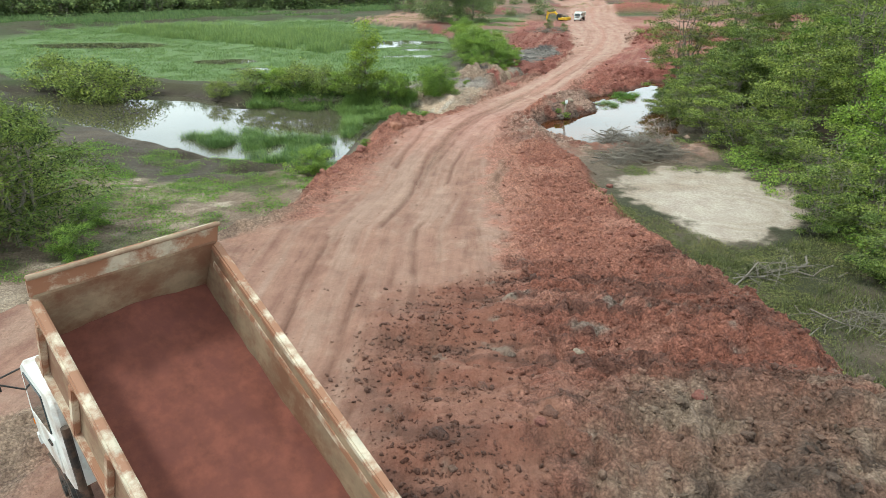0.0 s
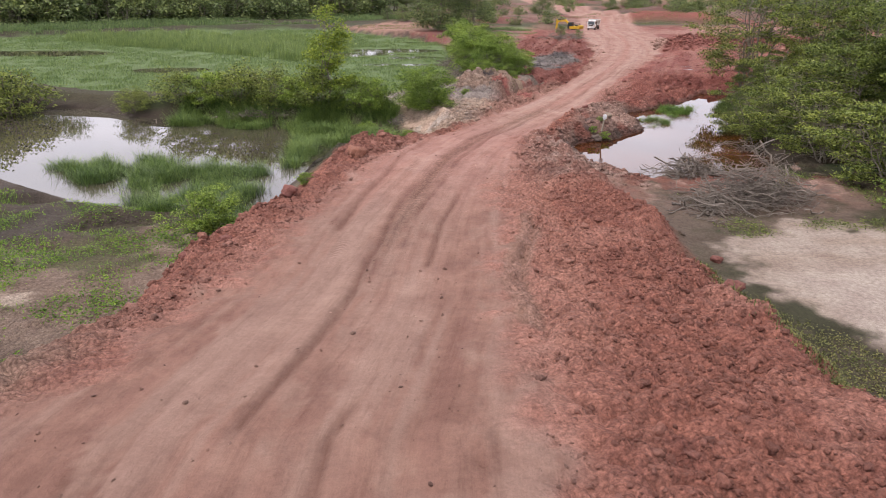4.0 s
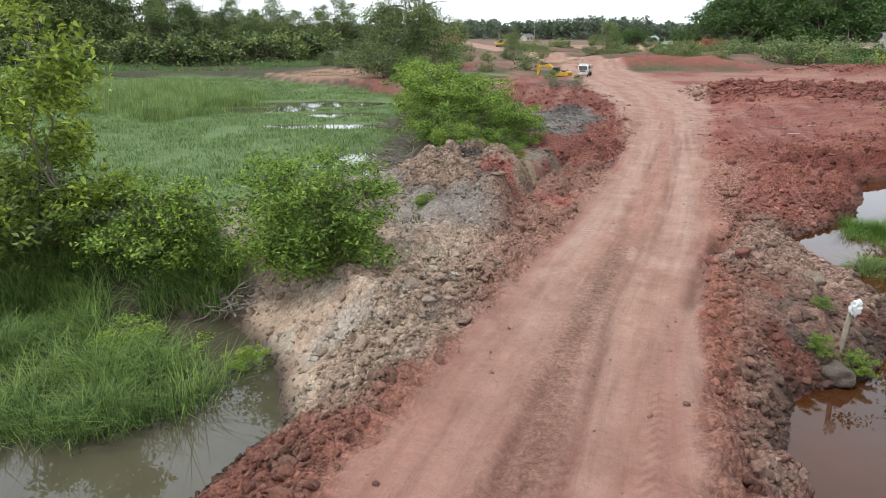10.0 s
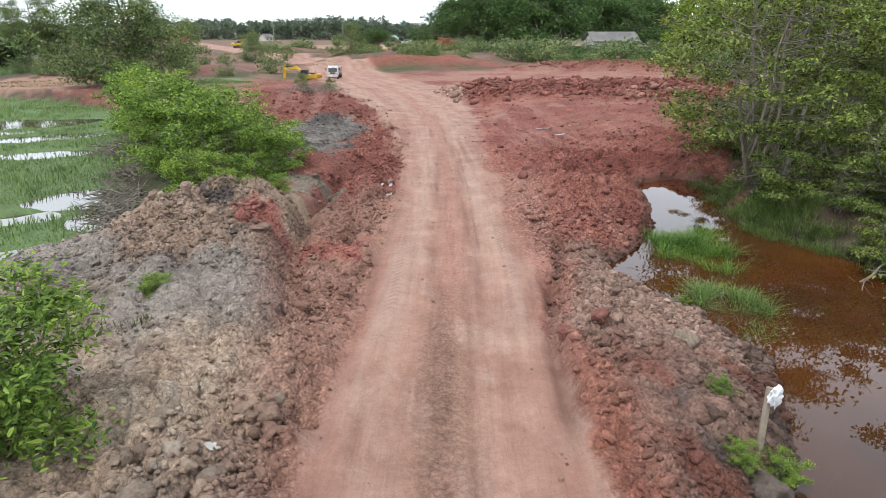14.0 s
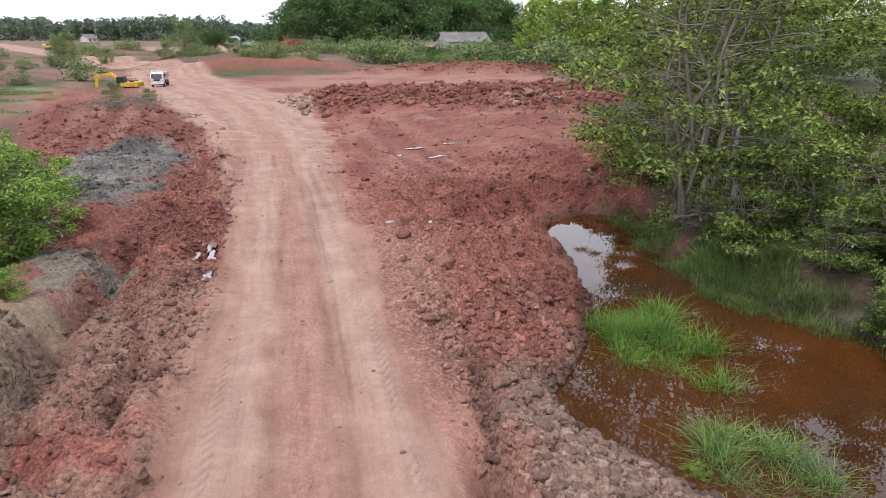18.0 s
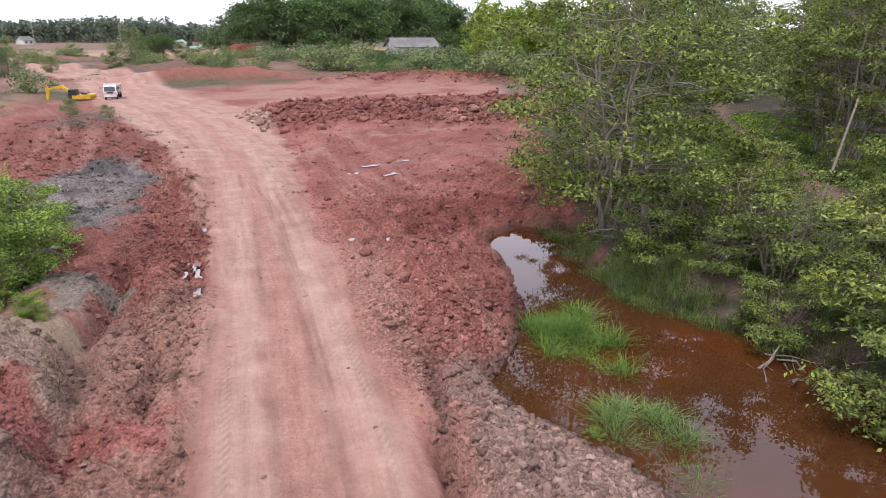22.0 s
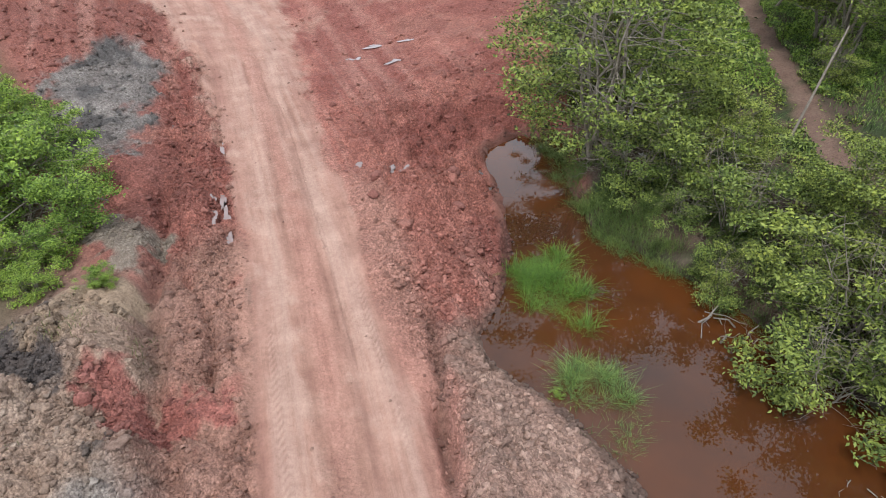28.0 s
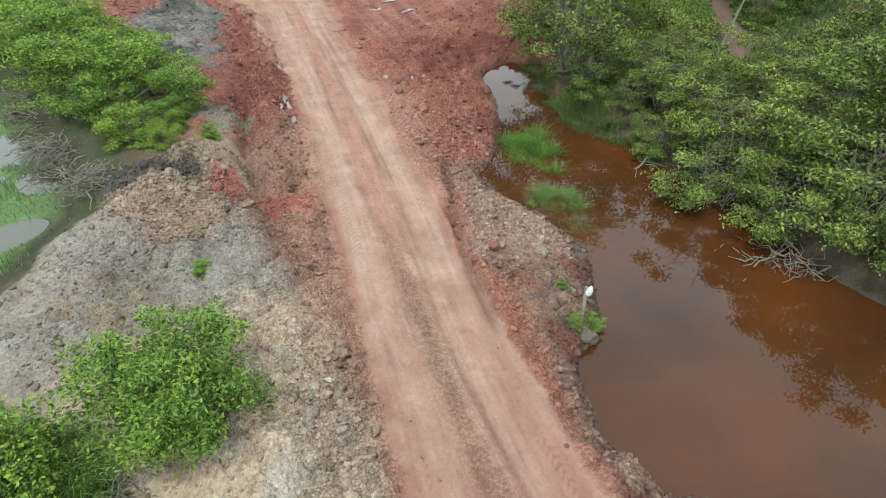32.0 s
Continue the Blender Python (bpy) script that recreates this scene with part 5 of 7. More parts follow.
for x, y, a, s, k in ((43.0, 59.0, 115, 1.05, "bank_tree"), (33.6, 64.2, 165, 1.0, "bank_tree2"), (38.5, 66.8, 205, 1.1, "bank_tree"), (44.5, 55.5, 255, 1.15, "bank_tree"), (47, 60, 15, 1.2, "bank_tree2"), (41, 70, 75, 1.1, "bank_tree"),
                      (46.5, 71.5, 135, 1.3, "bank_tree2"), (52, 57, 195, 1.25, "bank_tree"), (31, 65.5, 255, 0.9, "bank_tree2"), (45, 48, 15, 1.2, "bank_tree2"), (41, 53.8, 300, 0.9, "bank_tree2"), (30, 43, 100, 1.0, "bank_tree2"),
                      (36, 40, 160, 1.2, "bank_tree"), (57, 64, 0, 1.3, "bank_tree"), (50.0, 63.0, 300, 1.1, "bank_tree"), (31.5, 46.0, 340, 1.0, "bank_tree"), (37.5, 45.5, 20, 1.1, "bank_tree"), (28.0, 29.0, 70, 1.05, "bank_tree"),
                      (27.0, 21.0, 30, 1.0, "bank_tree")):
    plant(k, x, y, a, s, name="bank_tree", label="leafy tree with pale stems on the pond bank", category="tree", group="trees on the right bank")
for x, y, a, s in ((20.9, 54.3, 60, 0.95), (20.1, 52.2, 50, 0.9), (19.2, 50.0, 91, 0.55), (18.6, 48.2, 100, 1.0), (18.2, 46.2, 151, 0.6), (17.6, 44.2, 190, 1.05), (16.9, 42.4, 200, 0.6), (16.6, 40.0, 251, 0.95),
                   (20.4, 46.9, 20, 1.1), (17.0, 46.0, 190, 0.8), (19.4, 53.7, 91, 0.5), (17.2, 36.4, 301, 1.0), (17.4, 33.4, 340, 0.8), (17.4, 28.6, 30, 0.95), (16.6, 21.6, 80, 0.9), (15.6, 17.4, 130, 0.8), (24.6, 60.0, 40, 0.75), (26.2, 61.6, 85, 0.9), (25.4, 58.4, 10, 0.7), (23.6, 61.6, 33, 0.5)):
    plant(("bank_shrub", "bank_shrub2")[int(a) % 2], x, y, a, s, name="bank_shrub", label="overhanging green shrub with thin grey twigs", group="shrubs along the right bank")
for x, y, a, s in ((17.0, 48.0, 141, 0.85), (18.3, 51.4, 210, 0.5), (20.0, 55.6, 320, 0.75), (29.5, 61.8, 180, 0.8), (32.0, 54.6, 20, 0.6), (30.5, 47.4, 70, 0.9), (34.3, 62.4, 120, 0.6), (27.0, 47.5, 160, 0.8),
                   (24.6, 56.6, 200, 0.6), (22.8, 56.0, 180, 0.5), (22.2, 49.6, 230, 0.75), (15.6, 14.2, 10, 0.7), (14.8, 24.0, 45, 0.6), (16.2, 25.6, 71, 0.9),
                   (15.4, 20.0, 200, 0.65)):
    plant(("bank_shrub", "bank_shrub2", "bank_shrub")[int(a) % 3], x, y, a, s, name="bank_shrub", label="overhanging green shrub with thin grey twigs", group="shrubs along the right bank")
for x, y, a, s, k in ((60, 74.5, 0, 1.0, "far3"), (66, 78, 70, 1.1, "far1"), (57.5, 78, 140, 1.0, "far3"), (71, 77, 200, 1.1, "far3")):
    plant(k, x, y, a, s, name="tree", label="dense green tree closing the trodden path", category="tree", group="trees behind the path")
# single trees and woods behind the site
plant("tall", 2.4, 112.0, 0, 1.0, name="tall_tree", label="tall open-crowned tree at the edge of the site", category="tree")
plant("far3", -0.4, 110.0, 40, 0.95, name="tree", label="round dark green tree beside a taller one", category="tree")
plant("far3", 4.2, 108.5, 80, 0.75, name="tree", label="round dark green tree beside a taller one", category="tree")
rng = np.random.RandomState(5)
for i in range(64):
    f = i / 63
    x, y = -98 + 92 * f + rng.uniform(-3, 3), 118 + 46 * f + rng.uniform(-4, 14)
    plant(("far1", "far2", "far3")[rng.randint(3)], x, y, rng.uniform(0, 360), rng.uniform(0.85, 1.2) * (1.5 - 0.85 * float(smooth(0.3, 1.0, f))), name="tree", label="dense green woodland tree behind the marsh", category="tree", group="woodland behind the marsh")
for i in range(60):
    f = i / 59
    x, y = -92 + 82 * f + rng.uniform(-2, 2), 113 + 41 * f + rng.uniform(-2, 2)
    plant("scrub_far", x, y, rng.uniform(0, 360), rng.uniform(1.5, 2.6), name="shrub", label="shrub at the edge of the woodland", group="woodland edge")
for x, y, a, s in ((96, 221, 0, 1.1), (113, 212, 70, 1.2), (132, 212, 140, 1.15), (148, 216, 210, 1.2), (122, 232, 30, 1.3)):
    plant("rain", x, y, a, s, name="rain_tree", label="broad dark umbrella-shaped tree on open ground", category="tree", group="umbrella trees")
for i in range(46):
    f = i / 45
    y = rng.uniform(126, 196) - 20 * f
    x = 5 + (y - 48) * (0.98 + 0.75 * f)
    plant("gum", x, y, rng.uniform(0, 360), rng.uniform(0.7, 1.15), name="tree", label="slim yellow green tree in a plantation", category="tree", group="plantation right of the site")
for i in range(40):
    x, y = rng.uniform(62, 120), rng.uniform(104, 180)
    plant("scrub", x, y, rng.uniform(0, 360), rng.uniform(0.9, 2.2), name="shrub", label="scrubby bush in rough grass", group="scrub right of the site")
for x, y, s, k in ((46, 182, 0.8, "far3"), (53, 188, 0.32, "rain"), (20, 152, 0.5, "far3"), (12, 168, 0.6, "far1"), (30, 215, 0.6, "far3"), (-6, 128, 0.3, "far3"), (-9, 131, 0.25, "far3"), (15.5, 100, 0.16, "far3"), (17.2, 97.5, 0.13, "far3"), (28, 165, 0.3, "far3"), (36, 160, 0.35, "far3"), (62, 200, 0.4, "far3"), (9, 150, 0.35, "far3")):
    plant(k, x, y, rng.uniform(0, 360), s, name="tree" if s > 0.3 else "shrub", label="small green tree standing in waste ground", category="tree" if s > 0.3 else "shrub")


rng = np.random.RandomState(15)
for i in range(120):
    x, y = rng.uniform(-12, 78), rng.uniform(122, 215)
    if fbm(np.array([x]), np.array([y]), 12, 5, 84, 0.6)[0] > -0.05 and abs(x - 24) > 6:
        plant("scrub", x, y, rng.uniform(0, 360), rng.uniform(0.6, 1.7), label="low green scrub on waste ground", group="scrub behind the site")


def far_woods():
    """The wood along the horizon, a thick belt of trunks and crowns."""
    rng = np.random.RandomState(44)
    pieces, wood = [], []
    for i in range(560):
        a = radians(-60 + 135 * i / 560 + rng.uniform(-0.4, 0.4))
        d = rng.uniform(430, 520) - 40 * math.sin(3 * a)
        h = rng.uniform(9, 14) * (1 + 0.18 * math.sin(9 * a) + 0.12 * math.sin(23 * a + 1))
        x, y = 10 + d * math.sin(a), 60 + d * math.cos(a)
        wood.append(tube_arrays([(x, y, -0.5), (x + rng.uniform(-1, 1), y, h * 0.8)], [0.28, 0.1], 4))
        n = 190
        u = rng.normal(size=(n, 3))
        u *= (rng.uniform(0.2, 1.0, n) ** 0.5 / (np.linalg.norm(u, axis=1) + 1e-9))[:, None]
        c = u * np.array([4.4, 4.4, 0.36 * h]) + np.array([x, y, h * 0.6])
        pieces.append(leaf_arrays(c, 1.5, rng, 0.4, 0.85))
        m = 70
        c = rng.uniform(-1, 1, (m, 3)) * np.array([4.8, 4.8, 0.32 * h]) + np.array([x, y, 0.33 * h])
        pieces.append(leaf_arrays(c, 2.0, rng, 0.4, 0.85))
    root = thing("far_woods", Matrix(), "even belt of dark green trees along the horizon", "woods", kind="stuff")
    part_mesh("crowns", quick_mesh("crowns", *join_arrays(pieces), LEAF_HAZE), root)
    part_mesh("trunks", quick_mesh("trunks", *join_arrays(wood), BARK), root)


far_woods()


# ---- grass and reeds ----
def blade_arrays(x, y, z, rng, height, width, bend=0.45):
    n = len(x)
    a = rng.uniform(0, 2 * np.pi, n)
    h = height * rng.uniform(0.5, 1.3, n) * (0.6 + 0.75 * smooth(-0.7, 0.7, fbm(x, y, 0.9, 2, 291)))
    lean = bend * rng.uniform(0.1, 1.0, n) * h
    dx, dy = np.cos(a), np.sin(a)
    px, py = -dy * width / 2, dx * width / 2
    root = np.c_[x, y, z]
    mid = root + np.c_[dx * lean * 0.35, dy * lean * 0.35, h * 0.6]
    tip = root + np.c_[dx * lean, dy * lean, h * rng.uniform(0.75, 1.0, n)]
    w = np.c_[px, py, np.zeros(n)]
    verts = np.stack([root - w, root + w, mid - w * 0.8, mid + w * 0.8, tip], 1).reshape(-1, 3)
    i = np.arange(n)[:, None] * 5
    return verts, np.concatenate([i + np.array([[0, 1, 2]]), i + np.array([[1, 3, 2]]), i + np.array([[2, 3, 4]])], 0)


def sown(outline, n, rng, clumpy=0.0, size=1.2, seed=7, tuft=0.0, per=1):
    """Places inside an outline; clumpy leaves gaps of that size; tuft gathers them in tufts."""
    p = np.array(outline, float)
    lo, hi = p.min(0), p.max(0)
    m = max(1, n // per)
    q = rng.uniform(lo, hi, (m * 4, 2))
    keep = inside(outline, q[:, 0], q[:, 1]) + 0.3 * fbm(q[:, 0], q[:, 1], size, 2, seed) > 0
    if clumpy:
        keep &= fbm(q[:, 0], q[:, 1], size, 3, seed) > clumpy - 0.6
    q = q[keep][:m]
    q = np.repeat(q, per, 0) + rng.normal(size=(len(q) * per, 2)) * tuft
    return q[:, 0], q[:, 1]


def grass(name, outline, n, height, width, mat, label, seed, clumpy=0.0, size=1.2, floor=None, bend=0.45, tuft=0.12, per=6):
    rng = np.random.RandomState(seed)
    x, y = sown(outline, n, rng, clumpy, size, seed, tuft, per)
    if name.startswith("marsh"):
        dry = sum(hump(x, y, *p) for p in MARSH_POOLS) + 0.2 * fbm(x, y, 1.2, 3, 9) < 0.26
        x, y = x[dry], y[dry]
    if name == "path_grass":
        bare = np.abs(x - path_x(y)) > 1.0 + 0.3 * fbm(x, y, 1.0, 2, 6)
        x, y = x[bare], y[bare]
    if name.endswith("weeds") or name == "path_grass":
        above = land(x, y) > WATER
        x, y = x[above], y[above]
    z = land(x, y)
    if floor is not None:
        z = np.maximum(z, floor)
    return tagged(new(name, quick_mesh(name, *blade_arrays(x, y, z - 0.04, rng, height, width, bend), mat)), label, "grass", kind="stuff")


W0 = WATER - 0.1
grass("pond_reeds", [(-17, 41.5), (-13.5, 38.2), (-9.6, 35.4), (-7.4, 33.4), (-6.5, 33.6), (-6.0, 35.6), (-5.9, 38), (-7.2, 40.9), (-10, 42.2), (-13, 43)], 25000, 0.58, 0.014, GRASS, "thin green reeds standing in shallow pond water", 21, 0.42, 1.4, W0, 1.3, 0.15, 9)
grass("pond_reeds", [(-7.4, 47.6), (-6.8, 45.6), (-6.6, 43.6), (-6.2, 41.4), (-5.8, 42.7), (-5.5, 44.7), (-4.2, 45.7), (-2.2, 46.1), (-1.4, 47.2), (-1.6, 47.8), (-3.6, 47.9), (-4.8, 49.6), (-5.6, 51.4), (-7.6, 50.8)], 17000, 0.58, 0.014, GRASS, "lush green reeds along the narrow water", 22, 0.5, 0.7, W0, 1.7, 0.14, 9)
grass("bank_grass", [(-15, 50.6), (-9, 49.4), (-5.4, 49.6), (-2.2, 50.2), (-2.2, 51.4), (-9, 52.8), (-15, 54)], 26000, 0.66, 0.016, GRASS, "tall green grass under the shrubs", 23, 0.4, 1.0, W0, 1.5, 0.14, 9)
grass("pond_tussock", [(14.9, 56.0), (16.4, 55.7), (15.6, 54.0), (14.5, 52.6), (13.6, 53.6)], 5200, 0.40, 0.011, WEED, "bright green grass tussock growing in brown water", 24, 0.5, 0.5, W0, 1.9, 0.09, 14)
grass("pond_tussock", [(13.6, 52.6), (14.2, 52.2), (13.0, 50.2), (11.9, 49.6), (11.9, 50.8), (12.6, 52.0)], 3000, 0.30, 0.010, GRASS, "sprawling pale green weeds in brown water", 25, 0.6, 0.45, W0, 2.1, 0.08, 14)
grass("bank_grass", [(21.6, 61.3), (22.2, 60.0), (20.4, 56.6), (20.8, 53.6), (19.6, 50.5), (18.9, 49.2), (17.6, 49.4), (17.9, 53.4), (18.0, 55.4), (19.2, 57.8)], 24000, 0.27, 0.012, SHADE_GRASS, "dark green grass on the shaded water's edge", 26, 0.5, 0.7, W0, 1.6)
grass("marsh_grass", MARSH, 150000, 0.24, 0.034, MARSH_GRASS, "wide sheet of soft green marsh grass", 27, 0.25, 2.2, W0, 0.5, 0.3, 6)
grass("marsh_reeds", [(-38, 95), (-31, 92), (-21, 85.5), (-14, 80), (-12, 84), (-10, 88), (-11, 97), (-20, 104), (-40, 110), (-50, 104)], 60000, 0.95, 0.035, MARSH_GRASS, "taller band of green reeds in the marsh", 28, 0.2, 3.0, W0, 0.4, 0.3, 6)
grass("sparse_grass", [(-24, 20), (-8, 19), (-6.5, 26), (-6, 34.5), (-12, 35.5), (-24, 39)], 12000, 0.13, 0.016, WEED, "scattered patches of low green weeds on sand", 29, 0.62, 1.7, None, 1.2, 0.16, 10)
grass("low_weeds", [(6.4, 27.6), (8.4, 26.8), (9.7, 24.9), (11, 22.4), (13.2, 22.9), (17, 24.5), (19, 8), (11, 8), (9.2, 13), (7.8, 19), (6.6, 23.6)], 62000, 0.15, 0.018, GRASS_DRY, "dull green low weeds on wet ground", 30, 0.3, 2.0, None, 0.8, 0.2, 8)
grass("path_grass", [(23, 50), (27, 46), (37, 49), (44, 58), (40, 66), (31, 64), (25, 60)], 30000, 0.28, 0.024, GRASS, "green grass beside the trodden path", 31, 0.35, 2.0, None, 1.2, 0.2, 8)
grass("rough_grass", [(58, 112), (72, 98), (120, 110), (130, 190), (76, 178), (60, 130)], 30000, 0.4, 0.06, GRASS, "rough green grassland right of the site", 32, 0.3, 6.0, None, 0.6, 0.5, 6)


def undergrowth(name, outline, n, height, leaf, mat, label, seed, clumpy=0.3):
    """Low leafy growth that covers the soil, thicker in clumps."""
    rng = np.random.RandomState(seed)
    x, y = sown(outline, n, rng, clumpy, 1.6, seed, 0.16, 7)
    z = land(x, y)
    tall = height * (0.35 + 0.65 * smooth(-0.5, 0.7, fbm(x, y, 1.3, 3, seed + 3)))
    keep = ((np.abs(x - path_x(y)) > 0.95 + 0.5 * fbm(x, y, 1.0, 2, 6)) | (y > 100)) & (z > WATER + 0.02)
    c = np.c_[x, y, z + tall * rng.uniform(0.05, 1.0, len(x))][keep]
    return tagged(new(name, quick_mesh(name, *leaf_arrays(c, leaf, rng, 0.7, 0.5), mat)), label, "undergrowth", kind="stuff")


undergrowth("bank_undergrowth", [(19.2, 57.6), (19.6, 54), (19.2, 50), (18.2, 46), (17.4, 42), (16.8, 36), (24, 34), (30, 40), (32, 48), (32.5, 55), (30, 61), (24, 63), (20.6, 61)], 48000, 0.5, 0.13, LEAF_DARK, "tangled low green growth under the bank trees", 36, 0.48)
undergrowth("site_edge_brush", [(62, 120), (70, 108), (84, 112), (100, 132), (118, 170), (104, 186), (84, 160), (66, 136)], 24000, 1.3, 0.42, LEAF_RAIN, "dark green brush below the umbrella trees", 55, 0.45)
undergrowth("path_undergrowth", [(29, 56), (33, 53.5), (40, 55), (46, 58), (50, 66), (40, 68), (33, 65), (29, 61)], 34000, 0.42, 0.15, LEAF, "rank green growth on both sides of the trodden path", 37, 0.25)
undergrowth("slope_undergrowth", [(15.6, 36), (15, 30), (15.6, 24), (14.6, 18), (15, 10), (24, 10), (24, 34), (18, 37)], 30000, 0.5, 0.14, LEAF, "low green growth below the roadside trees", 38, 0.25)
undergrowth("flat_undergrowth", [(9.2, 37.8), (8.6, 34), (9.4, 31.6), (12, 32.6), (15.6, 31.5), (16, 36), (14.4, 39.2), (11, 38.4)], 7000, 0.10, 0.06, LEAF_DARK, "sparse low weeds on damp ground by the pond", 39, 0.75)
undergrowth("weed_carpet", [(6.6, 27.2), (8.4, 26.6), (9.7, 24.8), (11, 22.3), (13.2, 22.8), (17, 24), (18, 12), (10, 11), (8.0, 18), (6.8, 23.6)], 60000, 0.14, 0.06, GRASS_DRY, "dense carpet of dull olive weeds on wet ground", 54, 0.2)
undergrowth("sand_weeds", [(-26, 22), (-13, 19.5), (-9, 21), (-7, 27), (-6.4, 33.6), (-10, 35.2), (-14, 36), (-26, 40)], 46000, 0.16, 0.075, WEED, "patches of low leafy green weeds on sandy ground", 40, 0.62)


# ---- clods, stones and rubble ----
def ico(level):
    bm = bmesh.new()
    bmesh.ops.create_icosphere(bm, subdivisions=level, radius=1)
    bm.verts.ensure_lookup_table()
    v = np.array([p.co[:] for p in bm.verts])
    f = np.array([[q.index for q in p.verts] for p in bm.faces])
    bm.free()
    return v, f


ICO_V, ICO_F = ico(1)
ICO2_V, ICO2_F = ico(2)


OCT_V = np.array([(1, 0, 0), (0, 1, 0), (-1, 0, 0), (0, -1, 0), (0, 0, 1), (0, 0, -1)], float)
OCT_F = np.array([(0, 1, 4), (1, 2, 4), (2, 3, 4), (3, 0, 4), (1, 0, 5), (2, 1, 5), (3, 2, 5), (0, 3, 5)])


def clod_arrays(x, y, z, size, rng):
    kinds = ((size < 0.03, OCT_V, OCT_F), ((size >= 0.03) & (size < 0.055), ICO_V, ICO_F), (size >= 0.055, ICO2_V, ICO2_F))
    return join_arrays([lump_arrays(x[w], y[w], z[w], size[w], rng, v, f) for w, v, f in kinds])


def lump_arrays(x, y, z, size, rng, ICO_V, ICO_F):
    n = len(x)
    waves = 1.0
    for k in range(4):
        w = rng.normal(size=(n, 3)) * (1.3 + k)
        waves = waves + 0.19 * np.sin(np.einsum("vi,ni->nv", ICO_V, w) + rng.uniform(0, 6, (n, 1)))
    r = waves[..., None] * rng.uniform(0.80, 1.15, (n, len(ICO_V), 1))
    stretch = rng.uniform(0.6, 1.35, (n, 1, 3)) * np.array([1, 1, 0.8])
    v = ICO_V[None] * r * stretch
    a = rng.uniform(0, 2 * np.pi, n)
    ca, sa = np.cos(a)[:, None], np.sin(a)[:, None]
    v = np.stack([v[..., 0] * ca - v[..., 1] * sa, v[..., 0] * sa + v[..., 1] * ca, v[..., 2]], -1) * size[:, None, None]
    v += np.c_[x, y, z + size * 0.05][:, None]
    return v.reshape(-1, 3), (np.arange(n)[:, None, None] * len(ICO_V) + ICO_F[None]).reshape(-1, 3)


def scatter(name, box_xy, n, mask, size, mat, label, seed, biggest=0.22):
    rng = np.random.RandomState(seed)
    x, y = rng.uniform(box_xy[0], box_xy[1], n), rng.uniform(box_xy[2], box_xy[3], n)
    z, k = land(x, y, True)
    w = mask(x, y, k) * (0.35 + 0.9 * smooth(-0.5, 0.5, fbm(x, y, 1.6, 3, seed))) * (z > WATER + 0.03)
    keep = rng.rand(n) < w
    s = np.minimum(size * np.exp(rng.normal(size=n) * 0.56), biggest)[keep]
    order = np.argsort((s >= 0.03) * 1 + (s >= 0.055) * 1, kind="stable")
    x, y, z, s = x[keep][order], y[keep][order], z[keep][order], s[order]
    k = {key: value[keep][order] for key, value in k.items()}
    tint = paint(x, y, k)[0]
    me = quick_mesh(name, *clod_arrays(x, y, z, s, rng), mat, True)
    corners = np.where(s < 0.03, len(OCT_V), np.where(s < 0.055, len(ICO_V), len(ICO2_V)))
    colour = np.repeat(np.c_[tint, np.ones(len(x))], corners, 0)
    at = me.color_attributes.new("tint", "FLOAT_COLOR", "POINT")
    at.data.foreach_set("color", colour.astype(np.float32).ravel())
    return tagged(new(name, me), label, "rubble", kind="stuff")


def side_rubble(x, y, k):
    edge = np.abs(k["s"]) - k["hw"]
    tracked = np.where(k["s"] < 0, smooth(22, 26, y), 0.25 + 0.75 * smooth(1.2, 2.2, edge))
    return tracked * k["t"] * smooth(0.0, 0.9, edge) * (1 - k["dark_tip"]) * (1 - smooth(44, 50, y)) * (1 - 0.75 * (k["s"] > 0) * smooth(36, 42, y))


scatter("red_rubble", (-9, 10, 14, 50), 230000, side_rubble, 0.0175, CLODS, "loose red laterite clods on the road bank", 41, 0.13)
scatter("grey_rubble", (2, 16, 34, 60), 105000, lambda x, y, k: smooth(0.1, 1.0, k["s"] - k["hw"]) * (k["s"] < 7.5) * smooth(35, 40, y) * (1 - smooth(56, 59, y - 0.2 * (x - 12))) * 0.95, 0.027, STONY_CLODS, "grey brown broken clay along the pond side", 42, 0.10)
scatter("bank_rubble", (-6, 3, 39, 50), 40000, lambda x, y, k: np.clip(k["t"] + k["lobe"], 0, 1) * smooth(0.1, 0.6, -k["s"] - k["hw"]) * 0.9, 0.025, CLODS, "tumbled red clods along the narrow water", 52, 0.14)
scatter("tan_rubble", (-4, 6, 44, 62), 24000, lambda x, y, k: smooth(0.12, 0.5, k["clay"]) * (k["s"] < -2.0) * 0.75, 0.021, PALE_CLODS, "pale dried clay crumbs on the bank", 43, 0.09)
scatter("tan_lumps", (-2.2, 2.6, 45.5, 50), 3000, lambda x, y, k: hump(x, y, 0.3, 47.6, 1.6, 0.9, 10) * 0.8, 0.026, PALE_CLODS, "pale clay lumps heaped at the foot of the bank", 51, 0.10)
scatter("verge_rubble", (0, 13, 46, 70), 70000, lambda x, y, k: smooth(-4.6, -3.0, k["s"] - np.interp(y, (50, 56), (1.3, 0.0))) * (1 - smooth(-2.1, -1.5, k["s"])) * smooth(46, 50, y), 0.020, CLODS, "crumbled brown clods beside the road", 44, 0.11)
scatter("heap_rubble", (0, 7, 55, 64), 22000, lambda x, y, k: smooth(0.1, 0.4, k["heap"]), 0.025, CLODS, "dark soil clods on a heap", 45, 0.13)
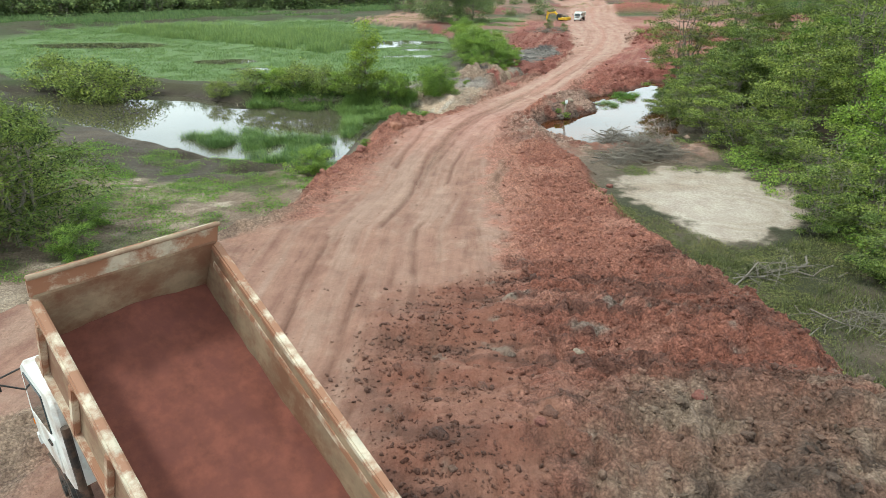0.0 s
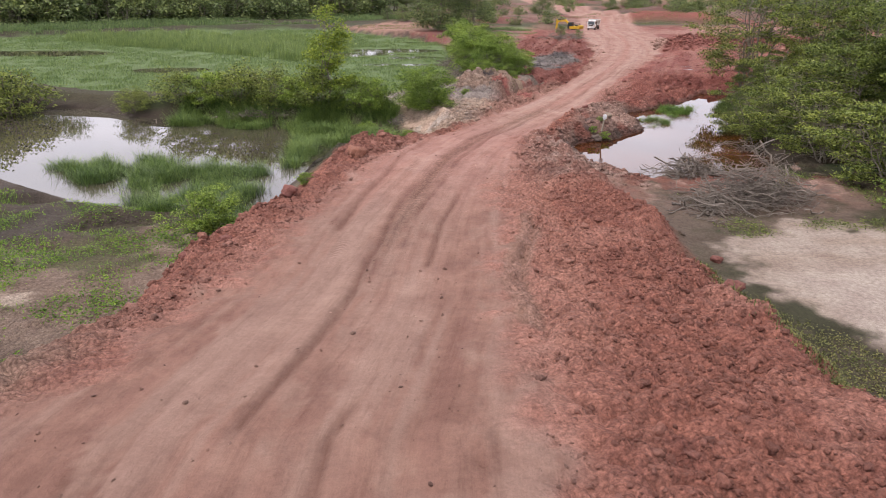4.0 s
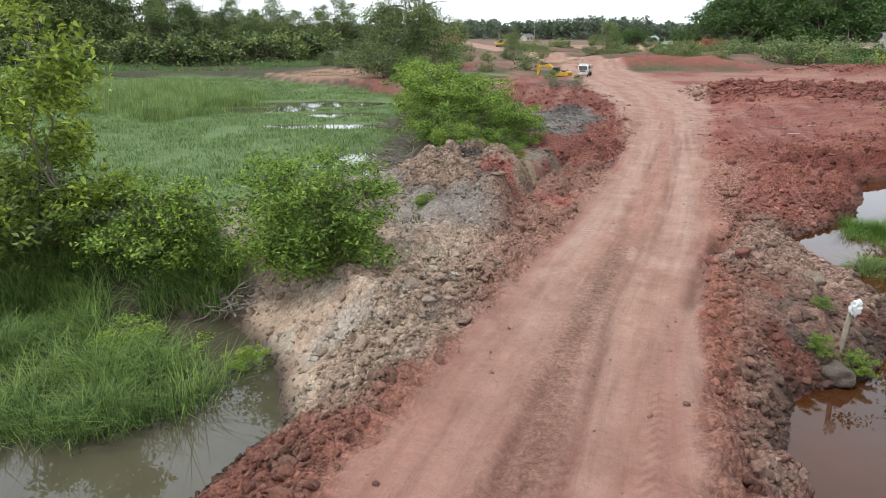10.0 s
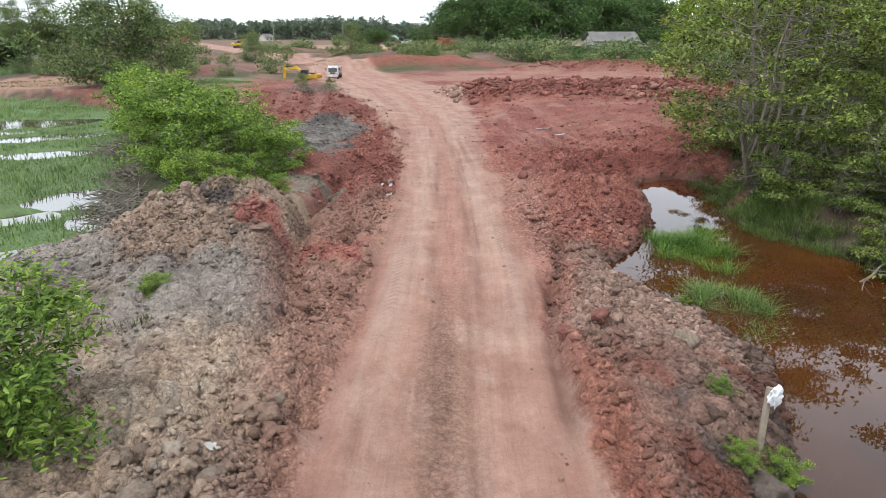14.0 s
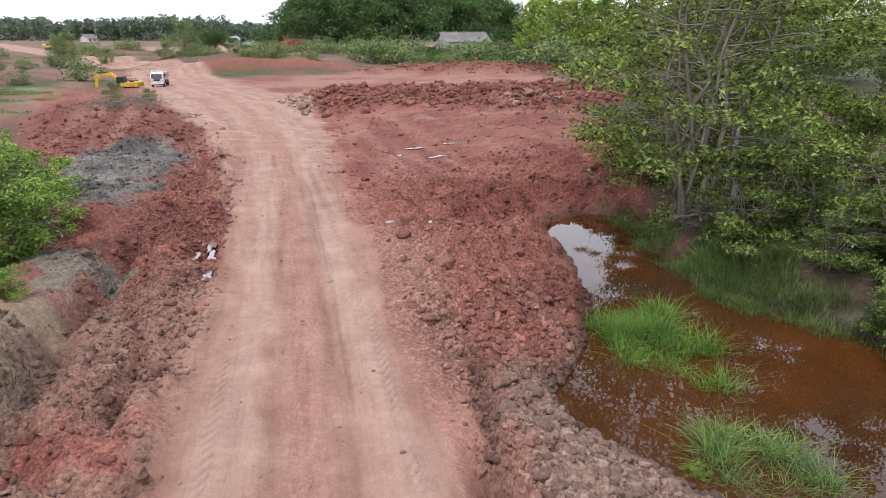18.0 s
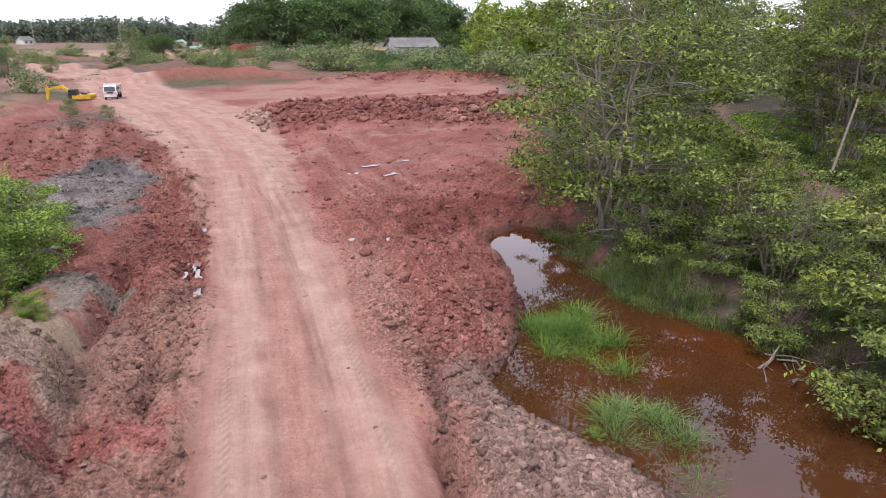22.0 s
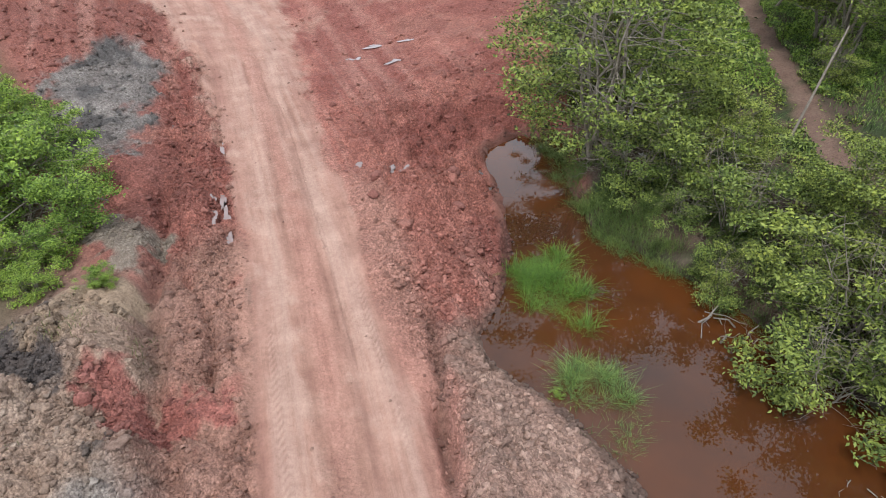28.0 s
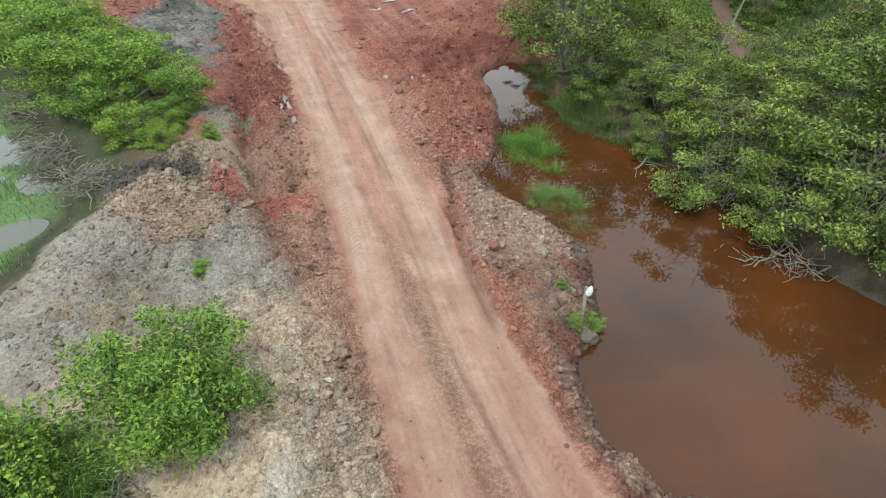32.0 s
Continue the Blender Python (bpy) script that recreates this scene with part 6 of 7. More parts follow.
scatter("tip_rubble", (-3, 11, 3, 20), 60000, lambda x, y, k: k["dark_tip"] * (0.45 + 0.5 * smooth(0.0, 0.8, fbm(x, 1.6 * y, 1.8, 3, 95))), 0.020, CLODS, "freshly tipped dark soil clods", 46, 0.12)
scatter("field_rubble", (5, 34, 56, 84), 90000, lambda x, y, k: np.clip(k["red_field"] + k["red_left"], 0, 1) * (1 - k["lane"]) * (0.12 + 0.8 * k["slope_r"] + 0.8 * k["verge"] + 0.5 * k["red_left"]), 0.024, CLODS, "scattered red clods on the levelled field", 47, 0.16)
scatter("mound_rubble", (22, 48, 72, 96), 42000, lambda x, y, k: smooth(0.1, 0.5, k["rubble"]) * 0.8, 0.062, STONY_CLODS, "coarse red rubble heaped in a long mound", 48, 0.28)
scatter("ridge_rubble", (44, 74, 98, 124), 9000, lambda x, y, k: smooth(0.08, 0.35, k["ridge"]), 0.07, CLODS, "coarse red rubble on a far ridge", 53, 0.36)
scatter("heap_rubble", (5, 24, 74, 150), 9000, lambda x, y, k: smooth(0.1, 0.4, np.maximum(k["heap_left"], k["heap_far"])), 0.05, CLODS, "coarse red rubble on a low heap", 49, 0.25)
scatter("lane_gravel", (-7, 24, 10, 80), 60000, lambda x, y, k: k["lane"] * 0.32 * (1 - 0.85 * k["rut"]), 0.013, STONY_CLODS, "fine red gravel on the packed lane", 50, 0.05)


# grass along the banks and on waste ground
grass("verge_tufts", [(0.5, 46), (4, 52), (6, 60), (3.5, 62), (0.8, 58), (-1.2, 52)], 1800, 0.16, 0.014, GRASS_DRY, "sparse dry tufts on bare clay", 33, 0.9, 1.4, None, 0.9, 0.12, 14)
grass("meadow_grass", [(3, 94), (9, 92), (13, 108), (14, 121), (6, 120), (2, 106)], 14000, 0.16, 0.04, MARSH_GRASS, "pale green grass patches between marsh and spoil", 56, 0.6, 3.5, None, 0.9, 0.3, 8)
grass("waste_grass", [(-14, 106), (18, 126), (56, 124), (70, 190), (20, 200), (-16, 150)], 34000, 0.16, 0.05, GRASS_DRY, "patches of rough grass on waste ground", 34, 0.75, 9.0, None, 0.9, 0.5, 10)
grass("wood_edge_grass", [(-96, 104), (-60, 106), (-44, 120), (-22, 126), (-6, 140), (-8, 156), (-60, 134), (-100, 118)], 44000, 0.5, 0.06, MARSH_GRASS, "rank green grass below the woodland", 35, 0.35, 6.0, None, 0.6, 0.4, 8)

for x, y, a, s in ((8.3, 47.1, 0, 0.16), (8.9, 46.9, 70, 0.2), (8.9, 48.0, 140, 0.12), (1.9, 54.4, 0, 0.2), (12.2, 52.0, 50, 0.12), (-1.4, 47.9, 0, 0.25)):
    plant("bush2", x, y, a, s, name="weed", label="small leafy green weed on bare clay", category="weed", group="weeds on bare clay")


# ---- vehicles ----
WHITE_PAINT = plain("chalky white paint", (0.72, 0.73, 0.71), 0.45, 0.0, 0.15, 2.0, (0.33, 0.22, 0.16), 0.35)
BED_STEEL = plain("worn cream paint on steel", (0.60, 0.52, 0.40), 0.6, 0.0, 0.35, 3.5, (0.30, 0.145, 0.085), 0.85)
BED_INSIDE = plain("scraped bare steel", (0.34, 0.25, 0.165), 0.6, 0.1, 0.4, 2.5, (0.20, 0.10, 0.06), 0.6)
BLACK_STEEL = plain("dusty black steel", (0.035, 0.032, 0.03), 0.55, 0.3, 0.3, 4.0, (0.16, 0.10, 0.07), 0.4)
RUBBER = plain("dusty tyre rubber", (0.028, 0.026, 0.025), 0.85, 0.0, 0.3, 5.0, (0.17, 0.09, 0.06), 0.5)
CHROME = plain("dull chrome", (0.55, 0.55, 0.55), 0.2, 1.0, 0.1, 5.0)
LAMP_GLASS = plain("clear lamp lens", (0.6, 0.62, 0.62), 0.12, 0.0, 0.1, 5.0)
AMBER = plain("amber lamp lens", (0.65, 0.22, 0.02), 0.2, 0.0, 0.1, 5.0)
PLATE = plain("pale metal plate", (0.7, 0.7, 0.68), 0.4, 0.0, 0.1, 9.0)
YELLOW = plain("yellow machine paint", (0.68, 0.42, 0.015), 0.42, 0.0, 0.18, 2.0, (0.35, 0.20, 0.08), 0.3)
SOIL_LOAD = plain("red soil load", (0.175, 0.056, 0.038), 0.95, 0.0, 0.35, 5.0, (0.135, 0.043, 0.032), 0.5)
ROOF_SHEET = plain("grey fibre cement roof", (0.150, 0.146, 0.142), 0.8, 0.0, 0.25, 0.6, (0.22, 0.20, 0.18), 0.5)
PLASTER = plain("weathered white plaster", (0.62, 0.60, 0.55), 0.85, 0.0, 0.2, 0.8, (0.35, 0.29, 0.22), 0.35)
TIMBER = plain("grey weathered timber", (0.30, 0.25, 0.19), 0.85, 0.0, 0.35, 5.0)
CONCRETE = plain("stained concrete", (0.36, 0.34, 0.30), 0.9, 0.0, 0.25, 5.0, (0.18, 0.15, 0.12), 0.5)
SCRAP = plain("dusty plastic scrap", (0.48, 0.46, 0.43), 0.5, 0.0, 0.3, 6.0)
BAG = plain("thin white plastic bag", (0.78, 0.79, 0.80), 0.35, 0.0, 0.08, 4.0)
ORANGE = plain("orange machine paint", (0.70, 0.16, 0.03), 0.5, 0.0, 0.2, 2.0)
TEAL = plain("pale green machine paint", (0.42, 0.62, 0.56), 0.5, 0.0, 0.2, 2.0)
RUST_RED = plain("rusty red sheet", (0.26, 0.08, 0.05), 0.75, 0.1, 0.35, 2.0)


def glass_material():
    m, n, l, p = material("dark window glass")
    p.inputs["Base Color"].default_value = (0.03, 0.04, 0.045, 1)
    p.inputs["Roughness"].default_value, p.inputs["IOR"].default_value = 0.04, 1.5
    p.inputs["Coat Weight"].default_value = 0.3
    return m


GLASS = glass_material()


def wheel(parent, x, y, r=0.42, w=0.24, name="wheel"):
    hub = new(name)
    hub.parent = parent
    hub.location = (x, y, r)
    bm = rod((-w / 2, 0, 0), (w / 2, 0, 0), r, sides=28)
    bmesh.ops.bevel(bm, geom=[e for e in bm.edges if len(e.link_faces) == 2 and e.calc_face_angle(0) > 1], offset=0.05, segments=2, affect="EDGES")
    part("tyre", bm, RUBBER, hub, "dusty black tyre")
    bm = rod((-w / 2 - 0.006, 0, 0), (w / 2 + 0.006, 0, 0), r * 0.55, sides=20)
    rod((-w / 2 - 0.04, 0, 0), (w / 2 + 0.04, 0, 0), r * 0.2, sides=12, bm=bm)
    for i in range(6):
        a = i * math.pi / 3
        rod((-w / 2 - 0.025, math.cos(a) * r * 0.36, math.sin(a) * r * 0.36), (w / 2 + 0.025, math.cos(a) * r * 0.36, math.sin(a) * r * 0.36), 0.018, sides=6, bm=bm)
    part("rim", bm, BLACK_STEEL, hub)
    return hub


def soil_mesh(w, l, h0, h1, seed):
    """A load that lies against the walls with a lumpy top."""
    nx, ny = 40, 80
    X, Y = np.meshgrid(np.linspace(-w / 2, w / 2, nx), np.linspace(0.02, l - 0.02, ny))
    x, y = X.ravel(), Y.ravel()
    z = h0 + (h1 - h0) * y / l + 0.05 * fbm(x, y, 0.7, 4, seed) + 0.018 * fbm(x, y, 0.16, 3, seed + 5) + 0.10 * hump(x, y, 0.1, l, w * 0.5, 0.5)
    i = (np.arange(ny - 1)[:, None] * nx + np.arange(nx - 1)[None]).ravel()
    return quick_mesh("soil_load", np.c_[x, y, z], np.c_[i, i + 1, i + nx + 1, i + nx], SOIL_LOAD, True)


def dump_truck(m, label, lifted, loaded, bed_mat, bed_in):
    """A light six-wheeled tipper. Its origin is on the ground under the hinge at the tail; it heads along y."""
    t = thing("dump_truck", m, label, "truck")
    W, L, H = 1.98, 4.6, 1.2
    part("chassis", box((0.16, 6.6, 0.2), (-0.38, 2.8, 0.85), 0.02, bm=box((0.16, 6.6, 0.2), (0.38, 2.8, 0.85), 0.02)), BLACK_STEEL, t)
    for y in (0.2, 1.6, 3.1, 4.4):
        part("cross_member", box((0.7, 0.1, 0.14), (0, y, 0.85), 0.01), BLACK_STEEL, t)
    for x in (-0.86, -0.6, 0.6, 0.86):
        wheel(t, x, 0.85)
    for x in (-0.82, 0.82):
        wheel(t, x, 5.35)
    part("axle", rod((-0.8, 0.85, 0.42), (0.8, 0.85, 0.42), 0.07), BLACK_STEEL, t)
    part("axle", rod((-0.8, 5.35, 0.42), (0.8, 5.35, 0.42), 0.06), BLACK_STEEL, t)
    part("fuel_tank", box((0.4, 0.9, 0.4), (-0.72, 3.0, 0.75), 0.06), BLACK_STEEL, t)
    part("tool_box", box((0.4, 0.7, 0.4), (0.72, 3.0, 0.75), 0.03), BLACK_STEEL, t)
    part("mudguard", box((0.5, 1.1, 0.03), (-0.74, 0.85, 0.95), 0.01), BLACK_STEEL, t)
    part("mudguard", box((0.5, 1.1, 0.03), (0.74, 0.85, 0.95), 0.01), BLACK_STEEL, t)
    # cab
    cab = part("cab", prism([(4.78, 0.75), (6.42, 0.75), (6.50, 1.35), (6.30, 2.15), (6.05, 2.32), (4.92, 2.34), (4.78, 2.2)], 1.84, bevel=0.05), WHITE_PAINT, t, "white painted tilting cab")
    part("windscreen", moved(box((1.56, 0.03, 0.74), (0, 0, 0), 0.01), pose(0, 6.425, 1.76, 14)), GLASS, cab)
    for x in (-1, 1):
        part("side_window", moved(prism([(5.25, 1.5), (6.18, 1.42), (6.08, 2.12), (5.25, 2.14)], 0.03, bevel=0.004), pose(x * 0.925, 0, 0)), GLASS, cab)
        d = part("door", moved(prism([(5.18, 0.85), (6.22, 0.85), (6.26, 1.38), (5.18, 1.44)], 0.03, bevel=0.006), pose(x * 0.928, 0, 0)), WHITE_PAINT, cab)
        part("handle", box((0.03, 0.16, 0.04), (x * 0.955, 5.35, 1.32), 0.008), BLACK_STEEL, d)
        lamp = part("headlight", box((0.3, 0.06, 0.16), (x * 0.66, 6.5, 1.02), 0.02), LAMP_GLASS, cab)
        part("indicator", box((0.12, 0.05, 0.14), (x * 0.87, 6.48, 1.02), 0.02), AMBER, lamp)
        arm = part("mirror_arm", rod((x * 0.92, 6.2, 1.75), (x * 1.28, 6.36, 1.95), 0.014, bm=rod((x * 0.92, 6.25, 2.1), (x * 1.28, 6.36, 1.98), 0.014)), BLACK_STEEL, cab)
        part("mirror", box((0.2, 0.07, 0.34), (x * 1.3, 6.36, 1.92), 0.03), CHROME if x > 0 else BLACK_STEEL, arm, "dark backed wing mirror")
        part("step", box((0.22, 0.5, 0.05), (x * 0.82, 5.95, 0.55), 0.01), BLACK_STEEL, cab)
    part("grille", box((1.0, 0.05, 0.26), (0, 6.5, 1.2), 0.02), BLACK_STEEL, cab)
    part("bumper", box((1.86, 0.2, 0.28), (0, 6.5, 0.68), 0.05), WHITE_PAINT, t)
    part("number_plate", box((0.42, 0.02, 0.14), (0, 6.61, 0.66), 0.004), PLATE, t)
    for x in (-0.5, 0.25):
        part("wiper", rod((x, 6.54, 1.42), (x + 0.42, 6.46, 1.62), 0.008, sides=6), BLACK_STEEL, cab)
    # tipping bed, turned about the hinge
    bed = new("tipping_bed")
    bed.parent = t
    bed.matrix_basis = pose(0, 0, 1.12, lifted)
    part("floor_plate", box((W - 0.08, L, 0.07), (0, L / 2, 0.03), 0.01), bed_in, bed)
    for x in (-1, 1):
        side = part("side_wall", box((0.05, L - 0.1, H - 0.12), (x * (W / 2 - 0.03), L / 2, H / 2 - 0.03), 0.008), bed_in, bed, "scraped steel side wall")
        part("top_rail", box((0.11, L - 0.02, 0.11), (x * (W / 2), L / 2, H - 0.08), 0.02), bed_mat, side)
        for i in range(6):
            part("rib", box((0.07, 0.09, H - 0.2), (x * (W / 2 + 0.03), 0.25 + i * (L - 0.5) / 5, H / 2 - 0.06), 0.012), bed_mat, side)
        part("lower_rail", box((0.08, L - 0.04, 0.10), (x * (W / 2 + 0.02), L / 2, 0.08), 0.015), bed_mat, side)
        part("chafe_strip", box((0.012, L - 0.3, 0.10), (x * (W / 2 - 0.062), L / 2, H - 0.26), 0.003), bed_mat, side)
    head = part("headboard", box((W, 0.05, H + 0.02), (0, L - 0.02, H / 2), 0.008), bed_in, bed, "steel headboard scraped bare below")
    part("headboard_lip", moved(box((W + 0.06, 0.05, 0.30), (0, 0, 0), 0.012), pose(0, L + 0.02, H + 0.11, -10)), bed_mat, head, "chipped cream painted upper lip")
    part("lip_bar", rod((-W / 2 - 0.03, L + 0.0, H + 0.27), (W / 2 + 0.03, L + 0.0, H + 0.27), 0.028), BED_INSIDE, head)
    for x in (-0.6, 0, 0.6):
        part("stiffener", box((0.1, 0.08, H), (x, L + 0.05, H / 2), 0.012), bed_mat, head)
    tail = part("tailgate", box((W - 0.02, 0.05, H - 0.15), (0, 0.0, H / 2 - 0.02), 0.01), bed_mat, bed)
    for x in (-0.66, 0, 0.66):
        part("rib", box((0.1, 0.05, H - 0.2), (x, -0.05, H / 2 - 0.02), 0.01), bed_mat, tail)
    for x in (-0.4, 0.4):
        part("bed_beam", box((0.12, L - 0.2, 0.14), (x, L / 2, -0.08), 0.015), BLACK_STEEL, bed)
    if loaded:
        part_mesh("soil_load", soil_mesh(W - 0.1, L, 0.42, 0.38, 301), bed, "levelled load of red soil")
    if lifted > 1:
        a = Vector((0, 3.3, 0.95))
        b = Vector((0, 3.4 * math.cos(radians(lifted)), 1.05 + 3.4 * math.sin(radians(lifted))))
        ram = part("tipping_ram", rod(a, (a + b) / 2, 0.09), BLACK_STEEL, t)
        part("ram_rod", rod((a + b) / 2, b, 0.06), CHROME, ram)
    part("exhaust_pipe", rod((-0.86, 4.62, 0.9), (-0.86, 4.62, 1.95), 0.055, sides=12), BLACK_STEEL, t)
    return t


def ground_at(x, y):
    return float(land(np.array([float(x)]), np.array([float(y)]))[0])


HINGE = (-1.02, 4.07)
dump_truck(pose(*HINGE, 2.72, 0, 0, 45), "white tipper with a raised worn bed of red soil", 29, True, BED_STEEL, BED_INSIDE)
dump_truck(pose(23.9, 118.6, ground_at(23.5, 116.0) - 0.05, 0, 0, 157) @ Matrix.Scale(0.60, 4), "small white tipper truck facing along the red road", 0, False, WHITE_PAINT, BED_INSIDE)


def excavator(m, label, paint, boom_up=0.0, scale=1.0):
    """A tracked excavator that reaches along y, at rest."""
    e = thing("excavator", m @ Matrix.Scale(scale, 4), label, "excavator")
    for x in (-1, 1):
        track = part("track", prism([(-1.7, 0.25), (-1.45, 0.0), (1.45, 0.0), (1.7, 0.25), (1.75, 0.55), (1.5, 0.82), (-1.5, 0.82), (-1.75, 0.55)], 0.5, bevel=0.03), BLACK_STEEL, e, "muddy steel crawler track")
        track.location.x = x * 1.05
        for i in range(13):
            part("track_shoe", box((0.54, 0.09, 0.05), (0, -1.44 + i * 0.24, 0.84), 0.008), BLACK_STEEL, track)
    part("undercarriage", box((1.7, 1.6, 0.4), (0, 0, 0.62), 0.05), BLACK_STEEL, e)
    part("slew_ring", rod((0, 0, 0.8), (0, 0, 1.05), 0.6, sides=24), BLACK_STEEL, e)
    house = part("house", box((2.45, 2.5, 0.75), (0, -0.55, 1.45), 0.07), paint, e, "yellow painted machine body" if paint is YELLOW else "")
    part("counterweight", prism([(-2.35, 1.1), (-1.75, 1.08), (-1.75, 2.02), (-2.2, 2.0), (-2.42, 1.7)], 2.45, bevel=0.07), paint, house)
    part("engine_hood", box((1.4, 1.2, 0.3), (0.35, -1.1, 1.96), 0.06), BLACK_STEEL, house)
    part("exhaust", rod((0.7, -1.3, 2.1), (0.7, -1.3, 2.5), 0.06), BLACK_STEEL, house)
    cab = part("cab", prism([(-0.2, 1.1), (1.25, 1.1), (1.42, 1.6), (1.15, 2.75), (-0.15, 2.8)], 0.98, bevel=0.06), BLACK_STEEL, e, "dark cab with large windows")
    cab.location.x = -0.7
    part("windscreen", moved(box((0.82, 0.03, 1.0), (0, 0, 0), 0.008), pose(0, 1.31, 2.15, 13)), GLASS, cab)
    for x in (-0.5, 0.5):
        part("side_window", moved(prism([(0.0, 1.7), (1.2, 1.7), (1.06, 2.6), (0.0, 2.62)], 0.03, bevel=0.004), pose(x, 0, 0)), GLASS, cab)
    part("handrail", rod((1.15, -0.2, 1.85), (1.15, 0.6, 2.25), 0.025, bm=rod((1.15, 0.6, 2.25), (1.15, 0.6, 1.85), 0.025)), BLACK_STEEL, house)
    up = radians(boom_up)

    def turned(y, z):
        return 0.5 + (y - 0.5) * math.cos(up) - (z - 1.5) * math.sin(up), 1.5 + (y - 0.5) * math.sin(up) + (z - 1.5) * math.cos(up)
    boom = part("boom", prism([turned(*p) for p in ((0.4, 1.3), (0.7, 1.25), (2.6, 2.95), (5.2, 2.7), (5.2, 3.0), (2.45, 3.5), (0.4, 1.75))], 0.42, bevel=0.04), paint, e)
    tip = turned(5.1, 2.85)
    stick_end = (tip[0] + 0.15, tip[1] - 2.5)
    part("arm", prism([(tip[0] - 0.1, tip[1] + 0.7), (tip[0] + 0.25, tip[1] + 0.6), (stick_end[0] + 0.2, stick_end[1]), (stick_end[0] - 0.1, stick_end[1]), (tip[0] - 0.35, tip[1] - 0.2)], 0.32, bevel=0.03), paint, e)
    part("bucket", prism([(stick_end[0] + 0.3, stick_end[1] + 0.1), (stick_end[0] + 0.2, stick_end[1] - 0.75), (stick_end[0] - 0.45, stick_end[1] - 0.95), (stick_end[0] - 0.95, stick_end[1] - 0.5), (stick_end[0] - 0.4, stick_end[1] - 0.55), (stick_end[0] - 0.2, stick_end[1] + 0.05)], 1.0, bevel=0.03), BLACK_STEEL, e)
    for x in (-0.28, 0.28):
        a = Vector((x, 0.9, 1.3))
        q = turned(2.2, 2.75)
        ram = part("boom_ram", rod(a, (a + Vector((x, *q))) / 2, 0.09), BLACK_STEEL, boom)
        part("ram_rod", rod((a + Vector((x, *q))) / 2, (x, *q), 0.05), CHROME, ram)
    q = turned(3.0, 3.55)
    part("arm_ram", rod((0, *q), (0, tip[0] - 0.05, tip[1] + 0.62), 0.08), BLACK_STEEL, boom)
    return e


excavator(pose(20.4, 118.0, ground_at(20.4, 118.0) - 0.45, 0, 0, 52), "yellow crawler excavator with its boom raised beside the road", YELLOW, -2.0, 0.56)
excavator(pose(86, 254, 0.0, 0, 0, 60), "pale green excavator far off on bare ground", TEAL, 0.0, 1.1)
excavator(pose(99, 258, 0.0, 0, 0, -70), "orange excavator far off on bare ground", ORANGE, -6.0, 1.1)
excavator(pose(34, 262, 0.0, 0, 0, -80), "weathered yellow excavator far off by a spoil heap", YELLOW, -6.0, 0.8)


# ---- buildings far off ----
def gable_house(m, w, d, wall_h, roof_h, label, wall_mat, roof_mat, openings=2):
    h = thing("house", m, label, "house")
    part("wall", box((w, d, wall_h), (0, 0, wall_h / 2), 0.02), wall_mat, h)
    part("gable", prism([(-d / 2, wall_h), (d / 2, wall_h), (0, wall_h + roof_h - 0.1)], w - 0.1, bevel=0), wall_mat, h)
    slope = math.hypot(d / 2 + 0.6, roof_h)
    a = math.degrees(math.atan2(roof_h, d / 2))
    for s in (-1, 1):
        roof = part("roof", moved(box((w + 1.2, slope + 0.3, 0.08), (0, 0, 0), 0.01), pose(0, s * (d / 4 + 0.2), wall_h + roof_h / 2 + 0.02, -s * a)), roof_mat, h)
        for i in range(9):
            part("sheet_ridge", moved(box((0.06, slope + 0.3, 0.05), (-w / 2 - 0.4 + i * (w + 0.8) / 8, 0, 0.05), 0.008), pose(0, s * (d / 4 + 0.2), wall_h + roof_h / 2 + 0.02, -s * a)), roof_mat, roof)
    for i in range(openings):
        win = part("window", box((1.0, 0.08, 0.9), (-w / 4 + i * w / 2, -d / 2 - 0.01, wall_h * 0.55), 0.01), TIMBER, h)
        part("pane", box((0.86, 0.05, 0.76), (-w / 4 + i * w / 2, -d / 2 - 0.04, wall_h * 0.55), 0.005), GLASS, win)
    return h


gable_house(pose(107.5, 174, 0.2, 0, 0, -20), 10.5, 8, 2.7, 1.9, "low pale house with a grey gabled roof among trees", PLASTER, ROOF_SHEET)
gable_house(pose(15, 236, 0.0, 0, 0, 25), 3.4, 4.0, 2.2, 1.5, "small whitewashed hut with a rust red roof", PLASTER, RUST_RED, 1)
gable_house(pose(70, 410, 0.0, 0, 0, 30), 5, 5, 2.2, 1.5, "distant pale gabled house before the woods", PLASTER, ROOF_SHEET)


def shed(m):
    s = thing("scrap_machine", m, "rusty red machine body parked under umbrella trees", "machine")
    part("body", box((3.0, 5.0, 2.4), (0, 0, 2.0), 0.08), RUST_RED, s)
    part("cab", box((2.6, 1.6, 2.0), (0, 3.4, 1.7), 0.1), RUST_RED, s)
    part("chassis", box((2.2, 7.0, 0.4), (0, 0.6, 0.7), 0.04), BLACK_STEEL, s)
    for x in (-1.2, 1.2):
        for y in (-1.8, 3.4):
            wheel(s, x, y, 0.55, 0.35)


shed(pose(79, 204, 0.0, 0, 0, 110))


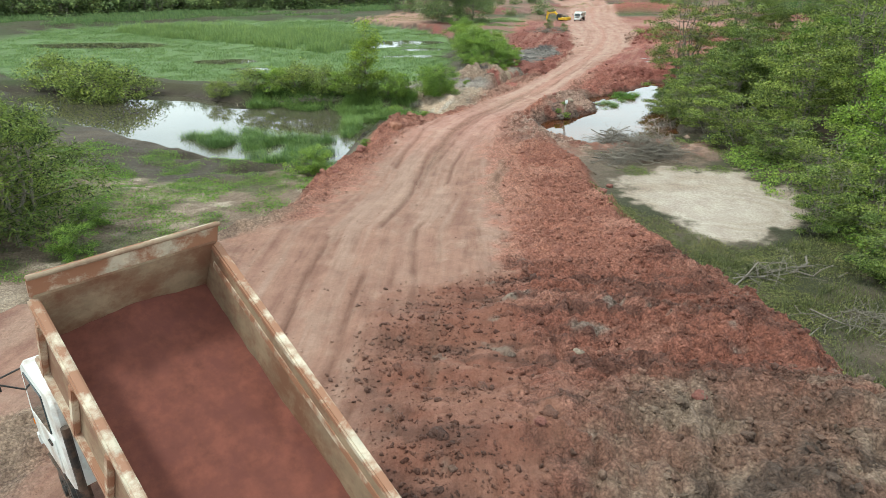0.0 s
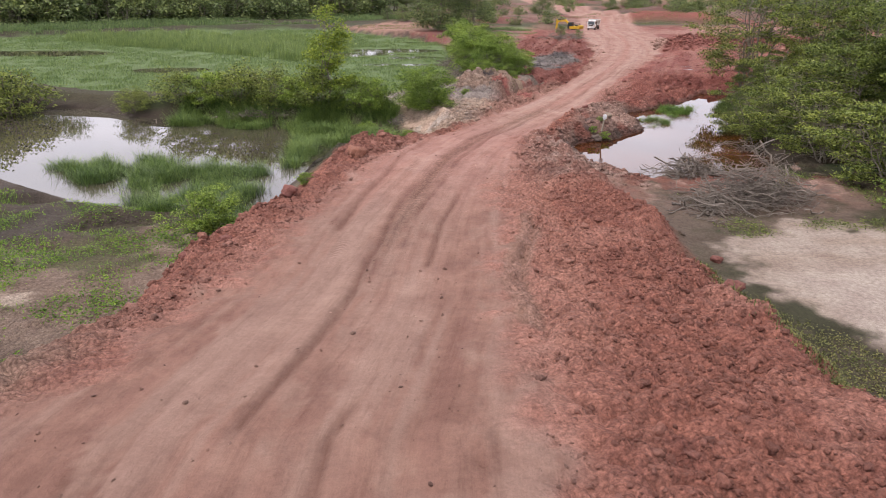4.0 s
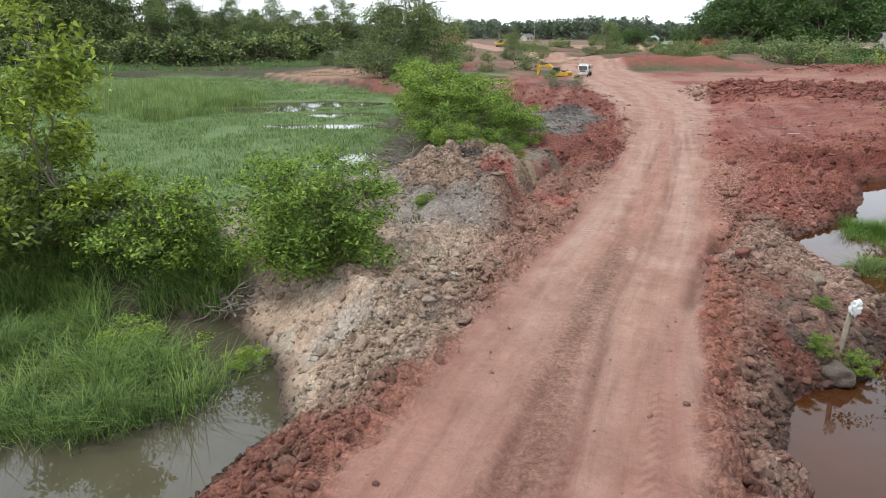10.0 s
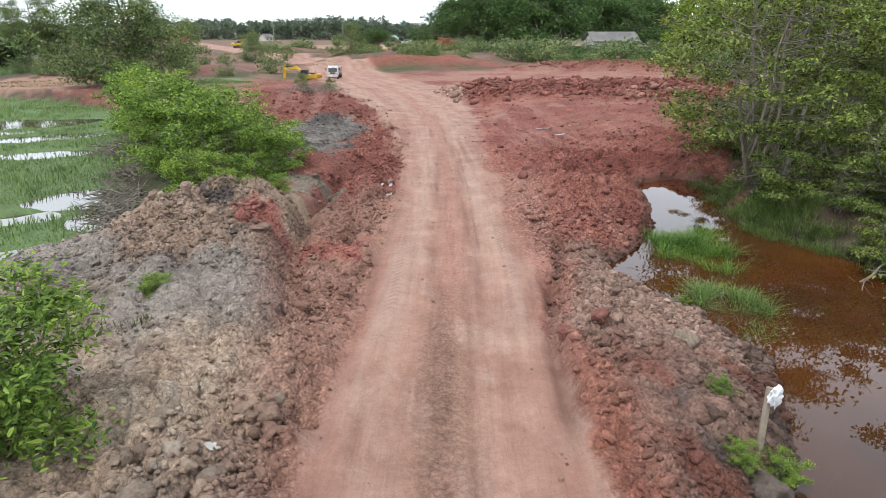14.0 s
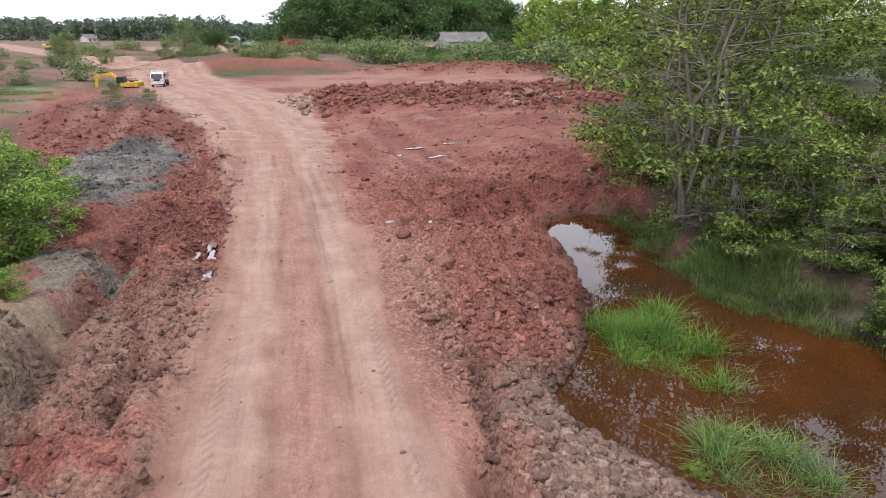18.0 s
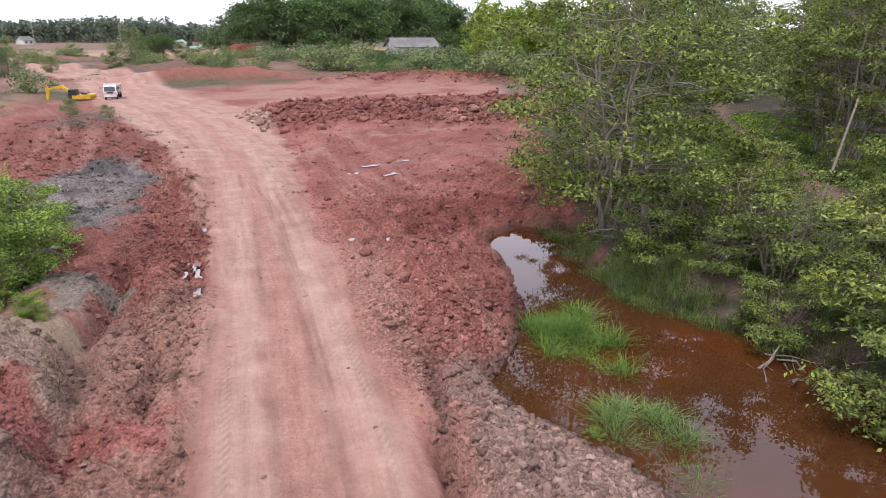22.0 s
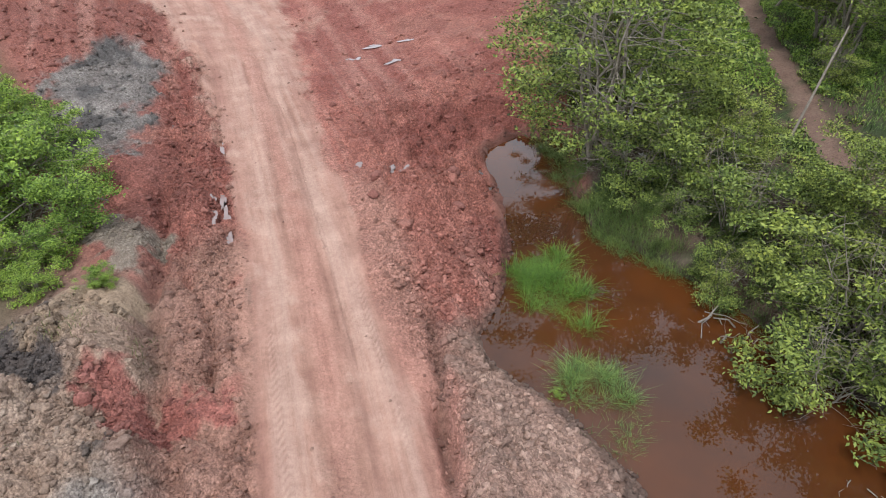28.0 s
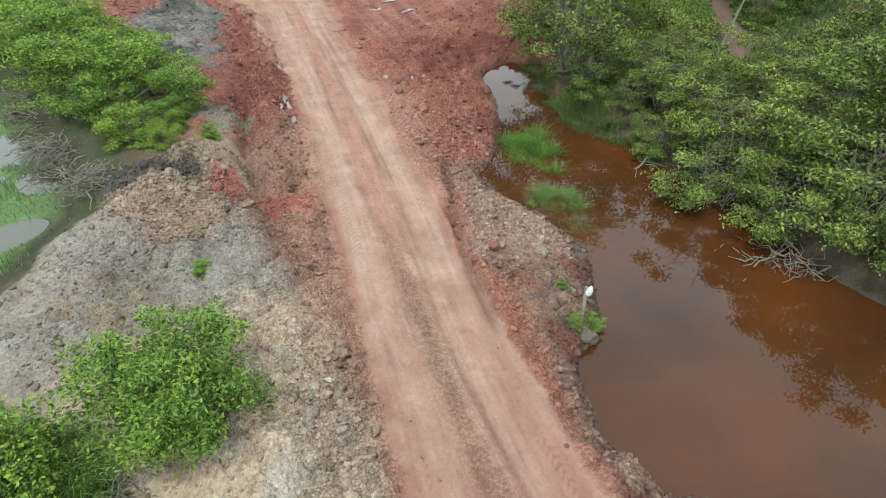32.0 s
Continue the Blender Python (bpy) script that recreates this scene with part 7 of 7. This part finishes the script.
def utility_pole(x, y, h):
    p = thing("utility_pole", pose(x, y, ground_at(x, y) - 0.2), "slim concrete power pole with a crossarm", "pole", "power poles")
    part("shaft", rod((0, 0, 0), (0, 0, h), 0.16, 0.1, 8), CONCRETE, p)
    part("crossarm", box((1.8, 0.1, 0.1), (0, 0, h - 0.6), 0.01), TIMBER, p)
    for dx in (-0.8, 0, 0.8):
        part("insulator", rod((dx, 0, h - 0.55), (dx, 0, h - 0.3), 0.05), PLASTER, p)


for x, y in ((88, 330), (120, 322), (60, 338), (150, 312)):
    utility_pole(x, y, 10)


# ---- small things by the road ----
def post(x, y, h, r, mat, label, lean=(0, 0), name="fence_post"):
    t = thing(name, Matrix.Translation((x, y, ground_at(x, y) - 0.15)) @ pose(0, 0, 0, lean[0], lean[1], 0), label, "post")
    bm = rod((0, 0, 0), (0, 0, h), r, r * 0.85, 7)
    for v in bm.verts:
        v.co.x += 0.15 * r * math.sin(9 * v.co.z)
    part("shaft", bm, mat, t)
    return t


def bag_post(x, y):
    t = post(x, y, 0.98, 0.05, TIMBER, "short leaning wooden stake by the pond", (-6, 8), "stake")
    b = thing("plastic_bag", Matrix.Translation((x + 0.11, y - 0.02, ground_at(x, y) + 0.76)), "crumpled white plastic bag caught on a stake", "bag")
    bm = bmesh.new()
    bmesh.ops.create_icosphere(bm, subdivisions=3, radius=1)
    for v in bm.verts:
        k = noise.noise(v.co * 2.3 + Vector((3, 1, 7))) + 0.5 * noise.noise(v.co * 6.1)
        v.co = Vector((v.co.x * 0.10, v.co.y * 0.06, v.co.z * 0.14)) * (1 + 0.55 * k)
    part("bag_body", bm, BAG, b)


bag_post(8.8, 47.2)
post(21.2, 56.8, 1.4, 0.09, CONCRETE, "stained concrete fence post on the bank", (2, -3))
post(22.6, 57.8, 2.6, 0.07, CONCRETE, "slanting pale concrete post between stems", (-4, 14))
post(23.6, 53.8, 1.6, 0.05, TIMBER, "dark wooden fence stake in undergrowth", (3, 12))
post(29.5, 62.5, 3.0, 0.09, TIMBER, "dark upright post beside the path", (0, 2))


def leaning_pole(a, b, r):
    a, b = Vector(a), Vector(b)
    t = thing("leaning_pole", Matrix.Translation(a), "long pale bare pole leaning beside the path", "pole")
    part("shaft", rod((0, 0, 0), b - a, r, r * 0.6, 8), TWIGS, t)


leaning_pole((25.5, 53.4, 0.3), (28.2, 53.6, 4.1), 0.055)
leaning_pole((39.5, 61.0, 0.3), (41.0, 58.6, 6.0), 0.07)


def brush_pile(x, y, rx, ry, h, n, seed, label, turn=0.0, length=1.6):
    """A tangle of bare branches."""
    rng = np.random.RandomState(seed)
    t = thing("brush_pile", Matrix.LocRotScale((x, y, ground_at(x, y)), Euler((0, 0, radians(turn))), None), label, "brushwood")
    thick, thin = [], []
    for i in range(n):
        c = rng.normal(size=3) * np.array([rx, ry, 0]) * 0.5
        c[2] = abs(rng.normal()) * h * 0.45 * math.exp(-(c[0] / rx) ** 2 - (c[1] / ry) ** 2)
        d = rng.normal(size=3) * np.array([1, 0.9, 0.33])
        d /= np.linalg.norm(d)
        le = length * rng.uniform(0.3, 1.0)
        a, b = c - d * le / 2, c + d * le / 2
        a[2], b[2] = max(a[2], -0.02), max(b[2], 0.01)
        r = rng.uniform(0.006, 0.02) if i % 7 else rng.uniform(0.022, 0.045)
        (thin if r < 0.021 else thick).append(tube_arrays(wander(rng, a, b, 5, 0.06 * le), np.linspace(r, r * 0.4, 5), 5))
    for piece in thick:
        part_mesh("branch", quick_mesh("branch", *piece, TWIGS, True), t)
    tagged(part_mesh("twig_tangle", quick_mesh("twig_tangle", *join_arrays(thin), TWIGS, True), t), kind="stuff")
    return t


brush_pile(11.3, 35.0, 1.8, 1.2, 1.7, 620, 61, "grey heap of dead branches beside pale sand")
brush_pile(9.4, 34.0, 1.2, 1.0, 0.5, 160, 62, "scattered dead twigs on the ground")
brush_pile(10.2, 38.2, 1.5, 0.6, 0.8, 240, 63, "dead branches and roots at the pond's edge")
brush_pile(8.3, 39.4, 0.9, 0.5, 0.4, 90, 64, "bare branches reaching into brown water")
brush_pile(11.6, 20.2, 1.6, 0.5, 0.35, 46, 65, "bare pale branch lying in low weeds", 10, 2.6)
brush_pile(13.0, 16.6, 1.6, 0.9, 0.4, 70, 66, "dry brushwood on wet ground", -15, 2.2)
brush_pile(14.2, 12.4, 1.8, 1.0, 0.6, 110, 67, "dry brushwood on wet ground", 30, 2.2)
brush_pile(1.2, 65.6, 1.1, 1.8, 0.7, 240, 68, "grey dead twigs between thicket and marsh", 0, 1.3)
brush_pile(1.4, 70.5, 0.9, 2.0, 0.7, 200, 69, "grey dead twigs between thicket and marsh", 0, 1.3)
brush_pile(1.6, 61.8, 1.0, 1.0, 0.5, 130, 70, "grey dead twigs between heap and marsh", 0, 1.2)
brush_pile(1.0, 76.5, 1.0, 2.2, 0.7, 170, 71, "grey dead twigs between thicket and marsh", 0, 1.4)
brush_pile(-9.0, 51.2, 2.6, 0.5, 0.4, 170, 72, "dead twigs hanging over the pond bank", 5, 1.2)
brush_pile(-1.9, 50.0, 1.0, 0.6, 0.4, 110, 73, "dead twigs on the clay bank", 5, 0.9)
brush_pile(19.0, 48.2, 0.9, 1.6, 0.7, 170, 74, "grey dead twigs under the bank shrubs", 0, 1.3)
brush_pile(18.3, 44.6, 0.9, 1.4, 0.9, 170, 75, "grey dead twigs under the bank shrubs", 0, 1.4)
brush_pile(15.4, 45.0, 0.8, 1.6, 0.8, 220, 82, "pale dead roots and branches hanging over water", 20, 1.5)
brush_pile(17.2, 50.4, 0.7, 1.3, 0.5, 130, 83, "grey dead twigs hanging over water", 20, 1.3)
brush_pile(20.8, 57.2, 1.0, 0.8, 0.8, 120, 76, "bare roots and twigs below a leaning tree", 0, 1.2)
brush_pile(13.4, 90.5, 1.6, 1.0, 0.7, 130, 77, "grey dead brush on a red spoil bank", 0, 1.4)
brush_pile(16.0, 96.0, 2.0, 1.2, 0.8, 130, 78, "grey dead brush on a red spoil bank", 0, 1.5)
brush_pile(12.6, 40.3, 0.8, 0.5, 0.3, 36, 79, "thin bare branches in brown water", 20, 1.5)
for i, (x, y) in enumerate(((3.4, 66.6), (5.6, 68.6), (3.1, 72.2), (6.4, 72.4), (4.7, 64.6), (5.9, 65.6))):
    brush_pile(x, y, 0.9, 0.7, 2.1, 15, 90 + i, "bare pale branches sticking out of the thicket", 35 * i, 2.0)
brush_pile(-15.0, 51.0, 2.6, 0.5, 0.5, 170, 97, "dead twigs hanging over the pond bank", 3, 1.2)
brush_pile(5.2, 66.3, 0.8, 0.5, 0.9, 26, 80, "bare pale branches in the thicket", 20, 2.0)
brush_pile(4.2, 69.0, 1.0, 0.6, 2.6, 16, 81, "bare pale branches in the thicket", 20, 2.4)


def rock(x, y, r, mat, label, seed, sunk=0.25, group="", flat=0.75, z=None):
    bm = bmesh.new()
    bmesh.ops.create_icosphere(bm, subdivisions=3, radius=1)
    o = Vector((seed * 3.1, seed * 1.7, seed * 0.9))
    for v in bm.verts:
        k = 0.5 * noise.noise(v.co * 1.1 + o) + 0.3 * abs(noise.noise(v.co * 2.6 + o)) + 0.2 * abs(noise.noise(v.co * 6.5 + o)) + 0.1 * noise.noise(v.co * 13 + o) - 0.1
        v.co *= 1 + k
        v.co.z *= flat
        v.co *= r
    me = bpy.data.meshes.new("rock")
    bm.to_mesh(me)
    bm.free()
    me.materials.append(CLODS)
    at = me.color_attributes.new("tint", "FLOAT_COLOR", "POINT")
    at.data.foreach_set("color", np.tile(np.float32((*mat, 1)), len(me.vertices)))
    me.polygons.foreach_set("use_smooth", np.full(len(me.polygons), True))
    ob = new("rock", me)
    ob.matrix_world = Matrix.LocRotScale((x, y, (ground_at(x, y) if z is None else z) + r * flat * (1 - 2 * sunk)), Euler((0, 0, seed)), None)
    return tagged(ob, label, "rock", group)


RED_EARTH, GREY_EARTH, TAN_EARTH = (0.29, 0.118, 0.092), (0.25, 0.20, 0.165), (0.36, 0.285, 0.215)
for i, (x, y, r, mat, label) in enumerate((
        (-4.25, 32.8, 0.36, RED_EARTH, "large red earth boulder on the bank's edge"), (-2.8, 38.0, 0.55, (0.400, 0.185, 0.120), "large red earth boulder on the bank's edge"), (-4.9, 28.6, 0.2, RED_EARTH, "red earth boulder on the bank's edge"),
        (-5.6, 27.6, 0.17, RED_EARTH, "red earth boulder on the bank's edge"), (6.6, 25.7, 0.3, RED_EARTH, "rounded red boulder at the foot of the bank"), (8.0, 29.7, 0.22, RED_EARTH, "rounded red boulder beside dead twigs"),
        (3.0, 12.2, 0.17, TAN_EARTH, "pale stone in tipped soil"), (4.9, 10.2, 0.2, RED_EARTH, "red stone in tipped soil"), (1.7, 9.1, 0.14, RED_EARTH, "red stone in tipped soil"), (9.6, 49.4, 0.3, TAN_EARTH, "pale grey stone beside the pond"),
        (8.5, 46.75, 0.36, (0.205, 0.160, 0.130), "grey earth block at the pond's edge"), (7.9, 50.3, 0.2, RED_EARTH, "red stone on the road's edge"), (8.5, 50.2, 0.22, RED_EARTH, "red stone on the road's edge"), (1.9, 49.9, 0.24, TAN_EARTH, "pale clay boulder on the bank"),
        (3.1, 49.8, 0.2, TAN_EARTH, "pale clay boulder on the bank"), (2.2, 48.6, 0.2, TAN_EARTH, "pale clay boulder on the bank"), (14.0, 61.2, 0.3, RED_EARTH, "red earth boulder on the field"), (13.3, 60.4, 0.24, RED_EARTH, "red earth boulder on the field"),
        (16.4, 67.3, 0.2, RED_EARTH, "lone red clod on the level field"), (15.2, 58.6, 0.26, RED_EARTH, "red earth boulder above the pond"), (16.6, 60.4, 0.3, RED_EARTH, "red earth boulder above the pond"),
        (23.6, 83.6, 0.4, RED_EARTH, "pale red boulder beside the rubble mound"), (24.8, 81.2, 0.45, RED_EARTH, "pale red boulder beside the rubble mound"), (33.6, 80.0, 0.4, RED_EARTH, "red boulder before the rubble mound"))):
    rock(x, y, r * 0.68, mat, label, i + 1, group="boulders beside the road")


# litter
def litter(x, y, size, turn, label):
    bm = bmesh.new()
    bmesh.ops.create_grid(bm, x_segments=8, y_segments=8, size=0.5)
    for v in bm.verts:
        v.co = Vector((v.co.x * size, v.co.y * size * 0.6, 0.10 * size * (1 + noise.noise(v.co * 5 + Vector((x, y, 0))))))
    bmesh.ops.solidify(bm, geom=bm.faces[:], thickness=0.006)
    me = bpy.data.meshes.new("plastic_scrap")
    bm.to_mesh(me)
    bm.free()
    me.materials.append(SCRAP)
    ob = new("plastic_scrap", me)
    ob.matrix_world = pose(x, y, ground_at(x, y) + 0.02, 8, 5, turn)
    tagged(ob, label, "litter")


litter(2.3, 49.0, 0.2, 110, "torn white plastic scrap on the bank")
litter(22.0, 56.6, 0.5, 40, "white plastic sheet caught below a tree")


MILKY = plain("milky rain puddle", (0.26, 0.19, 0.175), 0.03, 0.0, 0.12, 3.0)
MILKY.node_tree.nodes["Principled BSDF"].inputs["IOR"].default_value = 1.5


def puddle(x, y, rx, ry, turn, seed):
    """A thin sheet of rain water in a dip."""
    rng = np.random.RandomState(seed)
    bm = bmesh.new()
    c, s = math.cos(radians(turn)), math.sin(radians(turn))
    ring = []
    for i in range(28):
        a = 2 * math.pi * i / 28
        r = 1 + 0.35 * math.sin(3 * a + seed) + 0.25 * rng.uniform(-1, 1)
        u, v = rx * r * math.cos(a), ry * r * math.sin(a)
        ring.append(bm.verts.new((u * c - v * s, u * s + v * c, 0)))
    bm.faces.new(ring)
    bmesh.ops.triangulate(bm, faces=bm.faces)
    me = bpy.data.meshes.new("puddle")
    bm.to_mesh(me)
    bm.free()
    me.materials.append(MILKY)
    ob = new("puddle", me)
    px, py = rng.uniform(-rx, rx, 60), rng.uniform(-ry, ry, 60)
    ob.location = (x, y, float(np.percentile(land(x + px * c - py * s, y + px * s + py * c), 62 if rx < 0.15 else 45)) + 0.004)
    tagged(ob, "pale shallow rain puddle in red earth", "puddle", "rain puddles", "structure")


for i, (x, y, rx, ry, turn) in enumerate(PUDDLES):
    puddle(x, y, rx, ry, turn, i)
